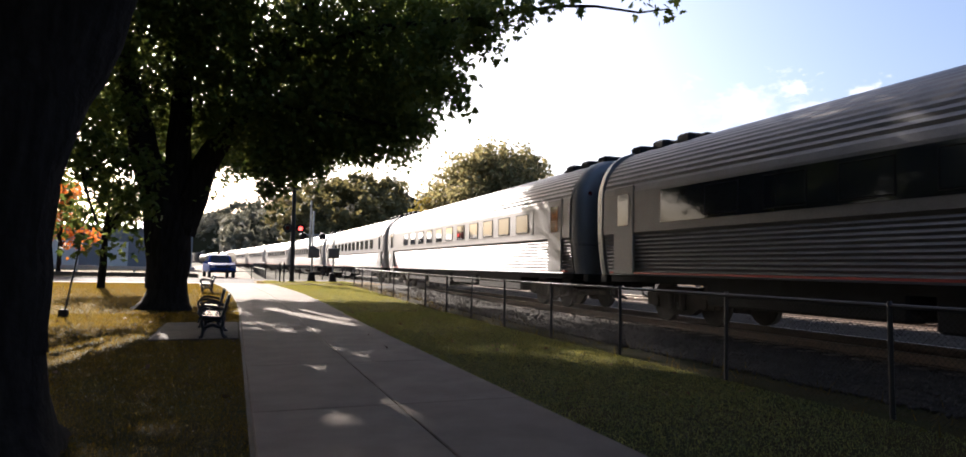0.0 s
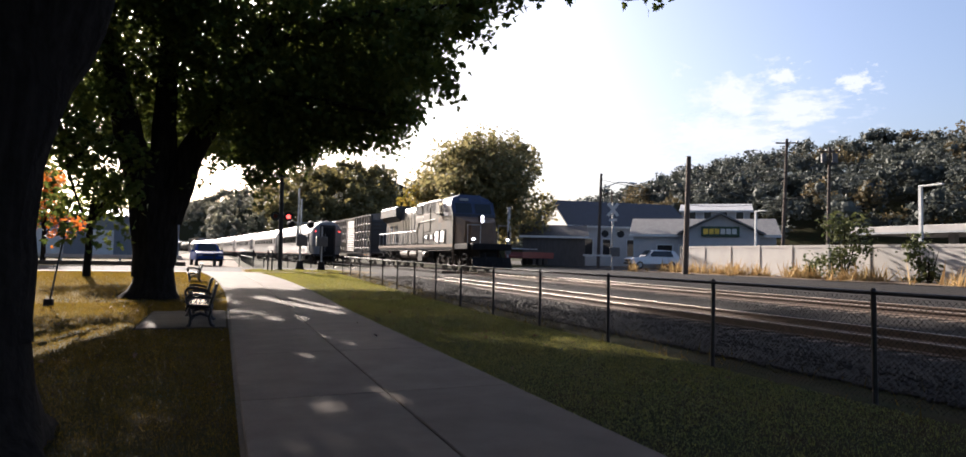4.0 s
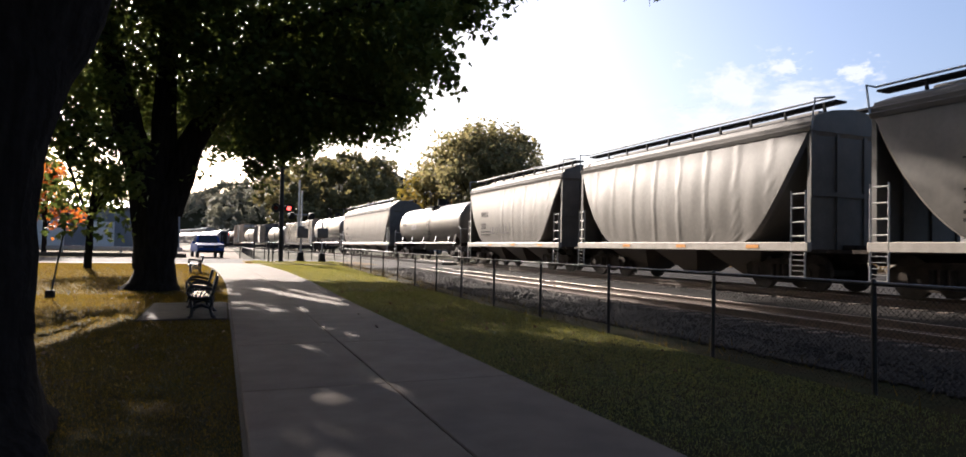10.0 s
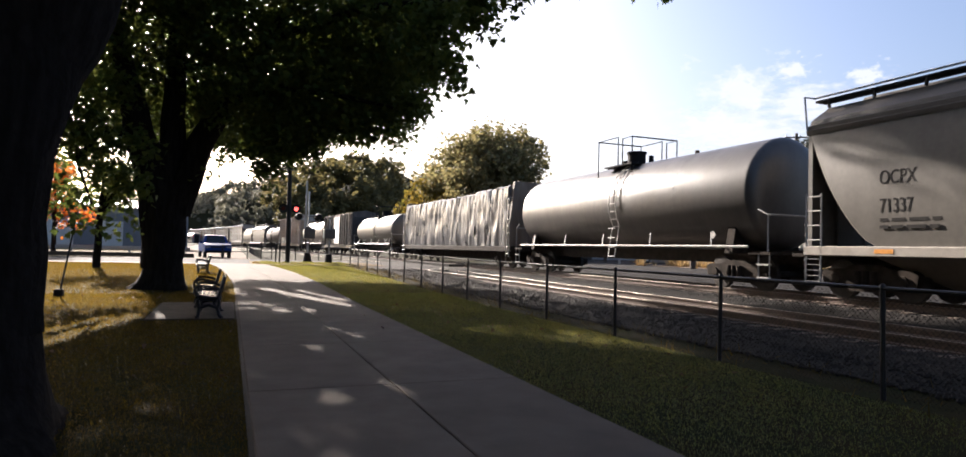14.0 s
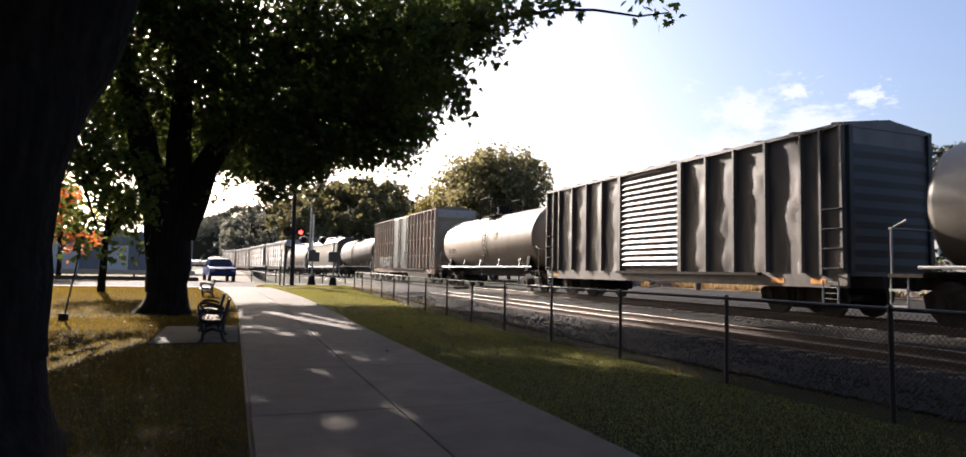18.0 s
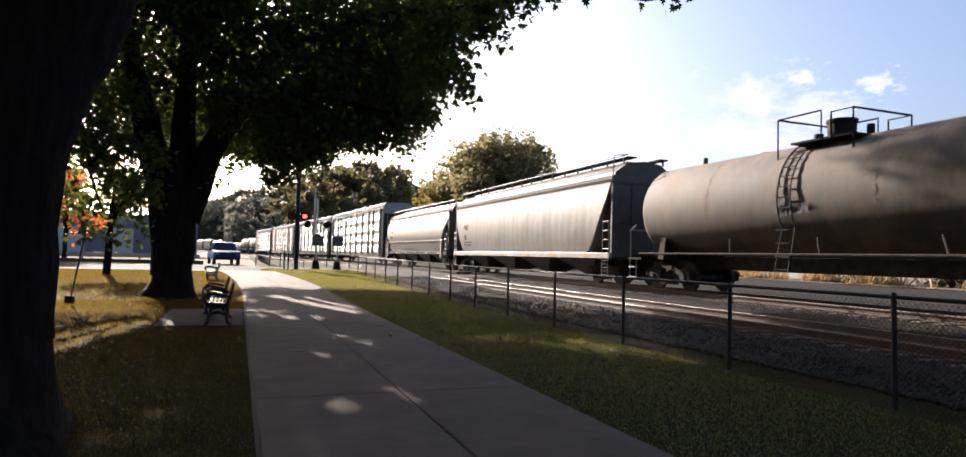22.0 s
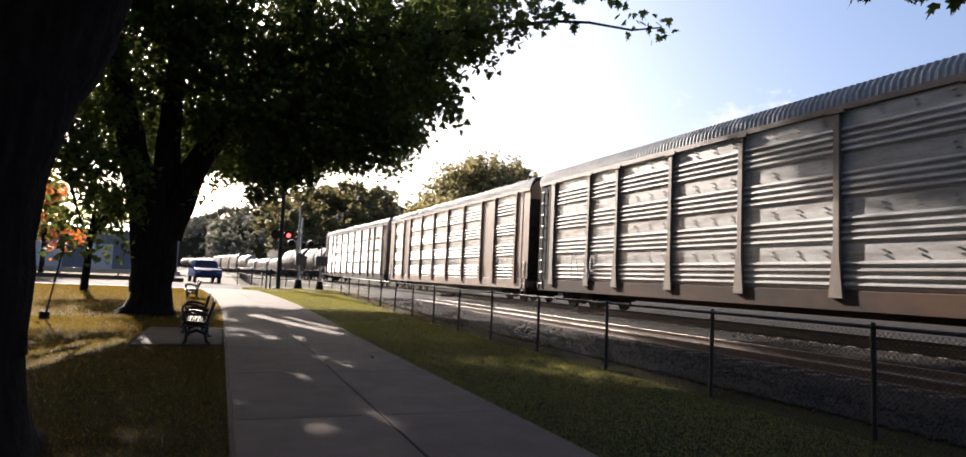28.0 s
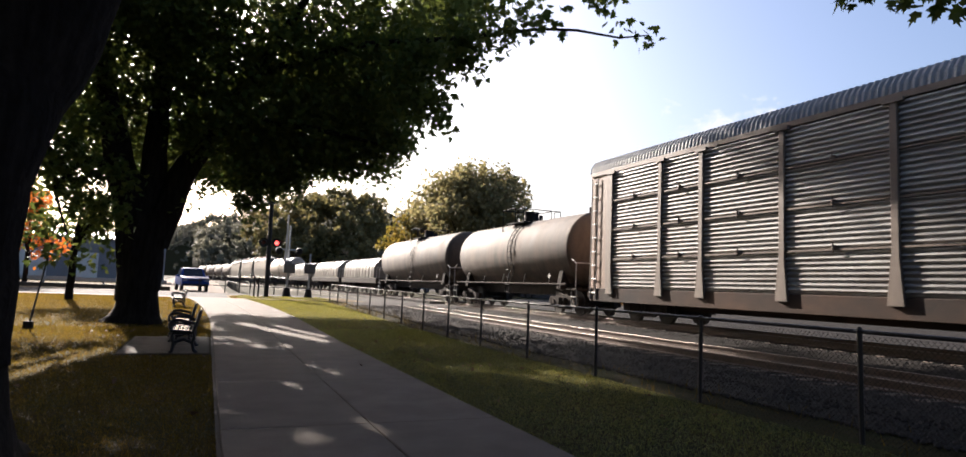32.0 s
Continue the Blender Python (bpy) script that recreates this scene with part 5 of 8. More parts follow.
    for y in (-6.9, 6.9):
        t = G()
        for x in (-1.05, 1.05):
            t.prism([(-2.6, 0.62), (-2.4, 0.85), (2.4, 0.85), (2.6, 0.62), (2.5, 0.45), (1.4, 0.5), (0.9, 0.3), (0.4, 0.5), (-0.4, 0.5), (-0.9, 0.3), (-1.4, 0.5), (-2.5, 0.45)], "x", x - 0.1, x + 0.1)
            for d in (-2.05, 0, 2.05):
                t.box(x - 0.18, d - 0.2, 0.35, x + 0.18, d + 0.2, 0.75, 0.03)
            t.tube((x * 1.2, -1.6, 0.95), (x * 1.2, -0.7, 0.75), 0.09, 8).tube((x * 1.2, 1.6, 0.95), (x * 1.2, 0.7, 0.75), 0.09, 8)
        tr = part("truck", t, GRIME, car, at=pose(0, y, 0))
        for d in (-2.05, 0, 2.05):
            part("wheelset", WHEELSET, None, tr, at=pose(0, d, 0.5) @ Matrix.Diagonal((1, 1.1, 1.1, 1)))
    bars(car, -1.508, -5.6, 2.95, [(0.26, 0.26, 0.26)], 0.34, LOCO_YELLOW)
    return car


# ---- stainless passenger coach; the camera sees its tail end
def coach_profile(k=0.0):
    """Half outline from the sill to the roof's crown, with corrugations pressed in below and above the window band."""
    pts = []
    for i in range(23):
        u = i / 22
        z = 1.02 + 0.98 * u
        pts.append((1.44 + 0.13 * math.sin(u * 1.57) - (0.032 if i % 2 else 0), z))
    pts += [(1.60, 2.02), (1.60, 2.98)]
    for i in range(21):
        u = i / 20
        a = math.radians(6 + 60 * u)
        pts.append((1.60 * math.cos(a) * 0.99 - (0.03 if i % 2 else 0), 2.98 + 1.27 * math.sin(a) * 0.98))
    pts += [(0.35, 4.23), (0, 4.26)]
    return pts


SMOOTH_HALF = [(1.44, 1.02), (1.52, 1.4), (1.58, 1.85), (1.60, 2.02), (1.60, 2.98), (1.56, 3.25), (1.45, 3.55), (1.25, 3.85), (0.95, 4.07), (0.6, 4.19), (0.3, 4.24), (0, 4.26)]
SMOOTH_RING = SMOOTH_HALF + [(-x, z) for x, z in reversed(SMOOTH_HALF[:-1])]
COACH_HALF = coach_profile()
COACH_RING = COACH_HALF + [(-x, z) for x, z in reversed(COACH_HALF[:-1])]


def coach(last):
    car = thing("passenger_coach", "corrugated stainless steel passenger coach with a dark window band", "passenger coach", "coaches of the passenger train")
    hl = 12.55
    part("body", G().prism(COACH_RING, "y", -hl + 0.5, hl - 0.5), STAINLESS, car)
    for x in (-1, 1):
        part("window_band", G().box(x * 1.59, -hl + 3.0, 2.2, x * 1.612, hl - 3.0, 2.92), STAINLESS if not last else GLASS, car, "dark window band" if last else "")
        part("stripe", G().box(x * 1.585, -hl + 0.8, 1.06, x * 1.60 * 0.92, hl - 0.8, 1.10), STRIPE, car)
    k = 0
    y = -hl + 3.4
    while y < hl - 4.2:
        for x in (-1, 1):
            w = part("window", G().box(x * 1.605, y, 2.28, x * 1.624, y + 0.95, 2.84, 0.008), GLASS, car)
            part("window_frame", G().box(x * 1.61, y - 0.02, 2.26, x * 1.63, y + 0.97, 2.28).box(x * 1.61, y - 0.02, 2.84, x * 1.63, y + 0.97, 2.86).box(x * 1.61, y - 0.02, 2.28, x * 1.63, y, 2.84).box(x * 1.61, y + 0.95, 2.28, x * 1.63, y + 0.97, 2.84), DARK, w)
        y += 1.62
    for e in (-1, 1):
        for x in (-1, 1):
            d = part("side_door", G().box(x * 1.56, e * (hl - 1.0), 1.05, x * 1.615, e * (hl - 1.9), 3.15, 0.02), STAINLESS, car)
            part("door_window", G().box(x * 1.615, e * (hl - 1.2), 2.2, x * 1.622, e * (hl - 1.7), 2.95, 0.01), GLASS, d)
        y0 = hl - 0.4
        f = 1.0 if last and e < 0 else 0.5
        bow = [(0.0, 0.995, 1.0), (0.34 * f, 0.985, 0.998), (0.6 * f, 0.96, 0.99), (0.78 * f, 0.91, 0.98), (0.87 * f, 0.8, 0.96), (0.9 * f, 0.62, 0.94)]
        o = 0.9 * f - 0.36
        part("end_wall", G().loft([[(x * k, e * (y0 + d), 1.02 + (z - 1.02) * q) for x, z in SMOOTH_RING] for d, k, q in bow]), COACH_END, car, "rounded pale end panel", smooth=True)
        part("end_ledge", G().loft([[(x * k * 1.015, e * (y0 + d), z) for x in (-1.56, 1.56) for z in ((1.78, 1.86) if x < 0 else (1.86, 1.78))] for d, k, q in bow[1:]]), STAINLESS, car)
        part("vestibule", G().box(-0.80, e * (hl + o + -0.10), 1.0, 0.80, e * (hl + o + 0.12), 3.86, 0.08), BLACK, car, "black gangway frame")
        part("diaphragm", G().box(-0.62, e * (hl + o + 0.05), 1.05, 0.62, e * (hl + o + 0.16), 3.6, 0.04), DARK, car, "dark gangway diaphragm")
        dd = part("end_door", G().box(-0.36, e * (hl + o + 0.14), 1.1, 0.36, e * (hl + o + 0.18), 3.2, 0.015), DARK, car, "dark end door")
        part("door_window", G().box(-0.2, e * (hl + o + 0.18), 2.35, 0.2, e * (hl + o + 0.19), 2.95), GLASS, dd)
        part("door_strip", G().box(-0.34, e * (hl + o + 0.18), 1.3, -0.24, e * (hl + o + 0.20), 3.0, 0.008), STAINLESS, dd)
        for x in (-1.22, 1.22):
            part("marker_light", G().tube((x, e * (hl + o + -0.18), 3.22), (x, e * (hl + o + -0.03), 3.22), 0.06, 12), LENS_RED if (last and e < 0) else LENS_OFF, car)
        part("buffer_plate", G().box(-1.3, e * (hl - 0.2), 0.8, 1.3, e * (hl + o + 0.02), 1.02, 0.03), DARK, car)
        part("anticlimber_hose", G().pipe([(-0.6, e * (hl + o + 0.00), 0.85), (-0.62, e * (hl + o + 0.14), 0.5), (-0.35, e * (hl + o + 0.16), 0.38)], 0.035).pipe([(0.5, e * (hl + o + 0.00), 0.85), (0.52, e * (hl + o + 0.14), 0.48), (0.75, e * (hl + o + 0.16), 0.4)], 0.035), DARK, car)
    for y0, y1, zb in ((-hl + 4.4, -4.0, 0.42), (-3.6, -0.6, 0.5), (-0.2, 3.4, 0.36), (3.8, hl - 4.3, 0.46)):
        part("equipment_box", G().box(-1.38, y0, zb, 1.38, y1, 1.02, 0.04), DARK, car, "dark underfloor equipment box")
    part("underframe", G().box(-1.4, -hl + 0.6, 0.86, 1.4, hl - 0.6, 1.03), DARK, car)
    for e in (-1, 1):
        for q in (0.2, 1.2, 2.2):
            part("roof_vent", G().box(-0.55, e * (hl - q), 4.1, 0.55, e * (hl - q - 0.5), 4.36, 0.05).box(-0.4, e * (hl - q - 0.5), 4.12, 0.4, e * (hl - q - 0.95), 4.29, 0.03), DARK, car, "dark roof ventilator")
    running_gear(car, 2 * hl, 3.0)
    return car


loco = locomotive()
CARS.append((loco, 108.6))
boxcar("dark grey outside-post boxcar with a corrugated sliding door", 122.0, 139.7, BOX_DARK, BOX_BLACK, 4.65, ribs=6, clips=True)
hopper("grey two-bay covered hopper with pale side sill", 139.7, 152.4, HOPPER, letters=("WWUX", "16322"))
hopper("grey two-bay covered hopper with rusty streaks", 152.4, 165.0, HOPPER, letters=("TILX", "33941"))
hopper("pale grey two-bay covered hopper", 165.0, 177.9, HOPPER_B)
hopper("grey covered hopper with graffiti on its side", 177.9, 190.8, HOPPER, letters=("WWUX", "25222"))
tank("black tank car with a grimy underside", 191.2, 207.7, TANK_GREY, 1.31, ("GAMX 6520",), LADDER)
hopper("long pale grey covered hopper with dented sides", 208.3, 228.9, HOPPER_B, 4.65, ("OCPX", "71337"), long=True)
tank("glossy black tank car with a ladder", 228.9, 246.6, TANK_BLACK, 1.55)
wrapped_flat("flat car stacked with lumber in crinkled silvery wrap", 246.6, 269.4)
tank("long grey-tan tank car with a dark underside", 271.9, 288.4, TANK_GREY, 1.34)
boxcar("dark weathered boxcar with brown rust patches", 288.4, 305.5, BOX_BROWN, BOX_BLACK, 4.65, ribs=5)
tank("tan tank car with a top platform", 305.5, 322.3, TANK_TAN, 1.5, ("TILX 265275",))
boxcar("tall rusty and pale boxcar with plug doors", 322.3, 342.8, BOX_RUST, BOX_END, 5.36, doors="plug", ribs=8, grid=True, posts=RUST_POST, band=True)
tank("brown weathered tank car", 342.8, 360.8, TANK_BROWN, 1.5, shift=1.9)
hopper("long pale covered hopper", 360.8, 382.0, HOPPER_B, 4.65, ("MULX", "102"), long=True)
hopper("rounded tan covered hopper with a dark grimy lower side", 382.0, 401.8, HOPPER_C, 4.45, ("CITX", "775084"), long=True, round_side=True, pale=False)
autorack("galvanised autorack with grimy side posts", 401.8, 430.3, SILL_RUST)
autorack("galvanised autorack with grimy rust-brown sill", 430.3, 460.0, SILL_RUST)
autorack("brown-framed autorack with galvanised side panels and graffiti", 460.0, 487.8, RACK_BROWN, plain=(1, 7))
autorack("galvanised autorack with rust-brown sill", 487.8, 516.6, SILL_RUST, grouped=False)
tank("brown weathered tank car", 516.6, 531.6, TANK_BROWN, 1.5)
tank("brown weathered tank car", 531.6, 549.4, TANK_BROWN, 1.55)
for a, b in ((549.4, 563.9), (563.9, 579.5), (579.5, 595.0)):
    coil_car("coil car under pale rounded hoods", a, b)
tank("pale tan tank car in the distance", 595.0, 611.5, TANK_TAN, 1.5)
for a, b in ((611.5, 628.0), (628.0, 645.0), (645.0, 662.0)):
    hopper("pale grey covered hopper", a, b, HOPPER_B)
for a, b in ((662.0, 679.0), (679.0, 696.0), (696.0, 713.0), (713.0, 730.0)):
    tank("dark brown tank car in the distance", a, b, TANK_BROWN, 1.5, rails=False)

# sprayed scribbles
for i, x, y, z, w, h, m in ((5, -1.595, 2.6, 1.9, 2.6, 0.6, TAG_GREY), (6, -1.325, 3.6, 2.3, 1.3, 0.3, TAG_WHITE), (7, -1.595, 5.6, 1.75, 1.6, 0.5, TAG_GREY), (13, -1.645, 7.2, 1.65, 4.6, 0.7, TAG_MOSS), (13, -1.65, 6.9, 1.4, 4.2, 0.5, TAG_GREY), (13, -1.66, 1.9, 1.9, 3.2, 0.8, TAG_MOSS), (14, -1.51, 1.5, 2.3, 1.1, 0.25, TAG_GREY),
                            (16, -1.56, 2.5, 1.5, 3.0, 0.5, BLACK), (18, -1.68, 11.2, 1.6, 1.8, 0.9, TAG_PURPLE), (18, -1.70, 10.6, 1.75, 1.4, 0.6, TAG_WHITE),
                            (19, -1.70, -2.0, 1.75, 1.5, 0.5, TAG_GREY), (19, -1.70, 2.0, 1.7, 1.5, 0.5, TAG_GREY), (20, -1.70, -6.0, 1.8, 1.2, 0.6, TAG_WHITE), (2, -1.59, -1.0, 1.75, 1.2, 0.4, TAG_GREY)):
    graffiti(CARS[i][0], x, y, z, w, h, m, i * 7 + int(y * 3), 0.075 if i == 13 else 0.03)

for car, s in CARS:
    car.scale.z = 1.07 if car.name.startswith("autorack") else 1.085
loco.scale.z = 1.105
COACHES = []
for i in range(7):
    COACHES.append((coach(i == 0), -9.6 + 13.0 + 26.0 * i))
    COACHES[-1][0].scale.z = 1.075

# ---------------------------------------------------------------- plants
rng = np.random.default_rng(7)
LEAF = leaf_mat("maple_leaf", (0.052, 0.080, 0.017), (0.135, 0.150, 0.030), 0.42)
# greyed and flattened in contrast, so that the colour itself holds some haze
LEAF_FAR = leaf_mat("far_leaf_haze", (0.070, 0.078, 0.068), (0.098, 0.104, 0.086), 0.2)
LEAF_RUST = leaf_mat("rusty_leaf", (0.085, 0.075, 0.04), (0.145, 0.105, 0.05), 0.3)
# aerial haze painted into the leaf colour of the distant ridges
LEAF_HAZE = leaf_mat("ridge_leaf_haze", (0.15, 0.15, 0.105), (0.23, 0.215, 0.15), 0.4)
LEAF_BROAD = leaf_mat("broad_tree_leaf", (0.125, 0.122, 0.055), (0.27, 0.22, 0.095), 0.55)
LEAF_GOLD = leaf_mat("turning_leaf", (0.10, 0.10, 0.02), (0.36, 0.25, 0.04), 0.35)
LEAF_ORANGE = leaf_mat("orange_leaf", (0.55, 0.14, 0.02), (0.75, 0.28, 0.04), 0.45)
LEAF_SHRUB = leaf_mat("shrub_leaf", (0.04, 0.052, 0.018), (0.095, 0.10, 0.035), 0.3)
MAPLE = np.array([(0, 0), (0.30, -0.02), (0.52, 0.28), (0.24, 0.36), (0.34, 0.66), (0.12, 0.60), (0, 1.0), (-0.12, 0.60), (-0.34, 0.66), (-0.24, 0.36), (-0.52, 0.28), (-0.30, -0.02)], float)
OVAL = np.array([(0, 0), (0.34, 0.45), (0, 1.0), (-0.34, 0.45)], float)


def sprays(name, centres, sizes, outline, droop=0.5, curl=0.15):
    """A mesh of many single leaves, each with its own tilt and turn."""
    n, k = len(centres), len(outline)
    yaw = rng.uniform(0, 2 * np.pi, n)
    tilt = rng.normal(-droop, 0.6, n)
    roll = rng.normal(0, 0.7, n)
    fwd = np.stack([np.cos(yaw) * np.cos(tilt), np.sin(yaw) * np.cos(tilt), np.sin(tilt)], 1)
    side = np.stack([-np.sin(yaw), np.cos(yaw), np.zeros(n)], 1)
    up = np.cross(fwd, side)
    side = side * np.cos(roll)[:, None] + up * np.sin(roll)[:, None]
    up = np.cross(fwd, side)
    bend = curl * (outline[:, 1] ** 2)
    v = centres[:, None, :] + sizes[:, None, None] * (side[:, None, :] * outline[None, :, 0, None] + fwd[:, None, :] * outline[None, :, 1, None] - up[:, None, :] * bend[None, :, None])
    me = bpy.data.meshes.new(name)
    me.vertices.add(n * k)
    me.vertices.foreach_set("co", v.reshape(-1).astype(np.float32))
    me.loops.add(n * k)
    me.loops.foreach_set("vertex_index", np.arange(n * k, dtype=np.int32))
    me.polygons.add(n)
    me.polygons.foreach_set("loop_start", np.arange(0, n * k, k, dtype=np.int32))
    me.polygons.foreach_set("loop_total", np.full(n, k, dtype=np.int32))
    me.update()
    me.validate()
    return me


def in_balls(balls, per, flat=0.8, hollow=0.25):
    """Places scattered through a set of balls (x, y, z, radius), denser to their skin and in little tufts."""
    out = []
    for x, y, z, r in balls:
        n = max(int(per * r ** 2), 12)
        tufts = max(n // 9, 3)
        d = rng.normal(size=(tufts, 3))
        d /= np.linalg.norm(d, axis=1)[:, None]
        q = d * (r * (hollow + (1 - hollow) * rng.uniform(0, 1, (tufts, 1)) ** 0.5)) * np.array([1, 1, flat])
        p = np.repeat(q, 9, 0)[:n] + rng.normal(0, 0.16 + 0.05 * r, (min(n, tufts * 9), 3))
        out.append(p + np.array([x, y, z]))
    return np.concatenate(out)


def limb(g, pts, n=9, wob=0.06):
    """A tapered limb through points (x, y, z, radius)."""
    fine = []
    for a, b in zip(pts, pts[1:]):
        for k in range(4):
            u = k / 4
            p = [a[i] + (b[i] - a[i]) * u for i in range(4)]
            p[0] += wob * p[3] * noise.noise((p[2] * 1.3, a[0] * 5, 1)) * 3
            p[1] += wob * p[3] * noise.noise((p[2] * 1.3, a[0] * 5, 7)) * 3
            fine.append(p)
    fine.append(list(pts[-1]))
    rings = []
    for i, (x, y, z, r) in enumerate(fine):
        q = Vector(fine[min(i + 1, len(fine) - 1)][:3]) - Vector(fine[max(i - 1, 0)][:3])
        q.normalize()
        a = Vector((1, 0, 0)) if abs(q.x) < 0.8 else Vector((0, 1, 0))
        a = (a - q * a.dot(q)).normalized()
        b = q.cross(a)
        ring = []
        for j in range(n):
            t = 6.28319 * j / n
            rr = r * (1 + 0.14 * noise.noise((math.cos(t) * 2.2, math.sin(t) * 2.2, z * 0.6 + x)))
            ring.append(tuple(Vector((x, y, z)) + (a * math.cos(t) + b * math.sin(t)) * rr))
        rings.append(ring)
    return g.loft(rings)


def flare(g, x, y, r, big, n=14, h=0.9):
    """The spread foot of an old trunk, with root buttresses."""
    rings = []
    for z, u in ((-0.1, 1.0), (0.05, 0.85), (0.2, 0.5), (0.45, 0.22), (h, 0.0)):
        ring = []
        for j in range(n):
            t = 6.28319 * j / n
            w = r + (big - r) * u * (0.7 + 0.5 * math.sin(t * 3 + x) * u)
            ring.append((x + w * math.cos(t), y + w * math.sin(t), rise(x, y) + z))
        rings.append(ring)
    return g.loft(rings)


# the old maple by the benches
maple = thing("tree", "old maple with a dark furrowed trunk and a broad green crown", "tree")
g = flare(G(), -1.84, 21.6, 0.52, 0.98)
limb(g, [(-1.9, 21.6, 0.7, 0.56), (-1.9, 21.6, 1.7, 0.60), (-1.95, 21.6, 3.0, 0.66), (-2.5, 21.5, 4.3, 0.44), (-3.0, 21.3, 6.2, 0.30), (-3.3, 20.7, 8.2, 0.16), (-3.5, 20.7, 11.4, 0.08)], 14)
trunk = part("trunk", g, BARK, maple, smooth=True)
for pts in ([(-1.8, 21.6, 2.4, 0.5), (-1.75, 21.6, 4.2, 0.40), (-1.7, 21.6, 5.6, 0.34), (-1.7, 21.6, 7.8, 0.26), (-1.7, 21.4, 12.2, 0.08)],
            [(-1.65, 21.6, 2.4, 0.5), (-0.95, 21.5, 4.5, 0.40), (-0.2, 21.0, 5.9, 0.27), (0.9, 20.0, 7.6, 0.17), (2.2, 18.9, 10.0, 0.1)],
            [(-0.3, 21.1, 5.8, 0.16), (1.1, 20.0, 6.2, 0.12), (2.6, 18.8, 5.9, 0.08), (4.1, 17.5, 5.4, 0.04)],
            [(0.9, 20.0, 7.6, 0.14), (3.4, 17.7, 8.2, 0.1), (5.1, 14.1, 7.45, 0.06), (6.0, 11.5, 6.92, 0.035), (6.4, 10.7, 6.68, 0.028), (7.0, 10.1, 6.43, 0.02), (7.4, 9.7, 6.42, 0.012)],
            [(-2.7, 21.5, 4.6, 0.16), (-3.4, 20.6, 4.6, 0.1), (-3.8, 19.4, 3.6, 0.05), (-3.3, 18.8, 2.4, 0.02)]):
    part("limb", limb(G(), pts), BARK, maple, smooth=True)
low = [(1.0, 20.0, 3.9, 0.4), (0.95, 20.0, 4.6, 0.75), (1.5, 19.9, 4.8, 0.9), (2.2, 19.8, 4.35, 0.4), (2.0, 19.9, 5.2, 1.0), (3.0, 19.3, 5.4, 1.0), (3.8, 18.6, 5.3, 0.85), (4.4, 18.0, 5.4, 0.6), (4.7, 17.4, 5.5, 0.4), (1.7, 19.9, 4.6, 0.5), (3.5, 18.7, 4.9, 0.5)]
mid = [(0.3, 20.5, 6.0, 1.5), (1.7, 19.9, 6.4, 1.5), (3.0, 19.3, 6.8, 1.5), (4.1, 18.1, 6.7, 1.1), (4.4, 16.4, 6.4, 0.7), (4.6, 14.8, 5.75, 0.4), (4.65, 13.7, 5.2, 0.28), (4.7, 14.3, 6.0, 0.4), (4.4, 15.4, 6.7, 0.8)]
high = [(-0.1, 20.5, 8.0, 1.7), (1.4, 19.9, 8.4, 1.7), (2.9, 18.8, 8.4, 1.6), (4.1, 17.0, 8.0, 1.2), (4.8, 15.3, 7.4, 0.8), (5.1, 13.6, 6.8, 0.5), (4.9, 13.1, 7.2, 0.6), (5.3, 12.1, 7.0, 0.38), (5.7, 11.5, 7.05, 0.32), (6.0, 11.1, 6.9, 0.2), (7.1, 10.1, 6.62, 0.14), (7.4, 9.7, 6.44, 0.1)]
left = [(-3.2, 20.5, 8.6, 1.1), (-1.8, 20.3, 9.2, 1.2), (-0.6, 20.3, 9.4, 1.2), (-4.4, 20.0, 8.4, 1.1), (-2.6, 22.0, 9.4, 1.2), (-3.6, 19.6, 9.6, 1.1), (-1.2, 21.8, 8.6, 1.1), (-2.6, 19.6, 3.0, 0.55), (-2.75, 19.5, 2.3, 0.4), (-2.5, 20.0, 4.0, 0.6), (-0.75, 20.6, 3.5, 0.12), (0.5, 20.2, 4.5, 0.35), (1.0, 20.1, 3.3, 0.2), (0.85, 20.2, 3.65, 0.3), (1.4, 20.0, 4.0, 0.35), (-1.0, 21.4, 7.1, 1.1), (-0.9, 21.6, 5.9, 0.6), (-2.3, 21.4, 7.0, 0.6), (-2.5, 21.8, 5.5, 0.3), (-3.3, 20.6, 5.8, 0.8), (-3.5, 19.9, 4.0, 0.8), (-3.7, 19.1, 2.9, 0.6), (-3.0, 20.6, 3.5, 0.45), (-3.9, 19.1, 4.5, 0.8), (-3.3, 20.5, 7.3, 0.9), (-2.0, 20.7, 8.6, 1.0), (-3.3, 18.7, 2.0, 0.45), (-2.6, 18.8, 1.9, 0.25), (-4.4, 18.6, 5.2, 0.9), (-4.3, 18.8, 6.6, 0.9), (-2.9, 22.6, 6.4, 1.0), (-2.2, 22.8, 7.6, 1.1), (-1.2, 22.8, 6.2, 0.9), (-4.6, 19.4, 3.4, 0.7)]
over = [(0, 20.5, 10.5, 2.4), (2.6, 19, 10.6, 2.4), (5, 17, 10.3, 2.0), (6, 14, 9.6, 1.6), (-3.5, 21, 10.5, 2.2), (4.5, 20, 9.5, 1.8), (6.5, 18.5, 9.9, 1.4), (7.0, 19.8, 10.1, 1.0), (7.9, 11.9, 8.3, 0.5)]
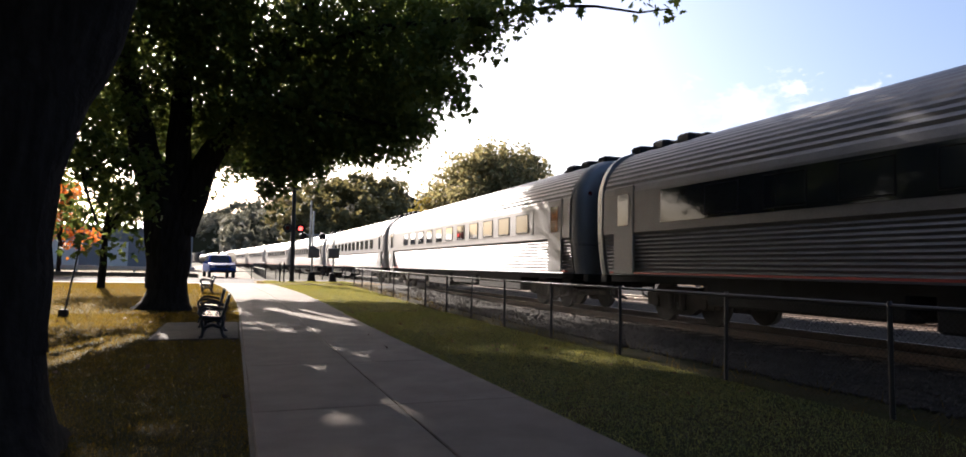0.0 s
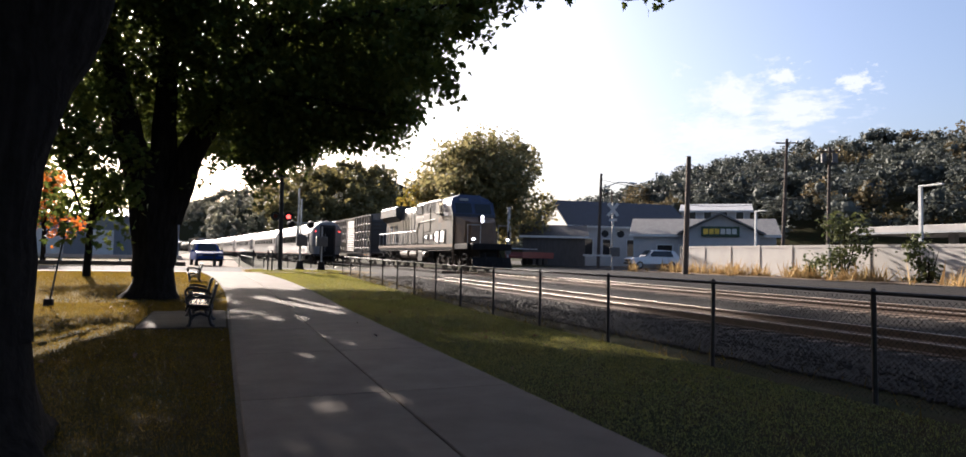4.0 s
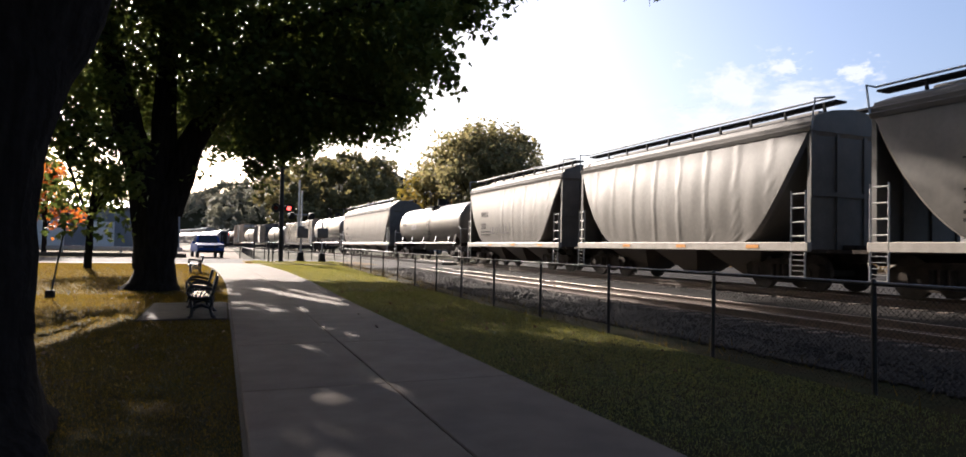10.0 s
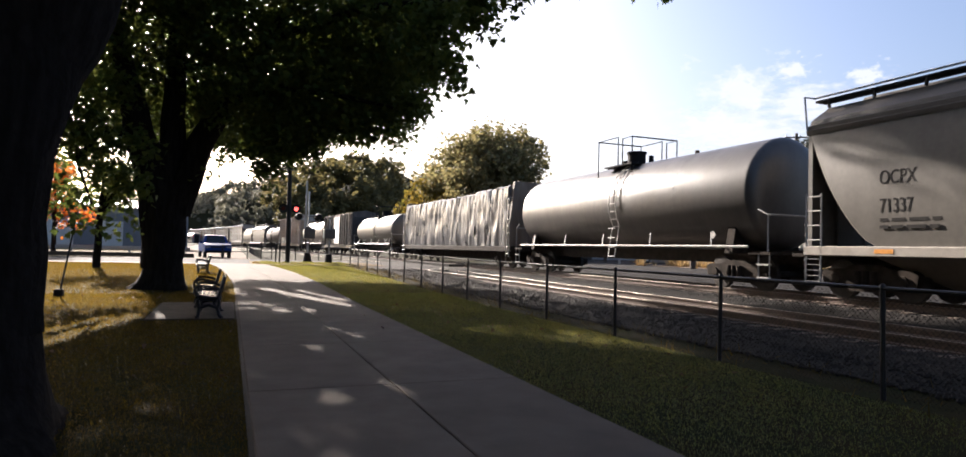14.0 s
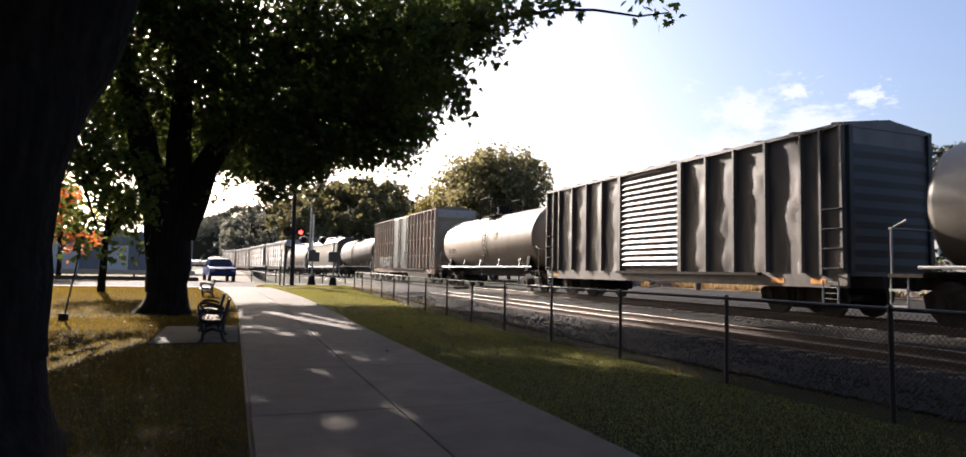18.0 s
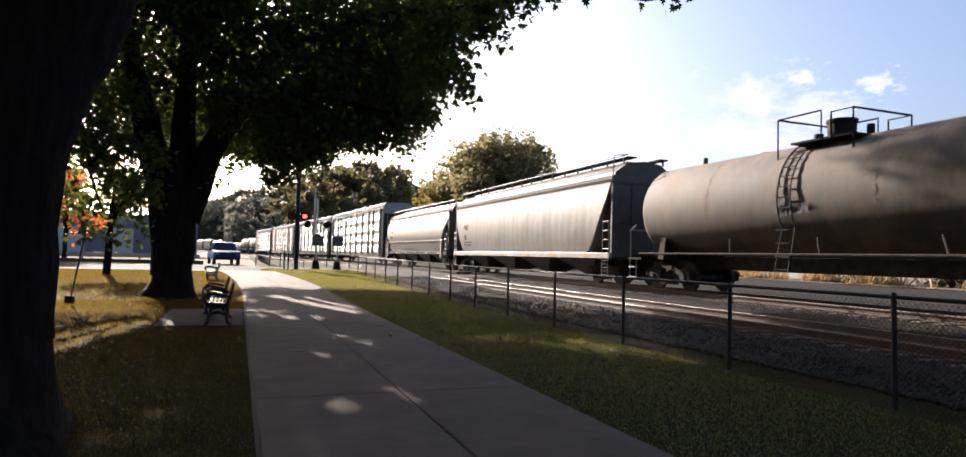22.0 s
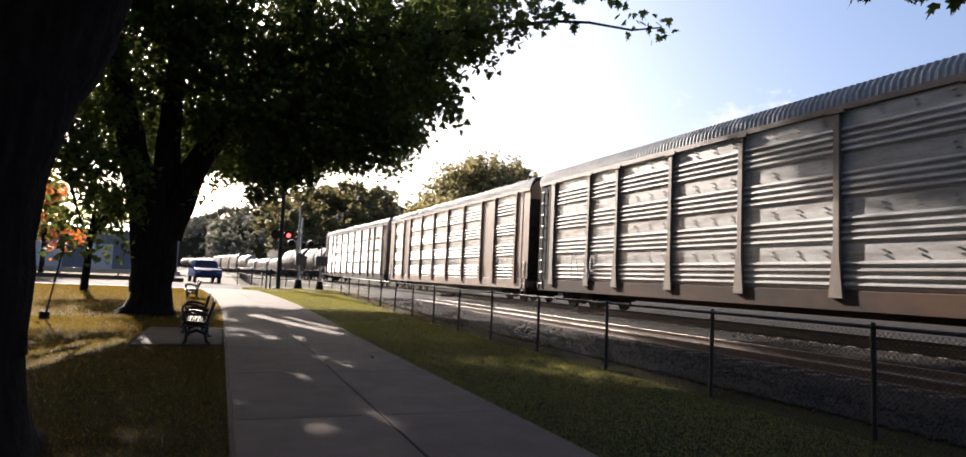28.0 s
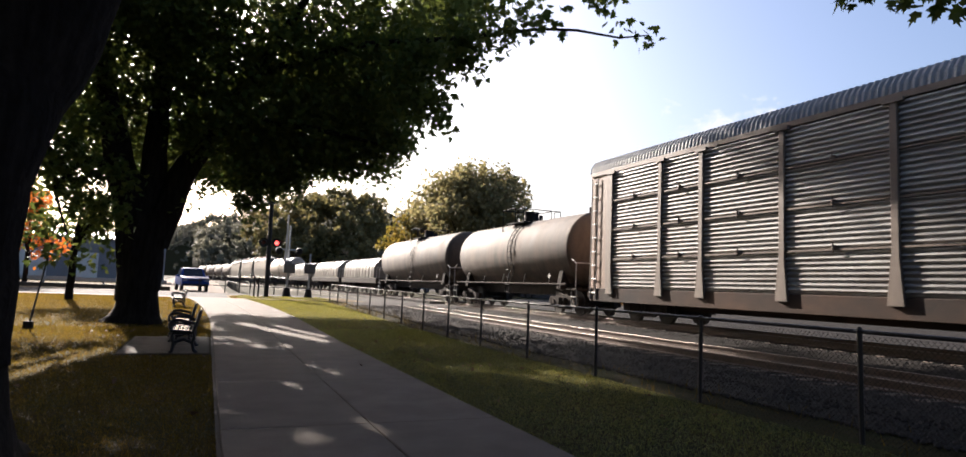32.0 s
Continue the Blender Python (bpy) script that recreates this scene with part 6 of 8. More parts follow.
right = [(6.0, 21.7, 9.3, 1.4), (6.2, 24, 8.3, 1.3), (6.1, 23.8, 10.1, 1.5), (6.2, 25, 6.9, 1.1), (6.3, 25.2, 8.8, 1.4), (6.3, 25.3, 10.6, 1.5), (6.4, 26.4, 6.3, 0.9), (6.4, 26.6, 8.0, 1.3), (6.2, 27.4, 10.2, 1.6), (4.8, 23.5, 8.2, 1.5), (9.6, 26.8, 13.2, 1.4), (9.0, 33.4, 15.0, 1.4), (9.8, 28.2, 14.2, 1.4), (9.1, 31.5, 14.4, 1.3), (8.0, 25.5, 12.6, 1.6), (7.2, 23.0, 12.4, 1.6), (7.6, 29.5, 12.6, 1.7), (5, 27, 7.6, 1.4), (5.6, 29, 9, 1.5), (6.6, 30.5, 9.6, 1.5), (7.2, 31.8, 10.8, 1.6), (5.8, 31, 8.2, 1.3), (4.6, 30, 7.0, 1.2)]
# high boughs added on the sunny side to shade tracks abreast of the camera, path and lawn
shading = [(9.75 - 0.15 * (k % 3), y + 19.6, z + 8.5, 0.8) for k, (y, z) in enumerate(((11.3, 6.4), (10.2, 6.1), (9.3, 5.7), (9.8, 7.0), (8.3, 5.6), (8.6, 6.6), (7.4, 5.2), (12.2, 7.2), (7.0, 6.4), (6.2, 5.6)))]
shading += [(5.3 - 0.5 * ((i + j) % 2), 28.2 + 1.25 * i, 9.9 + 1.15 * j, 0.78) for i in range(6) for j in range(3)]
shading += [(gx - 5.2 + 0.3 * (k % 2), gy + 25.4, 11.0 + 0.4 * (k % 3), 0.85) for k, (gx, gy) in enumerate((a, b) for a in (8.0, 9.6, 11.2, 12.6) for b in (4.0, 6.4, 8.8, 11.0))]
shading += [(gx - 3.5 + 0.25 * (k % 3), gy + 17.3, 7.5 + 0.4 * (k % 2), 0.9) for k, (gx, gy) in enumerate((a, b) for a in (0.8, 2.2, 3.6, 5.0, 6.2) for b in (12.5, 15.0, 17.5, 20.0, 22.0, 23.8))]
# more added leaf clumps, set along the sun's rays to shade the left lawn
lawn = [(gx - 3.3 + 0.3 * (k % 3), gy + 16.2, 7.0 + 0.5 * (k % 2), 0.75) for k, (gx, gy) in enumerate((a, b) for a in (-4.6, -3.2, -1.8, -0.5) for b in (4.0, 6.0, 8.0, 10.0, 12.0))]
behind = [(-1, 22.5, 12.5, 2.4), (2, 21.5, 12.5, 2.4), (-5.5, 22.5, 9, 1.6), (1.5, 23.5, 8.5, 2.0), (4, 22, 8, 1.8), (3, 24.5, 7.6, 1.7), (4.6, 26, 9, 1.9), (5.0, 28, 9.6, 1.9), (2, 27, 9, 2.0), (-1, 25, 9, 2.0), (0.5, 24, 6.5, 1.6), (0.2, 27, 5.6, 1.2), (2.2, 28, 6.8, 1.3), (-2.6, 26.5, 6.0, 1.2), (-4.5, 25.5, 7.2, 1.5), (3.8, 29, 8.2, 1.5), (-3, 28.5, 8.5, 1.7), (0, 30, 8.6, 1.6)]
tail = [(-4.2 + 1.15 * i, 34.6 + 1.3 * math.sin(i * 2.1), 6.9 + 0.25 * i * (i < 5) + 0.5 * math.cos(i * 1.7), 1.05) for i in range(8)]
tail += [(-5.0 + 1.2 * i + 0.4 * (j % 2), 36.2 + 1.6 * j + 0.5 * math.sin(i * 1.9), 7.3 + 0.75 * j + 0.4 * math.cos(i * 2.3), 1.1) for i in range(8) for j in range(2)]
tail += [(-4.4 + 1.1 * i, 29.6 + 1.5 * (i % 2), 6.5 + 0.35 * (i % 3) + 0.06 * i, 0.95) for i in range(8)] + [(-5.4 + 1.6 * i, 40.5 + 0.8 * (i % 2), 8.1, 0.9) for i in range(5)]
fringe = [(-7.0 + 0.75 * i, 25.4 + 0.5 * (j % 2), 4.3 + 0.85 * j + 0.25 * (i % 2), 0.62) for i in range(5) for j in range(4)]
deep = [(-5.0 + 0.9 * i + 0.3 * (j % 2), 23.0 + 1.9 * ((i * 3 + j) % 4) / 3, 5.5 + 1.1 * j, 0.8) for i in range(6) for j in range(6)]
p = np.concatenate([in_balls(low, 780), in_balls(mid, 780), in_balls(high, 700), in_balls(left, 640), in_balls(deep, 160), in_balls(fringe, 240), in_balls(over, 380), in_balls(right, 400), in_balls(shading, 640), in_balls(lawn, 420), in_balls([b for b in behind if b[0] > -2.5], 260), in_balls([b for b in behind if b[0] < -2.5], 80), in_balls(tail, 400)])
# gaps in the foliage through which the sun falls on lawn and path
reach = p[:, 2] / math.tan(radians(SUN_EL))
fx, fy = p[:, 0] + math.sin(radians(SUN_AZ)) * reach, p[:, 1] - math.cos(radians(SUN_AZ)) * reach
gap = np.array([noise.noise((float(a) * 1.0, float(b) * 0.5, 3.0)) for a, b in zip(fx, fy)])
edge = np.interp(fx, [-7, -3.6, -2.2, 0.0, 2.7, 3.3, 7.4], [14, 16.2, 20.6, 26.3, 23.4, 25.0, 23.2])
shut = np.interp(fy - edge, [-8.5, -2.5, -0.2, 0.3], [1.0, 0.5, 0.42, -0.25])
shut = np.where(fx < -0.4, np.interp(fy - edge, [-6.5, -2.0, 0.0, 1.0], [1.0, 0.42, 0.2, -0.25]), shut)
shut = np.where((fx > 7.4) | (fy < 4), 1.0, shut)
for a, b, ra, rb in ((1.0, 6.05, 0.12, 0.3), (1.64, 6.6, 0.16, 0.36), (1.74, 6.2, 0.1, 0.16), (2.52, 5.5, 0.06, 0.26), (2.66, 5.1, 0.06, 0.2), (1.72, 4.7, 0.05, 0.2), (3.73, 5.0, 0.05, 0.2), (0.2, 20.2, 0.2, 1.3), (0.5, 19.0, 0.12, 0.7), (1.2, 14.7, 0.14, 0.5), (1.74, 14.6, 0.13, 0.6), (-1.1, 14.0, 0.22, 0.5), (-0.66, 10.8, 0.16, 0.4)):
    gap = np.where(((fx - a) / ra) ** 2 + ((fy - b) / rb) ** 2 < 1, 1.0, gap)
# long streaks of sun between the boughs: from, to, half width
for ax, ay, bx, by, w in ((1.2, 20.8, 2.75, 15.8, 0.26), (2.1, 20.3, 2.9, 17.2, 0.16), (-1.75, 14.4, -2.4, 11.0, 0.22), (-2.2, 14.2, -2.75, 12.0, 0.16)):
    u = np.clip(((fx - ax) * (bx - ax) + (fy - ay) * (by - ay)) / ((bx - ax) ** 2 + (by - ay) ** 2), 0, 1)
    d = np.hypot(fx - ax - u * (bx - ax), (fy - ay - u * (by - ay)) * 0.5)
    gap = np.where(d < w * (1 + 0.6 * gap), 1.0, gap)
p = p[gap < shut]
part("crown", sprays("crown", p, rng.uniform(0.12, 0.23, len(p)), MAPLE), None, maple, "green leaves, a few yellowing").data.materials.append(LEAF)

# the nearer maple, whose trunk stands beside the camera and whose boughs hang over it
near_maple = thing("tree", "huge old maple trunk with deeply furrowed dark bark", "tree")
g = flare(G(), -1.87, 5.7, 0.56, 1.05, h=1.0)
limb(g, [(-1.87, 5.7, 0.8, 0.60), (-1.9, 5.7, 1.6, 0.55), (-1.85, 5.75, 2.2, 0.56), (-1.55, 5.9, 3.2, 0.50), (-1.0, 6.1, 4.4, 0.36), (-0.1, 6.2, 6.0, 0.24), (1.2, 5.6, 7.6, 0.13)], 16)
part("trunk", g, BARK, near_maple, smooth=True)
for pts in ([(-1.85, 5.75, 2.0, 0.5), (-2.3, 5.7, 3.4, 0.42), (-2.9, 5.8, 5.2, 0.32), (-3.4, 6.0, 8.5, 0.16)],
            [(-1.75, 5.8, 2.3, 0.42), (-1.5, 6.4, 3.9, 0.36), (-1.3, 7.0, 6.0, 0.2), (-1.2, 7.6, 9.0, 0.1)],
            [(-0.3, 6.2, 5.7, 0.16), (1.6, 5.2, 6.0, 0.1), (3.2, 3.6, 4.9, 0.05), (3.8, 2.7, 3.75, 0.02)]):
    part("limb", limb(G(), pts), BARK, near_maple, smooth=True)
# many of these clumps are out of view, added to block sky light
near_balls = [(-4, 12, 9.2, 2.4), (-2, 14.5, 10.4, 2.3), (-6.5, 17, 10.4, 2.4), (-0.5, 11.5, 9.8, 2.0), (-8, 12, 9, 2.5), (-5, 9, 9.5, 2.4), (-6.5, 10, 6.5, 2.2), (-9, 9, 6, 2.5), (-9, 4, 6.5, 2.5), (-7, 14, 7.5, 2.0), (-11, 15, 6, 2.5), (-2.6, 6.2, 5.4, 1.3), (-1.6, 6.8, 5.6, 1.1), (-1.3, 6.4, 7.5, 2.2), (-3.5, 5.5, 7.5, 2.4), (0.8, 5.6, 8.2, 1.8), (-2, 3, 8.5, 2.4), (1.5, 2.5, 8.8, 2.2), (-4.5, 8, 7.5, 2.2), (-2.3, 8.5, 8.5, 1.8), (-5, 3, 7, 2.2), (0, -1, 8, 2.6), (2, 6, 9.4, 2.2), (-4, -1, 8, 2.6), (-7, 6, 7, 2.4), (0, 9, 9.6, 2.0), (-3, -5, 7.5, 2.8), (-8, 0, 7, 2.8), (0.5, 4, 10, 2.4)]
twigs = np.array([(3.95, 2.40, 3.36), (3.90, 2.28, 3.40), (3.82, 2.9, 3.70), (3.86, 2.82, 3.62), (3.75, 2.5, 3.68), (3.98, 2.55, 3.46), (3.98, 2.32, 3.32), (3.80, 2.70, 3.62)])
q = np.repeat(twigs, 18, 0)
q = q + rng.normal(0, 0.075, q.shape)
p = np.concatenate([in_balls([b for b in near_balls if b[0] < -1], 450), in_balls([b for b in near_balls if b[0] >= -1], 400)])
sizes = np.concatenate([rng.uniform(0.07, 0.11, len(q)), rng.uniform(0.2, 0.34, len(p))])
part("crown", sprays("crown", np.concatenate([q, p]), sizes, MAPLE), None, near_maple, "dense green leaves").data.materials.append(LEAF)


def tree(label, x, y, h, w, leaf, n=900, size=0.5, base=0.28, r=0.3, lean=0.0):
    """A round-headed tree: trunk, limbs and an uneven crown of clumps."""
    t = thing("tree", label, "tree")
    z0 = rise(x, y)
    g = limb(G(), [(x, y, z0 - 0.1, r * 1.25), (x + lean * 0.3, y, z0 + h * base, r), (x + lean, y, z0 + h * 0.75, r * 0.35)], 8)
    part("trunk", g, BARK, t, smooth=True)
    balls = []
    for k in range(9 if w < 12 else 20):
        a, q = rng.uniform(0, 6.28), rng.uniform(0.25, 0.9)
        zz = z0 + h * rng.uniform(base + 0.12, 0.84)
        f = 1 - 0.55 * abs((zz - z0) / h - 0.6) / 0.4
        b = (x + lean + math.cos(a) * w / 2 * q * f, y + math.sin(a) * w / 2 * q * f, zz, w * rng.uniform(0.16, 0.27))
        balls.append(b)
        if k < 5:
            part("limb", limb(G(), [(x + lean * 0.4, y, z0 + h * base * 1.1, r * 0.5), ((x + b[0]) / 2, (y + b[1]) / 2, (z0 + h * base + b[2]) / 2, r * 0.3), (b[0], b[1], b[2], r * 0.1)], 6), BARK, t, smooth=True)
    balls.append((x + lean, y, z0 + h * 0.85, w * 0.2))
    p = in_balls(balls, n / (w * w * 0.045 * 10), 0.8, 0.4)
    part("crown", sprays("crown", p, rng.uniform(size * 0.6, size * 1.3, len(p)), OVAL, 0.3), None, t).data.materials.append(leaf)
    return t


rng = np.random.default_rng(21)
tree("broad tree beyond the tracks, green turning to gold", 28.4, 69.4, 15.4, 18.0, LEAF_BROAD, 12000, 0.5, 0.16, 0.42)
tree("young tree with yellowing leaves beyond the tracks", 22.6, 74.0, 10.0, 8.5, LEAF_GOLD, 3600, 0.45, 0.2, 0.25)
tree("small tree with golden leaves beside a larger one", 31.5, 72.5, 13.5, 7.0, LEAF_GOLD, 1500, 0.45, 0.4, 0.2)
tree("young street tree with a thin leaning trunk and dark crown", -5.5, 33.0, 5.4, 3.0, LEAF, 1900, 0.22, 0.4, 0.14, 0.15)
tree("small maple in bright orange autumn leaf", -12.6, 58.0, 7.6, 5.2, LEAF_ORANGE, 1500, 0.35, 0.25, 0.16)
tree("yellow-green tree behind the cross street", -15.5, 66.0, 10.0, 6.5, LEAF_GOLD, 1200, 0.4, 0.25, 0.2)


# trees out of view, added to darken coach reflections and block sky light
for label, x, y, h, w in (("unseen dark green park maple across the lawn", -13, 13, 16, 11), ("unseen dark green park maple farther across the lawn", -17, 25, 17, 12), ("unseen tall park tree at the lawn's far side", -27, 40, 17, 13),
                          ("unseen leafy park tree added on the open lawn", -12, -2, 15, 11), ("unseen park tree added behind the camera to block sky light", -5, -13, 12, 11), ("unseen park tree added behind the camera near the fence", 4, -15, 12, 9)):
    tree(label, x, y, h, w, LEAF, 4200, 0.5, 0.2, 0.35)


# ---------------------------------------------------------------- wooded hills
def hillside(name, label, b0, b1, near, far, elev, n, seed, leaf=None, per=15):
    """A slope seen under bearings b0 to b1 degrees, from near to far metres, that rises to the sight line elev(bearing), and its woods."""
    q = np.random.default_rng(seed)
    g = G()
    nb, nu = 24, 7
    hz = lambda b, u: rise(near * math.sin(radians(b)), 60) + max((far * math.tan(radians(elev(b))) + 1.5 - 9), 2) * (u ** 0.8)
    v = []
    for i in range(nb + 1):
        b = b0 + (b1 - b0) * i / nb
        for j in range(nu + 1):
            u = j / nu
            d = near + (far - near) * u
            v.append((d * math.sin(radians(b)), d * math.cos(radians(b)), hz(b, u) - 0.5))
    f = [(i * (nu + 1) + j, (i + 1) * (nu + 1) + j, (i + 1) * (nu + 1) + j + 1, i * (nu + 1) + j + 1) for i in range(nb) for j in range(nu)]
    g.add(v, f)
    solid("hill", g, GRASS, label + ", its wooded slope", "hill", kind="structure", smooth=True)
    cs, ss = [], []
    cores = G()
    for k in range(n):
        b, u = q.uniform(b0, b1), q.uniform(0, 1) ** 0.75
        d = near + (far - near) * u
        c = np.array([d * math.sin(radians(b)), d * math.cos(radians(b)), hz(b, u)])
        h, w = q.uniform(8, 12.5), q.uniform(3.0, 5.0)
        balls = [(c[0] + q.normal(0, w * 0.35), c[1] + q.normal(0, w * 0.35), c[2] + h * q.uniform(0.4, 0.85), w * q.uniform(0.4, 0.62)) for _ in range(4)]
        p = in_balls(balls, per, 0.9, 0.35)
        cs.append(p)
        ss.append(q.uniform(0.6, 1.25, len(p)) * (1.0 if per < 20 else 0.72))
        for bx, by, bz, br in balls[:2]:
            cores.ball((bx, by, bz), br * 0.5, 8, 5, (1, 1, 1.05))
    p, s = np.concatenate(cs), np.concatenate(ss)
    me = sprays(name, p, s, OVAL, 0.2)
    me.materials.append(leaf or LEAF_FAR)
    me.materials.append(LEAF_RUST if leaf is None else leaf)
    idx = (np.array([noise.noise((float(a[0]) * 0.06, float(a[1]) * 0.06, float(a[2]) * 0.09)) for a in p]) > 0.44).astype(np.int32)
    me.polygons.foreach_set("material_index", idx)
    ob = tagged(new(name, me), label, "woods", "", "stuff")
    part("crown_core", cores, leaf or LEAF_FAR, ob, "dark inner foliage")["kind"] = "stuff"
    return ob


def ramp_of(*pairs):
    return lambda b: float(np.interp(b, [p[0] for p in pairs], [p[1] for p in pairs]))


LEAF_WARM = leaf_mat("leaf_turning", (0.085, 0.085, 0.035), (0.20, 0.16, 0.06), 0.45)
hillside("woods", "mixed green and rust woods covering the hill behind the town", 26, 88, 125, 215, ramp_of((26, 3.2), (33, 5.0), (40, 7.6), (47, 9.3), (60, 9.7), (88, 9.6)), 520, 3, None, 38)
# the haze of these two ridges lies only in their pale leaf colour
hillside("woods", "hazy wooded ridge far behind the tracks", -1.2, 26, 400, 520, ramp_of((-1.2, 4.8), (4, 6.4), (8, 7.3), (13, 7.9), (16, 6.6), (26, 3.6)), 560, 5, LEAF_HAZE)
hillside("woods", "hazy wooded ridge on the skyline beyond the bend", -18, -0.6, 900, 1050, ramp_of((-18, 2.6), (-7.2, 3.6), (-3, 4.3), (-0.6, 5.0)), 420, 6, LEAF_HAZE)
hillside("woods", "dark green row of tall trees behind the tracks", 3.6, 13.5, 158, 205, ramp_of((3.6, 5.2), (6, 7.0), (9, 7.8), (12, 7.6), (13.5, 6.6)), 140, 9, LEAF_WARM)


# ---------------------------------------------------------------- grass, weeds and fallen leaves
def scatter(n, x0, x1, y0, y1, keep):
    out = []
    while len(out) < n:
        x, y = rng.uniform(x0, x1), y0 + (y1 - y0) * rng.uniform(0, 1) ** 0.62
        if keep(x, y):
            out.append((x, y, rise(x, y) - 0.005))
    return np.array(out)


off_path = lambda x, y: not (0.2 + path_shift(y) < x < 3.14 + path_shift(y)) and not (-1.5 < x < 0.2 and 13.5 < y < 17.3)
p = np.concatenate([scatter(130000, -5, 6.5, 3.0, 15, lambda x, y: off_path(x, y) and rng.uniform() < (15 - y) / 11), scatter(130000, -7, 6.5, 3.0, 20, off_path), scatter(190000, -9, 6.4, 13, 38.4, off_path)])
q = scatter(15000, 1.3, 7.2, 38.3, 45.4, lambda x, y: noise.noise((x * 1.1, y * 0.8, 9)) > -0.25 + 0.08 * (y - 40))
q[:, 2] = np.maximum(q[:, 2], 0.3) + 0.04
p = np.concatenate([p, q])
tuft = np.array([(-0.13, 0), (0.13, 0), (0.0, 1.0)])
# left of the path centre the darker brown blades have tree shade painted in
for q, blade, label in ((p[p[:, 0] < 1.7], BLADE, "short mown grass under the trees, brown litter and tree shade in its colour"), (p[p[:, 0] >= 1.7], BLADE_GREEN, "short mown green grass of the verge beside the fence")):
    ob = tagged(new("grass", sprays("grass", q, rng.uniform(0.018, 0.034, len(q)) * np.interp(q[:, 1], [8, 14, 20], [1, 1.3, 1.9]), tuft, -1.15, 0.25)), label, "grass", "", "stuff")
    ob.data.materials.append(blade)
p = scatter(1800, 6.3, 7.5, 3.0, 37, lambda x, y: noise.noise((x * 2, y * 1.1, 3)) > -0.1)
ob = tagged(new("weeds", sprays("weeds", p, rng.uniform(0.06, 0.2, len(p)), np.array([(-0.05, 0), (0.05, 0), (0.0, 1.0)]), -1.0, 0.4)), "tall unmown weeds along the foot of the fence", "weeds", "", "stuff")
ob.data.materials.append(BLADE)
p = scatter(3600, 27.6, 30.8, 6, 40, lambda x, y: noise.noise((x * 0.9, y * 0.6, 8)) > 0.08 + 0.12 * (x < 29.5))
ob = tagged(new("weeds", sprays("weeds", p, rng.uniform(0.25, 1.0, len(p)) * (0.6 + 0.7 * rng.uniform(0, 1, len(p))), np.array([(-0.05, 0), (0.05, 0), (0.0, 1.0)]), -1.15, 0.35)), "dry straw-coloured weeds before the white fence", "weeds", "", "stuff")
ob.data.materials.append(STRAW)
p = scatter(130, -6, 6, 3.0, 22, lambda x, y: off_path(x, y) or noise.noise((x * 9, y * 9, 2)) > 0.25)
p[:, 2] += 0.05
ob = tagged(new("fallen_leaves", sprays("fallen_leaves", p, rng.uniform(0.05, 0.10, len(p)), MAPLE, 0.0, 0.3)), "dry brown leaves fallen on lawn and path", "leaves", "", "stuff")
ob.data.materials.append(mat("dry_leaf", (0.16, 0.095, 0.05), 0.8))
n = 26000
p = np.stack([7.2 + 11 * rng.uniform(0, 1, n) ** 1.25, -1 + 36 * rng.uniform(0, 1, n) ** 1.3, np.zeros(n)], 1)
stones = G()
for x, y, _ in p:
    off = min(abs(x - NEAR_X), abs(x - FAR_X))
    z = (RAIL_Z if x < 13.1 else FAR_RISE) - 0.19 - max(off - 1.75, 0) * 0.135
    z = max(z, rise(x, y) + 0.02)
    r = float(rng.uniform(0.018, 0.042))
    a, b, c = (float(q) for q in rng.uniform(0.6, 1.3, 3))
    stones.add([(x - r * a, y, z), (x + r * b, y + r * 0.3, z), (x, y - r * c, z), (x + r * 0.2, y + r, z), (x, y, z + r * 0.9), (x + r * 0.3, y - r * 0.2, z - r)], [(0, 2, 4), (2, 1, 4), (1, 3, 4), (3, 0, 4), (2, 0, 5), (1, 2, 5), (3, 1, 5), (0, 3, 5)])
me = bpy.data.meshes.new("ballast_stones")
me.from_pydata(stones.v, [], stones.f)
me.materials.append(STONE)
tagged(new("ballast_stones", me), "loose crushed grey ballast stones between the rails", "ballast", "", "stuff")


def shrub(label, x, y, h, w, leaf):
    t = thing("shrub", label, "shrub")
    z0 = rise(x, y)
    g = G()
    for k in range(5):
        a = 1.26 * k
        limb(g, [(x, y, z0 - 0.05, 0.04), (x + 0.2 * w * math.cos(a), y + 0.2 * w * math.sin(a), z0 + h * 0.5, 0.025), (x + 0.3 * w * math.cos(a), y + 0.3 * w * math.sin(a), z0 + h * 0.8, 0.01)], 5)
    part("stem", g, BARK, t)
    balls = [(x + rng.normal(0, w * 0.2), y + rng.normal(0, w * 0.2), z0 + h * rng.uniform(0.15, 0.9), w * rng.uniform(0.2, 0.34)) for _ in range(7)]
    p = in_balls(balls, 520, 1.1, 0.3)
    part("foliage", sprays("foliage", p, rng.uniform(0.12, 0.3, len(p)), OVAL, 0.2), None, t).data.materials.append(leaf)
    return t


shrub("leafy green shrub against the white fence", 29.8, 23.6, 3.4, 2.1, LEAF_SHRUB)
shrub("young green shrub against the white fence", 29.9, 19.45, 1.9, 1.3, LEAF_SHRUB)
shrub("small weedy shrub against the white fence", 30.0, 25.8, 1.3, 1.1, LEAF_SHRUB)

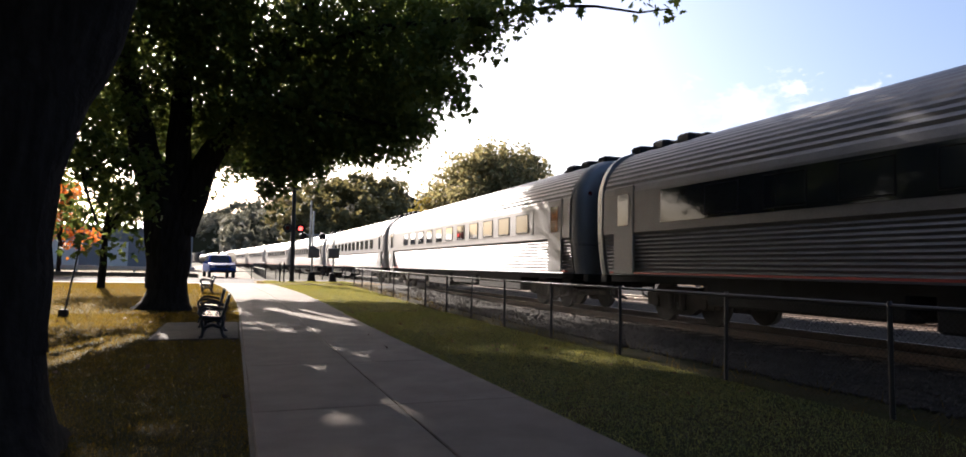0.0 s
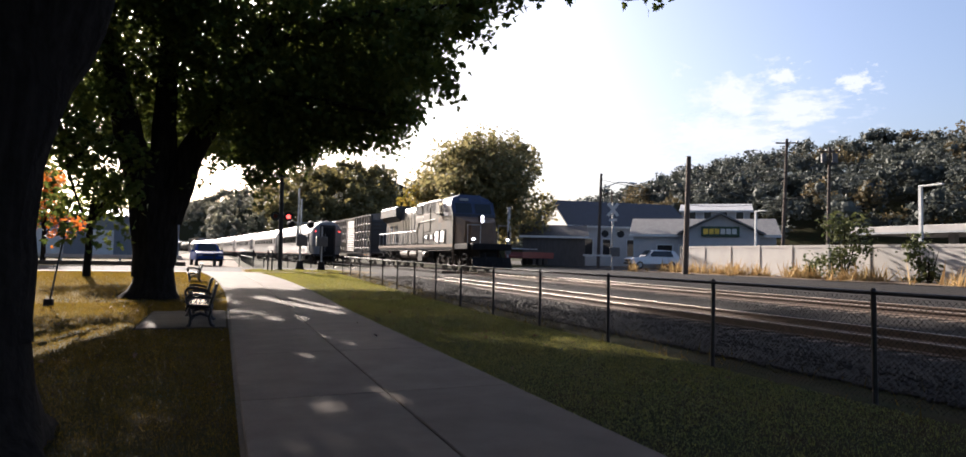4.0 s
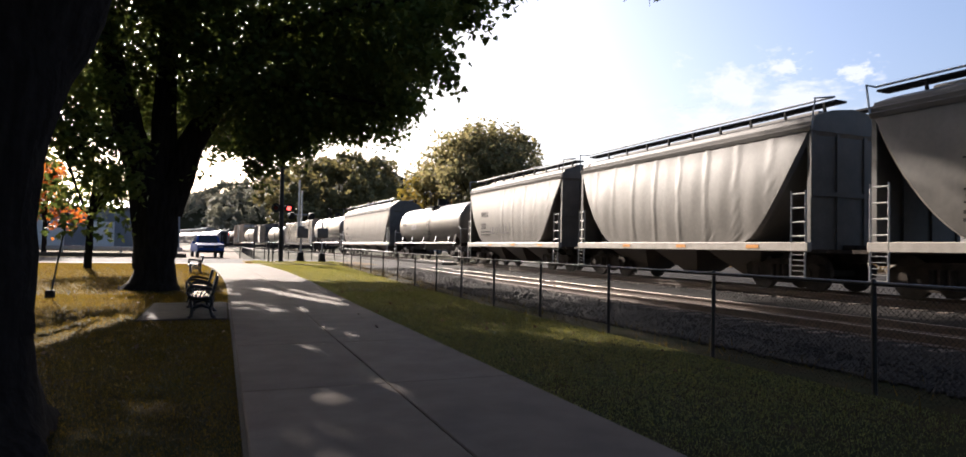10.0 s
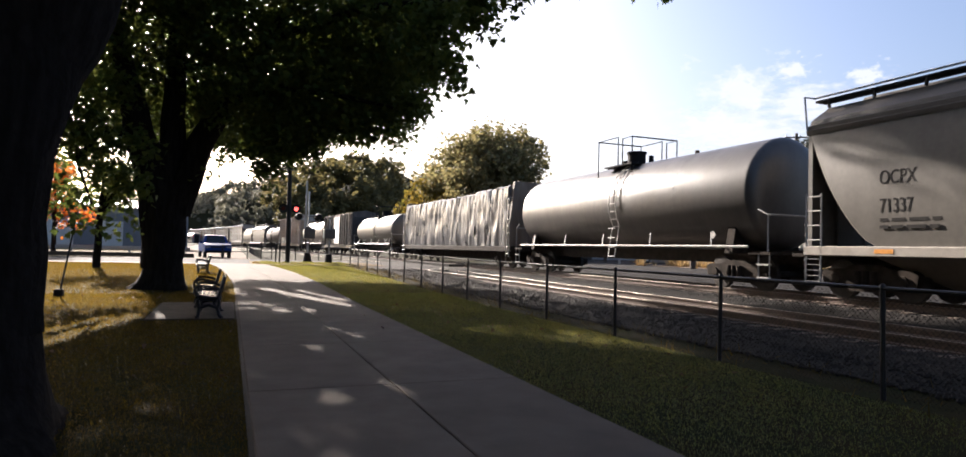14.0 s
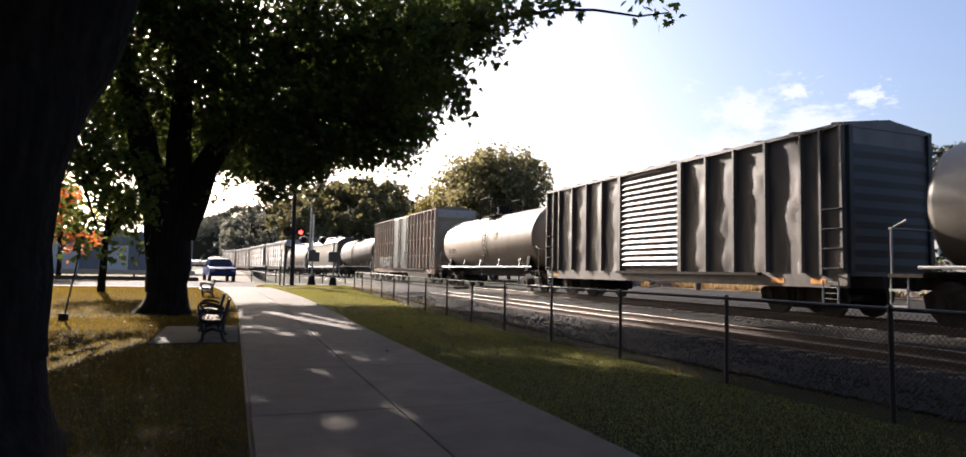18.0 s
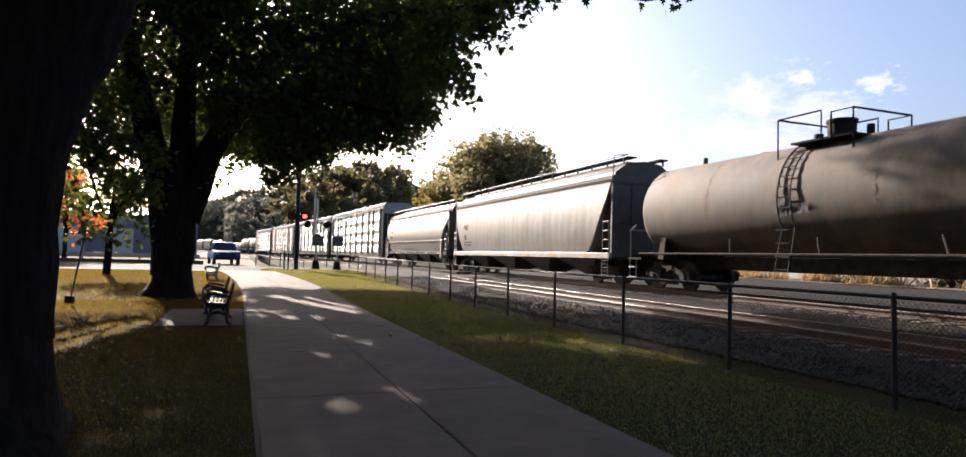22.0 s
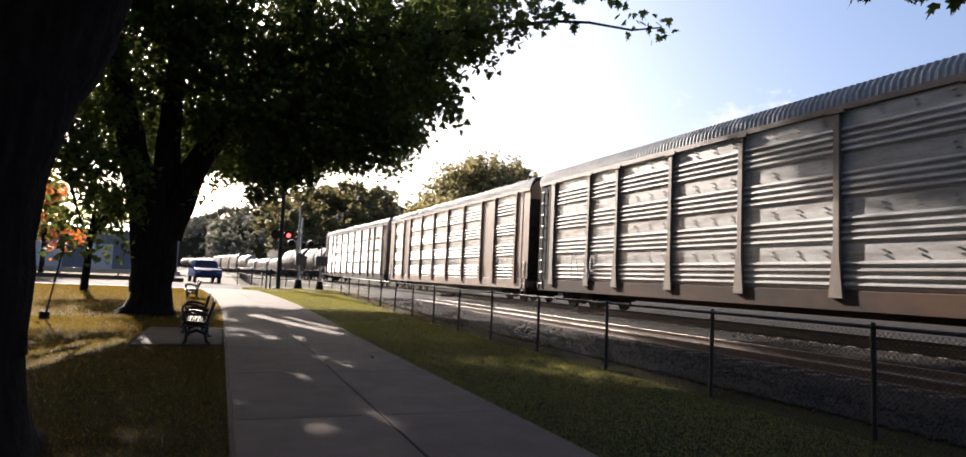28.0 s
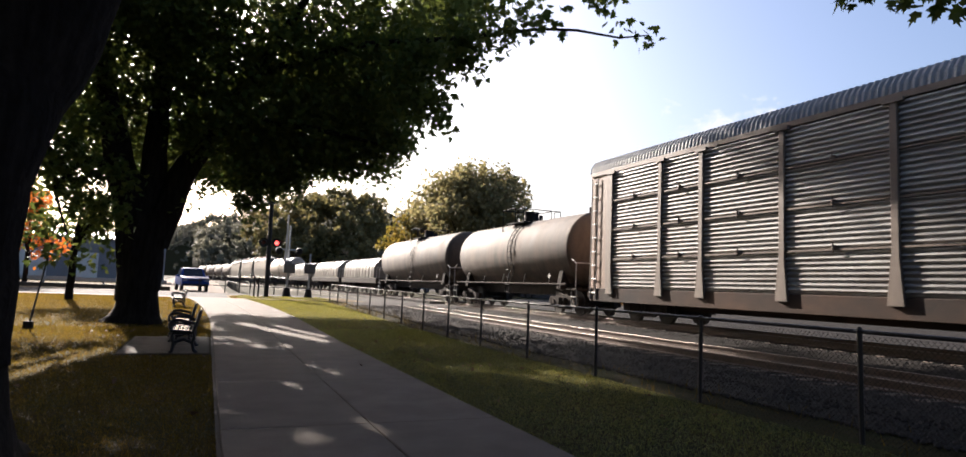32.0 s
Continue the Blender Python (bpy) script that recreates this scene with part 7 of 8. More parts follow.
# ---------------------------------------------------------------- chain-link fence along the lawn
fence = thing("chain_link_fence", "black chain-link fence with round posts and top rail", "fence")
FX, FTOP = 6.6, 1.19
post_mesh = G().tube((0, 0, -0.15), (0, 0, FTOP + 0.01), 0.029, 8).tube((0, 0, FTOP + 0.01), (0, 0, FTOP + 0.05), 0.04, 8, 0.02).mesh("post", BLACK)
for y in [-3.2, -0.5, 2.2, 4.87, 7.35, 10.05, 12.77, 15.4, 17.9, 20.25] + [22.8 + 2.5 * k for k in range(7)]:
    part("post", post_mesh, None, fence, at=pose(FX, y, rise(FX, y) * 0.4, random.uniform(-1, 1), random.uniform(-1, 1), 0))
part("top_rail", G().pipe([(FX, -3.3 + 2.72 * k, FTOP + 0.4 * rise(FX, -3.3 + 2.72 * k)) for k in range(16)], 0.024, 8), BLACK, fence)
wires = G()
pitch, hgt = 0.062, FTOP - 0.04
for k in range(int(41 / pitch)):
    y = -3.3 + pitch * k
    for s in (1, -1):
        ya, yb = (y, y + hgt) if s > 0 else (y + hgt, y)
        if max(ya, yb) > 37.5:
            continue
        za, zb = 0.03 + 0.4 * rise(FX, ya), hgt + 0.4 * rise(FX, yb)
        wires.add([(FX - 0.002 * s, ya - 0.0032, za), (FX - 0.002 * s, ya + 0.0032, za), (FX - 0.002 * s, yb + 0.0032, zb), (FX - 0.002 * s, yb - 0.0032, zb)], [(0, 1, 2, 3)])
part("wire_mesh", wires, BLACK, fence, "black diamond wire mesh")["kind"] = "stuff"
short = thing("chain_link_fence", "short black rail fence beside the street", "fence")
for k in range(6):
    part("post", G().tube((-0.5 + 1.8 * k, 53.0, 0.2), (-0.5 + 1.8 * k, 53.0, 1.35), 0.04, 8), BLACK, short)
part("top_rail", G().pipe([(-0.5, 53.0, 1.3), (8.5, 53.0, 1.3)], 0.035).pipe([(-0.5, 53.0, 0.85), (8.5, 53.0, 0.85)], 0.025), BLACK, short)
for x in (2.75, 3.0):
    solid("bollard_post", G().tube((x, 42.8, 0.2), (x, 42.8, 1.55), 0.05, 10).tube((x, 42.8, 1.55), (x, 42.8, 1.6), 0.05, 10, 0.02), BLACK, "slim black steel post beside the path", "post", "posts at the path's end")


# ---------------------------------------------------------------- park benches
def bench(label, m, L=1.8):
    b = thing("park_bench", label, "bench", "benches along the path", at=m)
    for e in (0.1, L - 0.1):
        leg = G()
        leg.pipe([(-0.50, e, 0), (-0.44, e, 0.05), (-0.42, e, 0.20), (-0.46, e, 0.33), (-0.44, e, 0.41), (-0.1, e, 0.40), (0.02, e, 0.41), (0.04, e, 0.3), (0.0, e, 0.2), (0.05, e, 0.05), (0.13, e, 0)], 0.045, 8)
        leg.pipe([(-0.42, e, 0.21), (-0.2, e, 0.27), (0.0, e, 0.21)], 0.035, 8)
        leg.pipe([(0.0, e, 0.41), (0.08, e, 0.62), (0.15, e, 0.86)], 0.045, 8)
        part("leg", leg, BLACK, b, "cast iron frame")
        part("armrest", G().pipe([(-0.44, e, 0.42), (-0.52, e, 0.50), (-0.53, e, 0.59), (-0.46, e, 0.65), (-0.3, e, 0.655), (-0.1, e, 0.62), (0.06, e, 0.58)], 0.035, 8), BLACK, b)
    # the seat rolls down over its front edge
    for x, z, turn in ((-0.53, 0.36, -75), (-0.49, 0.425, -30), (-0.39, 0.45, 0), (-0.29, 0.445, 3), (-0.19, 0.44, 3), (-0.09, 0.435, 3)):
        part("seat_slat", G().box(-0.043, 0, -0.015, 0.043, L, 0.015, 0.008), BENCH, b, at=pose(x, 0, z, 0, turn, 0))
    for k in range(4):
        part("back_slat", G().box(-0.014, 0, -0.045, 0.014, L, 0.045, 0.008), BENCH, b, at=pose(0.035 + 0.034 * k, 0, 0.52 + 0.105 * k, 0, 18, 0))
    return b


BENCH = mat("bench_paint", (0.02, 0.021, 0.022), 0.2, scale=6, var=0.3, bump=0.05)
bench("black slatted park bench on a concrete pad", pose(-0.18, 13.6, rise(0, 14) + 0.02) @ Matrix.Diagonal((0.78, 1, 0.95, 1)), 1.5)
bench("black slatted park bench at the far end of the concrete pad", pose(-0.30, 15.75, rise(0, 16) + 0.02) @ Matrix.Diagonal((0.78, 1, 0.97, 1)), 1.5)
bench("black slatted park bench farther along the path", pose(-0.82, 29.3, rise(-1, 29.5), 0, 0, 4) @ Matrix.Diagonal((0.8, 1, 0.86, 1)))

# ---------------------------------------------------------------- level crossing signals
def flasher(parent, x, y, z, lit):
    d = part("backboard", G().tube((x, y, z), (x, y + 0.04, z), 0.30, 18), BLACK, parent)
    part("lens", G().tube((x, y - 0.03, z), (x, y, z), 0.13, 16), LENS_RED if lit else LENS_OFF, d)
    hood = G().loft([[(x + 0.17 * math.cos(math.radians(a)), yy, z + 0.17 * math.sin(math.radians(a))) for a in range(10, 171, 20)] for yy in (y, y - 0.28)], cap=False, closed=False)
    part("visor", hood, BLACK, d)


sig = thing("crossing_signal", "tall black pole with a pair of red crossing flashers", "crossing signal")
part("pole", G().tube((3.5, 43.0, 0.2), (3.45, 43.0, 7.0), 0.15, 12, 0.13).tube((3.45, 43.0, 6.3), (3.45, 43.0, 6.9), 0.22, 12), BLACK, sig)
part("crossarm", G().box(3.0, 42.95, 3.72, 4.0, 43.05, 3.84), BLACK, sig)
flasher(sig, 3.12, 42.9, 3.8, False)
flasher(sig, 3.92, 42.9, 3.8, True)
gate = thing("crossing_gate", "crossing gate mast with raised striped arm and control box", "crossing gate")
part("mast", G().tube((5.0, 45.5, 0.3), (5.0, 45.5, 5.2), 0.07, 10), GALV, gate)
part("base", G().tube((5.0, 45.5, 0.3), (5.0, 45.5, 0.95), 0.30, 12, 0.2), DARK, gate)
part("mechanism", G().box(4.7, 45.2, 1.95, 5.45, 45.6, 2.6, 0.04).box(4.8, 45.25, 2.6, 5.2, 45.55, 2.75, 0.03), SIGNAL, gate)
part("gate_arm", G().box(4.74, 45.3, 3.4, 4.86, 45.34, 5.9).box(4.7, 45.3, 2.6, 4.9, 45.34, 3.5), WHITE, gate, "white raised arm")
part("crossarm", G().box(4.4, 45.45, 3.5, 5.6, 45.5, 3.6), GALV, gate)
for x in (4.35, 5.65):
    part("flasher", G().tube((x, 45.2, 3.45), (x, 45.6, 3.45), 0.20, 12, 0.27), DARK, gate)
cab = thing("signal_box", "grey signal relay box on a mast", "signal box")
part("mast", G().tube((6.3, 44.5, 0.3), (6.3, 44.5, 3.3), 0.06, 10), GALV, cab)
part("box", G().box(5.93, 44.3, 1.95, 6.67, 44.8, 2.62, 0.04), SIGNAL, cab)
part("base", G().tube((6.3, 44.5, 0.3), (6.3, 44.5, 0.9), 0.28, 12, 0.2), DARK, cab)


def crossbuck(x, y, label, turn=0.0, arm=True):
    c = thing("crossbuck_signal", label, "crossing signal", "far crossing signals", at=pose(x, y, 0.5, 0, 0, turn))
    part("mast", G().tube((0, 0, 0), (0, 0, 5.4), 0.08, 10), GALV, c)
    for s in (-1, 1):
        part("board", G().box(-0.62, -0.13, -0.12, 0.62, -0.10, 0.12), WHITE, c, at=pose(0, 0, 4.85, 0, 52 * s, 0) @ pose(0, -0.03 * (s > 0), 0))
    part("plate", G().box(-0.3, -0.13, 3.95, 0.3, -0.1, 4.15), WHITE, c)
    part("crossarm", G().box(-0.75, -0.1, 2.9, 0.75, -0.05, 3.0), GALV, c)
    for x0 in (-0.6, 0.6):
        part("flasher", G().tube((x0, -0.05, 2.95), (x0, -0.2, 2.95), 0.28, 14), BLACK, c)
    part("mechanism", G().box(-0.2, -0.2, 1.2, 0.55, 0.2, 1.9, 0.03), SIGNAL, c)
    if arm:
        part("gate_arm", G().box(-2.3, -0.35, 1.2, -0.1, -0.31, 1.32), WHITE, c, "white counterweight arm")
    return c


crossbuck(28.3, 42.6, "white crossbuck and flashers on a galvanised mast", -30)
crossbuck(23.4, 51.6, "white crossbuck mast seen edge-on", 60, False)


# ---------------------------------------------------------------- road vehicles
def car_body(name, label, at, paint, L=4.7, W=1.86, H=1.68, pickup=False, lamps=True, group=""):
    """A road car; its front points along -y."""
    c = thing(name, label, "pickup truck" if pickup else "car", group, at=at)
    h = L / 2
    if pickup:
        line = [(-h, 0.45), (-h - 0.02, 0.75), (-h + 0.04, 0.98), (-h + 0.35, 1.10), (-0.95, 1.17), (-0.38, H - 0.05), (-0.1, H), (0.8, H - 0.02), (1.0, H - 0.12), (1.15, 1.18), (h, 1.15), (h, 0.5)]
    else:
        line = [(-h, 0.42), (-h + 0.02, 0.85), (-h + 0.25, 0.98), (-0.95, 1.08), (-0.2, H - 0.03), (0.6, H), (h - 0.55, H - 0.08), (h - 0.1, 1.1), (h, 0.5)]
    rings = []
    for x, k in ((-1, 0.93), (-0.985, 0.99), (-0.8, 1.0), (0.8, 1.0), (0.985, 0.99), (1, 0.93)):
        rings.append([(x * W / 2 * (1 - (0.21 if pickup else 0.16) * max(z - 1.05, 0) / 0.6), y * k, 0.42 + (z - 0.42) * (0.985 if abs(x) > 0.9 else 1)) for y, z in line])
    b = part("body", G().loft(rings), paint, c, smooth=True)
    part("windscreen", G().add([(-W * 0.38, -1.02, 1.15), (W * 0.38, -1.02, 1.15), (W * 0.33, -0.43, H - 0.06), (-W * 0.33, -0.43, H - 0.06)], [(0, 1, 2, 3)]), GLASS, c)
    for s in (-1, 1):
        t = 0.9 if pickup else h - 0.75
        part("side_window", G().add([(s * (W / 2 - 0.005), -0.75, 1.14), (s * (W / 2 - 0.005), t, 1.14), (s * W / 2 * 0.86, t - 0.15, H - 0.12), (s * W / 2 * 0.86, -0.25, H - 0.12)], [(0, 1, 2, 3)]), GLASS, c)
        part("headlight", G().box(s * W * 0.30, -h - 0.012, 0.72, s * W * 0.46, -h + 0.08, 0.90, 0.02), LENS_GREY, c)
        part("mirror", G().box(s * W / 2, -0.75, 1.1, s * (W / 2 + 0.2), -0.6, 1.26, 0.03), paint, c)
        for y in (-h + 0.85, h - 0.9):
            w = part("wheel", G().tube((s * (W / 2 - 0.2), y, 0.34), (s * (W / 2 + 0.015), y, 0.34), 0.345, 18), BLACK, c)
            part("rim", G().tube((s * (W / 2 + 0.01), y, 0.34), (s * (W / 2 + 0.03), y, 0.34), 0.21, 12), GALV, w)
    part("grille", G().box(-W * 0.27, -h - 0.015, 0.62, W * 0.27, -h + 0.05, 0.9, 0.02), BLACK, c)
    part("bumper", G().box(-W * 0.48, -h - 0.05, 0.40, W * 0.48, -h + 0.1, 0.58, 0.04), DARK, c)
    return c


LENS_GREY = mat("headlight_glass", (0.25, 0.26, 0.28), 0.15, var=0.1, bump=0)
CAR_BLUE = mat("blue_car_paint", (0.016, 0.05, 0.22), 0.45, 0.0, var=0.1, bump=0, spec=0.04)
CAR_WHITE = mat("white_car_paint", (0.75, 0.75, 0.76), 0.25, 0.0, var=0.08, bump=0)
CAR_SILVER = mat("silver_car_paint", (0.42, 0.43, 0.44), 0.28, 0.6, var=0.1, bump=0)
CAR_RED = mat("dull_red_paint", (0.20, 0.035, 0.03), 0.5, var=0.3)
car_body("pickup_truck", "blue pickup truck waiting at the level crossing", pose(-1.15, 56.5, rise(-1, 56.5) + 0.014, 0, 0, 8), CAR_BLUE, 5.3, 1.95, 1.82, True)
car_body("suv", "white sport utility car parked behind the tracks", pose(38.0, 50.5, 0.66, 0, 0, -104), CAR_WHITE, 4.9, 1.95, 1.78)
car_body("car", "silver hatchback parked under the broad tree", pose(25.2, 66.5, 0.64, 0, 0, -70), CAR_SILVER, 4.5, 1.8, 1.55)
car_body("car", "grey station wagon parked under the broad tree", pose(23.6, 69.5, 0.64, 0, 0, -70), CAR_SILVER, 4.7, 1.8, 1.6)
flat = thing("flatbed_trailer", "dull red flatbed trailer with a pale rail", "trailer", at=pose(30.5, 61.5, 0.64, 0, 0, -62))
part("bed", G().box(-1.1, -2.9, 0.75, 1.1, 2.9, 1.0, 0.03), CAR_RED, flat)
part("side_board", G().box(-1.12, -2.9, 1.0, -1.06, 2.9, 1.4).box(1.06, -2.9, 1.0, 1.12, 2.9, 1.4), CAR_RED, flat)
part("rail", G().pipe([(-1.1, -2.9, 1.75), (-1.1, 2.9, 1.75)], 0.05), WHITE, flat)
for y in (-0.9, 0.1):
    for s in (-1, 1):
        part("wheel", G().tube((s * 0.85, y + 1.2, 0.4), (s * 1.1, y + 1.2, 0.4), 0.4, 16), BLACK, flat)

# ---------------------------------------------------------------- buildings behind the tracks
SIDING = mat("pale_siding", (0.40, 0.40, 0.40), 0.7, scale=1.5, var=0.12, bump=0.1)
SHINGLE = mat("dark_shingle", (0.055, 0.06, 0.075), 0.85, scale=2.5, var=0.3, bump=0.5, bscale=14)
ROOF_GREY = mat("grey_shingle", (0.19, 0.185, 0.18), 0.85, scale=2.5, var=0.3, bump=0.5, bscale=14)
SHED = mat("shed_boards", (0.085, 0.075, 0.07), 0.8, scale=3, var=0.4, stretch=(1, 1, 0.3))
METAL_GREY = mat("grey_metal_siding", (0.17, 0.18, 0.20), 0.55, scale=1, var=0.15)
VINYL = mat("white_vinyl", (0.50, 0.47, 0.43), 0.5, scale=0.8, var=0.18, bump=0.04, rand=0.05)


def house(name, label, at, w, d, eave, ridge, wall, roof, windows=(), over=0.4):
    """A gabled house; its long side of width w faces -y, the ridge runs along x."""
    h = thing(name, label, "house", at=at)
    wl = part("wall", G().prism([(-d / 2, 0), (-d / 2, eave), (0, ridge - 0.12), (d / 2, eave), (d / 2, 0)], "x", -w / 2, w / 2), wall, h)
    n = int(eave / 0.22)
    for s in (-1, 1):
        t = (ridge - eave) / (d / 2)
        y1, z1 = s * (d / 2 + over), eave - over * t
        part("roof_slope", G().add([(-w / 2 - over, 0, ridge), (w / 2 + over, 0, ridge), (w / 2 + over, y1, z1), (-w / 2 - over, y1, z1), (-w / 2 - over, 0, ridge + 0.14), (w / 2 + over, 0, ridge + 0.14), (w / 2 + over, y1, z1 + 0.14), (-w / 2 - over, y1, z1 + 0.14)],
                                   [(0, 3, 2, 1), (4, 5, 6, 7), (0, 1, 5, 4), (1, 2, 6, 5), (2, 3, 7, 6), (3, 0, 4, 7)]), roof, h)
    part("fascia", G().box(-w / 2 - over, -d / 2 - over - 0.03, eave - over * t - 0.12, w / 2 + over, -d / 2 - over, eave - over * t + 0.12), WHITE, h)
    for x, z, ww, hh in windows:
        wn_ = part("window", G().box(x - ww / 2, -d / 2 - 0.03, z, x + ww / 2, -d / 2 + 0.05, z + hh), GLASS, h)
        part("window_frame", G().box(x - ww / 2 - 0.1, -d / 2 - 0.06, z - 0.1, x + ww / 2 + 0.1, -d / 2 - 0.02, z).box(x - ww / 2 - 0.1, -d / 2 - 0.06, z + hh, x + ww / 2 + 0.1, -d / 2 - 0.02, z + hh + 0.1).box(x - ww / 2 - 0.1, -d / 2 - 0.06, z, x - ww / 2, -d / 2 - 0.02, z + hh).box(x + ww / 2, -d / 2 - 0.06, z, x + ww / 2 + 0.1, -d / 2 - 0.02, z + hh), WHITE, wn_)
    return h


house("house", "white gabled house with a dark shingle roof", pose(46.5, 70.0, 0.62, 0, 0, -8), 16.0, 10.0, 4.9, 8.0, SIDING, SHINGLE, [(-5.5, 1.2, 1.0, 2.0), (-3.2, 1.2, 1.0, 2.0), (0, 1.2, 1.0, 2.0)])
house("shed", "low dark board shed beside the white house", pose(36.2, 66.8, 0.62, 0, 0, -28), 7.0, 6.0, 3.4, 4.6, SHED, SHED)
house("restaurant", "small grey-roofed restaurant with a gabled front", pose(45.4, 52.2, 0.65, 0, 0, -40), 13.0, 8.0, 3.4, 5.0, SIDING, ROOF_GREY, [(-3.5, 0.9, 1.4, 1.4), (-1.4, 0.9, 1.4, 1.4)])
front = thing("restaurant_gable", "pale gabled restaurant front with a dark sign", "building", at=pose(43.4, 47.4, 0.65, 0, 0, -40))
part("wall", G().prism([(-3.4, 0), (-3.4, 3.5), (0, 5.2), (3.4, 3.5), (3.4, 0)], "y", 0, 2.5), SIDING, front)
for s in (-1, 1):
    part("roof_slope", G().prism([(0, 5.25), (0, 5.43), (s * 3.9, 3.48), (s * 3.9, 3.3)], "y", -0.5, 4.6), ROOF_GREY, front)
sg = part("sign", G().box(-1.68, -0.2, 3.15, 1.68, -0.05, 4.1, 0.02), mat("dark_green_sign", (0.02, 0.06, 0.03), 0.4), front, "dark green sign")
lab = G()
for k in range(3):
    lab.box(-1.5 + 0.5 * k, -0.22, 3.38, -1.1 + 0.5 * k, -0.2, 3.88)
part("lettering", lab, mat("sign_yellow", (0.85, 0.55, 0.04), 0.4), sg)
lab = G()
for k in range(3):
    lab.box(0.02 + 0.5 * k, -0.22, 3.38, 0.42 + 0.5 * k, -0.2, 3.88)
part("lettering", lab, WHITE, sg)
house("building", "pale flat-fronted building behind the restaurant", pose(63.7, 70.5, 0.62, 0, 0, -42), 8.5, 8.0, 7.6, 8.7, SIDING, SIDING, [(-3, 6.2, 0.9, 1.4), (-1, 6.2, 0.9, 1.4), (1, 6.2, 0.9, 1.4), (3, 6.2, 0.9, 1.4)])
grey = thing("building", "long low grey metal building beyond the cross street", "building", at=pose(-19, 96, 0.4, 0, 0, 10))
part("wall", G().box(-15, -6, 0, 13, 6, 5.2), METAL_GREY, grey)
part("roof", G().prism([(-6.4, 5.2), (0, 6.4), (6.4, 5.2)], "x", -15.3, 13.3), METAL_GREY, grey)
for k in range(5):
    part("door", G().box(-13 + 5.2 * k, -6.06, 0, -10 + 5.2 * k, -5.98, 3.4), WHITE, grey)
wall_low = solid("low_wall", G().box(-40, 53.6, 0.2, -2.5, 54.0, 0.62, 0.03), mat("dark_hedge_wall", (0.12, 0.085, 0.05), 0.95, bump=0.8), "low dark kerb wall beyond the cross street", "wall", kind="structure")
rails = thing("railing", "low black steel railing beside the far street", "railing")
for k in range(9):
    y = 53.0 + 4.0 * k
    part("post", G().box(2.25, y - 0.06, rise(2.3, y), 2.37, y + 0.06, 1.62, 0.01), BLACK, rails)
part("top_rail", G().box(2.24, 53, 1.5, 2.38, 85, 1.62, 0.01), BLACK, rails)
part("mid_rail", G().box(2.27, 53, 1.0, 2.35, 85, 1.08, 0.01), BLACK, rails)
grd = thing("guard_rail", "pale steel guard rail beyond the cross street", "guard rail")
part("rail", G().box(-40, 57.9, 0.75, -3, 58.0, 1.05, 0.02), GALV, grd)
for k in range(10):
    part("post", G().box(-39.5 + 4 * k, 58.0, 0.2, -39.35 + 4 * k, 58.15, 1.0), GALV, grd)

vinyl = thing("vinyl_fence", "white vinyl privacy fence stained by weeds", "fence")
panel = G().box(-0.03, -1.18, 0.1, 0.03, 1.18, 1.8).box(-0.05, -1.18, 0.05, 0.05, 1.18, 0.2).box(-0.05, -1.18, 1.7, 0.05, 1.18, 1.85).mesh("panel", VINYL)
vpost = G().box(-0.065, -0.065, 0, 0.065, 0.065, 1.88, 0.01).mesh("post", VINYL)
for k in range(15):
    y = 3.6 + 2.44 * k
    part("post", vpost, None, vinyl, at=pose(31.0, y, 0.66))
    if k < 14:
        part("panel", panel, None, vinyl, at=pose(31.0, y + 1.22, 0.66))
for k in range(3):
    part("post", vpost, None, vinyl, at=pose(31.0 + 2.44 * (k + 1), 37.76, 0.66))
    part("panel", panel, None, vinyl, at=pose(32.22 + 2.44 * k, 37.76, 0.66, 0, 0, 90))

canopy = thing("station_canopy", "flat pale filling station canopy on white columns", "canopy", at=pose(44.0, 20.0, 0.66))
part("roof", G().box(-4, -20, 2.86, 4, 11.4, 3.32, 0.03), VINYL, canopy)
part("fascia", G().box(-4.03, -20, 2.82, -3.98, 11.4, 2.95), GALV, canopy)
for y in (-14, -7, 0, 7):
    part("column", G().box(-0.2, y - 0.2, 0, 0.2, y + 0.2, 2.87), WHITE, canopy)
    part("fuel_pump", G().box(-0.9, y - 0.9, 0, -0.4, y + 0.1, 1.7, 0.05), GALV, canopy)


def street_lamp(x, y, h, label):
    s = thing("street_lamp", label, "street lamp", "lamps of the lot", at=pose(x, y, 0.64))
    part("pole", G().box(-0.07, -0.07, 0, 0.07, 0.07, h), WHITE, s)
    part("head", G().box(-0.08, -1.1, h - 0.03, 0.08, 0.08, h + 0.06, 0.02), WHITE, s)
    return s


street_lamp(31.9, 21.1, 4.75, "square white lamp post behind the white fence")
street_lamp(40.5, 40.2, 5.0, "square white lamp post by the restaurant")


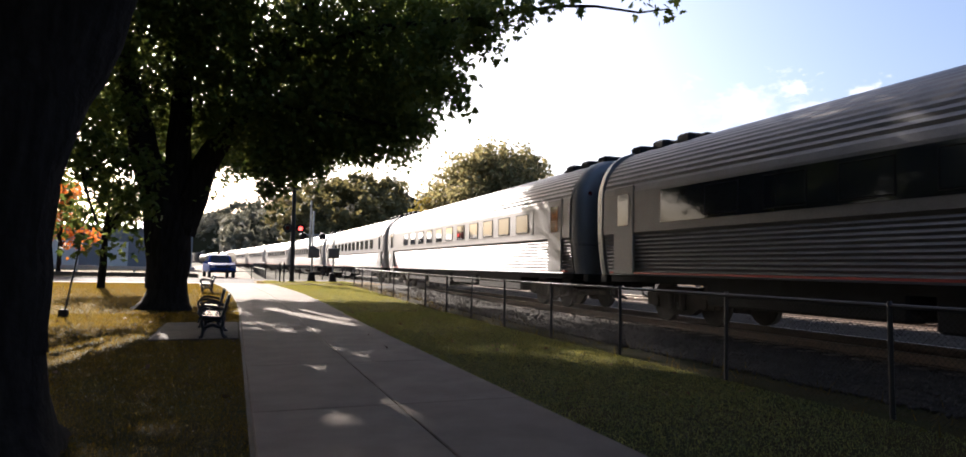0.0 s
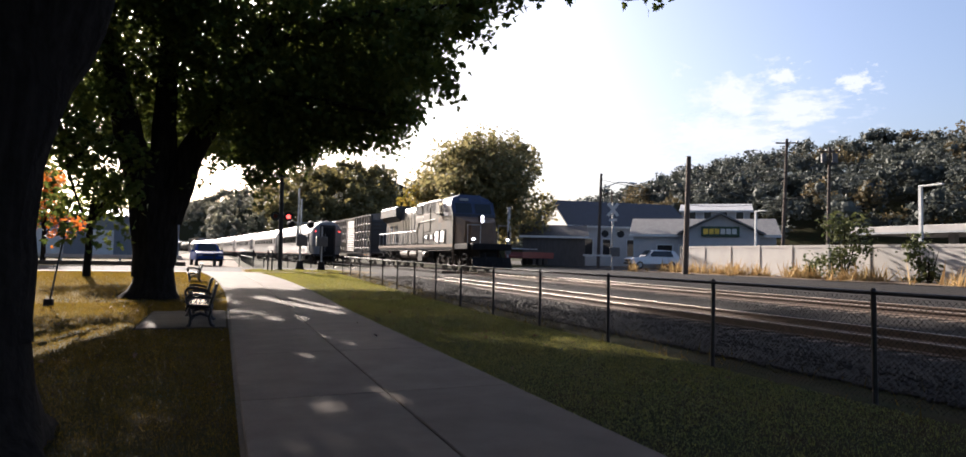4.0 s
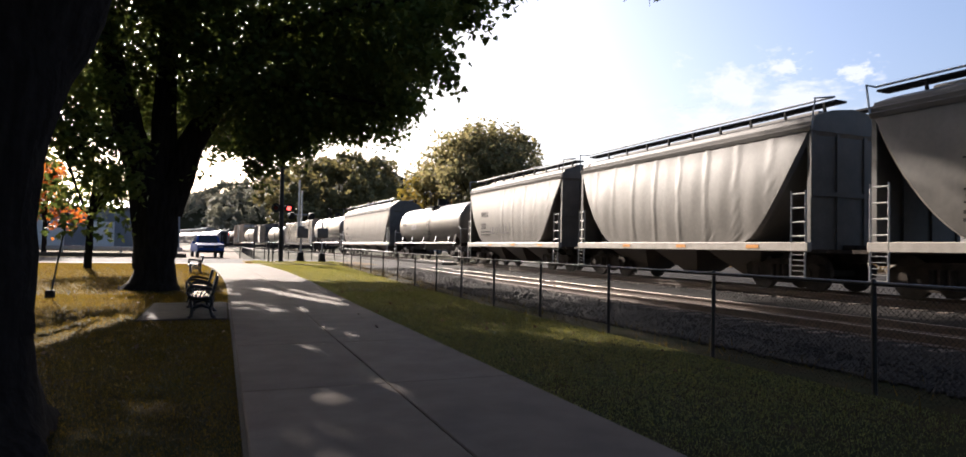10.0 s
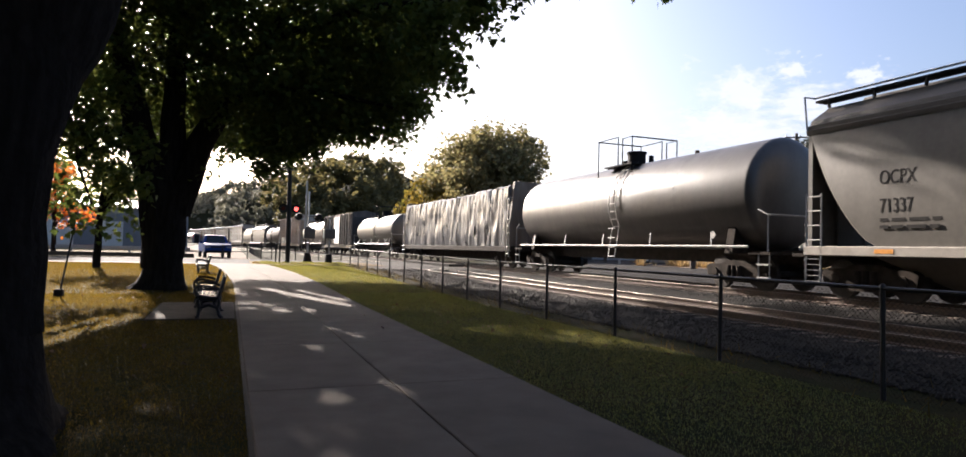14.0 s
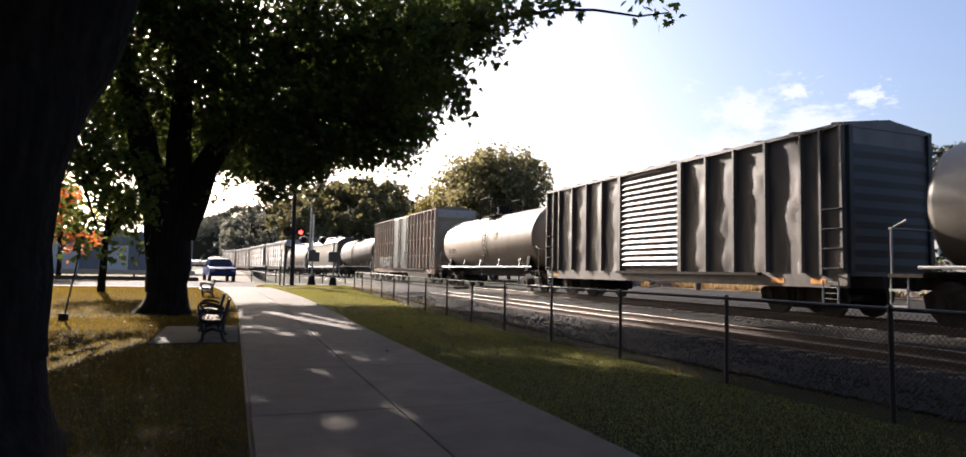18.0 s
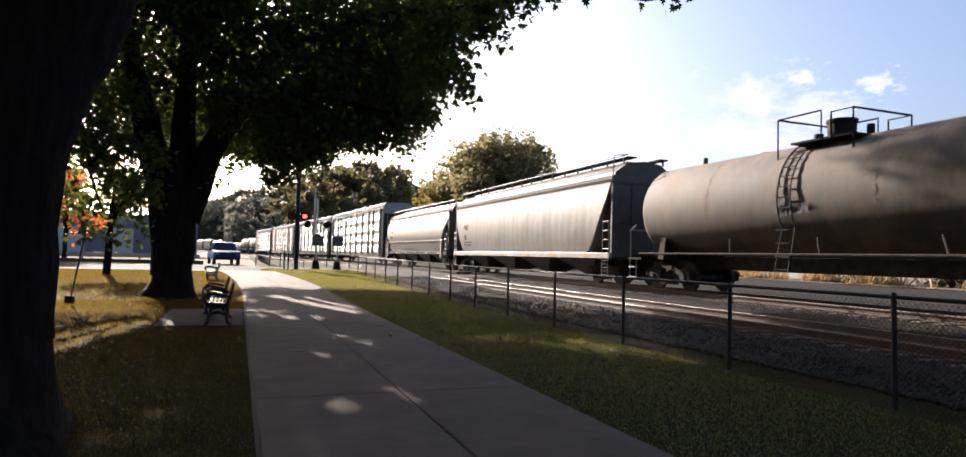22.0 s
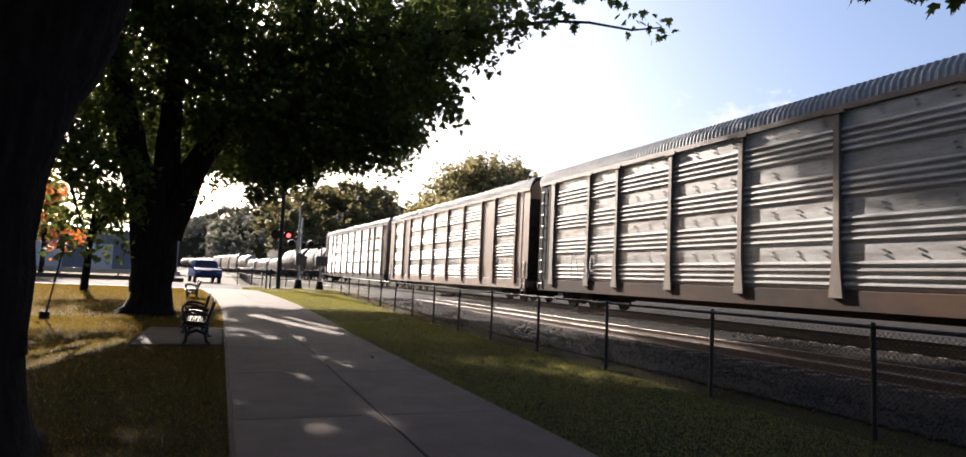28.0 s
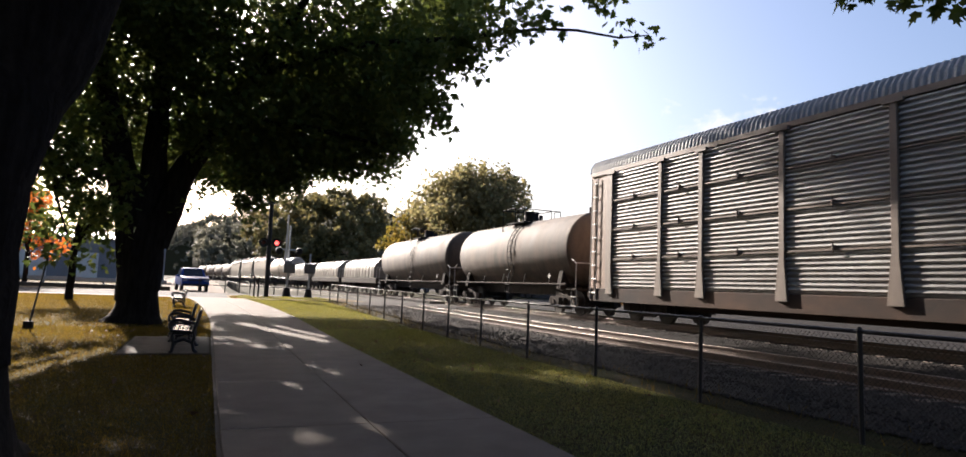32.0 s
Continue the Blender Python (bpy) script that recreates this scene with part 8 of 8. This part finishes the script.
def pole(label, x, y, h, r, lean=(0, 0), arms=True, cans=0):
    p = thing("utility_pole", label, "utility pole", "utility poles behind the tracks", at=pose(x, y, 0.55, lean[1], lean[0], 0))
    part("shaft", G().tube((0, 0, 0), (0, 0, h), r, 10, r * 0.75), TIE, p)
    if arms:
        part("crossarm", G().box(-1.1, -0.06, h - 0.5, 1.1, 0.06, h - 0.36), TIE, p, at=pose(0, 0, 0, 0, 0, -45))
        for k in (-1, -0.35, 0.35, 1):
            part("insulator", G().tube((k, 0, h - 0.36), (k, 0, h - 0.18), 0.05, 8), GALV, p, at=pose(0, 0, 0, 0, 0, -45))
    for k in range(cans):
        part("transformer", G().tube((-0.55 + 1.1 * k, 0, h - 1.7), (-0.55 + 1.1 * k, 0, h - 0.7), 0.28, 12), SIGNAL, p, at=pose(0, 0, 0, 0, 0, -45))
    return p


pole("dark wooden pole beside the tracks", 26.8, 32.3, 7.5, 0.19, (1.8, 0), False)
lamp_pole = pole("wooden pole with a street light arm", 32.0, 50.5, 8.8, 0.16, (1.5, 0), False)
part("lamp_arm", G().pipe([(0, 0, 7.4), (1.6, -0.5, 8.1), (2.6, -0.8, 8.1)], 0.05).box(2.4, -1.0, 8.0, 3.1, -0.7, 8.15, 0.03), GALV, lamp_pole)
pole("tall utility pole with a crossarm", 55.0, 51.0, 14.2, 0.2, (3.0, 0))
pole("tall utility pole with transformers", 61.7, 51.0, 13.8, 0.2, (1.5, 0), True, 2)
pole("distant utility pole with a crossarm", 58.0, 88.0, 12.0, 0.2, (1, 0))
wires_ = thing("overhead_wires", "sagging overhead power lines between the poles", "power line")
for a, b, sag in (((27.0, 32.3, 7.6), (55.3, 51, 12.0), 1.4), ((32.2, 50.5, 8.8), (55.4, 51, 10.5), 1.3), ((55.5, 51, 13.5), (61.8, 51, 12.8), 0.3), ((61.8, 51, 12.6), (80, 20, 12), 1.0), ((61.8, 51, 11.0), (80, 20, 10), 1.0), ((32.2, 50.5, 7.8), (61.8, 51, 9.5), 1.6), ((58, 88, 11.5), (55.4, 51, 13.2), 1.2), ((61.8, 51, 9.0), (80, 20, 7.5), 1.0), ((27.0, 32.3, 7.0), (61.6, 51, 10.2), 1.7)):
    pts = []
    for k in range(13):
        u = k / 12
        pts.append(tuple(a[i] + (b[i] - a[i]) * u - (sag * 4 * u * (1 - u) if i == 2 else 0) for i in range(3)))
    part("wire", G().pipe(pts, 0.03, 4), GRIME, wires_)

stake = thing("garden_stake", "thin leaning black lamp stake on the lawn", "garden lamp")
part("stem", G().tube((-4.0, 19.2, 0.0), (-3.72, 19.3, 2.05), 0.022, 8), BLACK, stake)
part("lantern", G().box(-3.79, 19.22, 2.0, -3.65, 19.38, 2.2, 0.02), BLACK, stake)
part("foot", G().box(-4.1, 19.1, 0, -3.9, 19.3, 0.22, 0.02), GRIME, stake)

# ---------------------------------------------------------------- clouds, far behind everything
cm = bpy.data.materials.new("cloud")
cm.use_nodes = True
cn, ck = cm.node_tree.nodes, cm.node_tree.links
cn.remove(cn["Principled BSDF"])
em, trn, mixs = cn.new("ShaderNodeEmission"), cn.new("ShaderNodeBsdfTransparent"), cn.new("ShaderNodeMixShader")
em.inputs[0].default_value, em.inputs[1].default_value = (1.0, 0.97, 0.93, 1), 0.27
tcn, nz, grd_, mth, rmp = cn.new("ShaderNodeTexCoord"), cn.new("ShaderNodeTexNoise"), cn.new("ShaderNodeTexGradient"), cn.new("ShaderNodeMath"), cn.new("ShaderNodeMapRange")
mpp = cn.new("ShaderNodeMapping")
grd_.gradient_type = "SPHERICAL"
nz.inputs["Scale"].default_value, nz.inputs["Detail"].default_value, nz.inputs["Roughness"].default_value = 2.6, 9, 0.62
ck.new(tcn.outputs["Object"], mpp.inputs[0])
ck.new(mpp.outputs[0], grd_.inputs[0])
oin, addv = cn.new("ShaderNodeObjectInfo"), cn.new("ShaderNodeVectorMath")
ck.new(tcn.outputs["Object"], addv.inputs[0])
ck.new(oin.outputs["Location"], addv.inputs[1])
ck.new(addv.outputs[0], nz.inputs["Vector"])
mth.operation = "MULTIPLY_ADD"
mth.inputs[1].default_value = 2.3
sub_ = cn.new("ShaderNodeMath")
sub_.operation = "SUBTRACT"
sub_.inputs[1].default_value = 1.36
ck.new(nz.outputs[0], mth.inputs[0])
ck.new(grd_.outputs["Fac"], mth.inputs[2])
ck.new(mth.outputs[0], sub_.inputs[0])
rmp.inputs[1].default_value, rmp.inputs[2].default_value, rmp.inputs[4].default_value = -0.05, 0.45, 0.85
ck.new(sub_.outputs[0], rmp.inputs[0])
ck.new(rmp.outputs[0], mixs.inputs[0])
ck.new(trn.outputs[0], mixs.inputs[1])
ck.new(em.outputs[0], mixs.inputs[2])
ck.new(mixs.outputs[0], cn["Material Output"].inputs[0])
for bearing, el, w, h in ((43.3, 13.6, 3.6, 2.5), (48.0, 12.2, 4.8, 1.9), (47.3, 14.8, 1.5, 1.0), (52.3, 14.0, 1.7, 1.1), (41.0, 10.8, 5.2, 1.9), (44.3, 10.2, 5.5, 1.8), (37.3, 7.8, 6.0, 1.9)):
    d = 1800.0
    b, e = radians(bearing), radians(el)
    c = Vector((d * math.cos(e) * math.sin(b), d * math.cos(e) * math.cos(b), d * math.sin(e)))
    sx, sz = d * math.tan(radians(w)) , d * math.tan(radians(h))
    g = G().add([(-1.3, -1.3, 0), (1.3, -1.3, 0), (1.3, 1.3, 0), (-1.3, 1.3, 0)], [(0, 1, 2, 3)])
    ob = solid("cloud", g, cm, "small bright white cloud in a pale sky", "cloud", "clouds", "structure")
    ob.matrix_basis = look(c, (0, 0, 1.5)) @ Matrix.Diagonal((sx, sz, 1, 1))


def motions():
    """The freight train comes on the far track, the passenger train goes off on the near one."""
    times = [float(i) for i in range(33)]
    for car, s in CARS:
        walk(car, [(t, on_track(FAR_X, s + 0.9 - 15.48 * t)) for t in times])
    for car, s in COACHES:
        walk(car, [(t, on_track(NEAR_X, s - 0.45 + 19.6 * t)) for t in times])


motions()
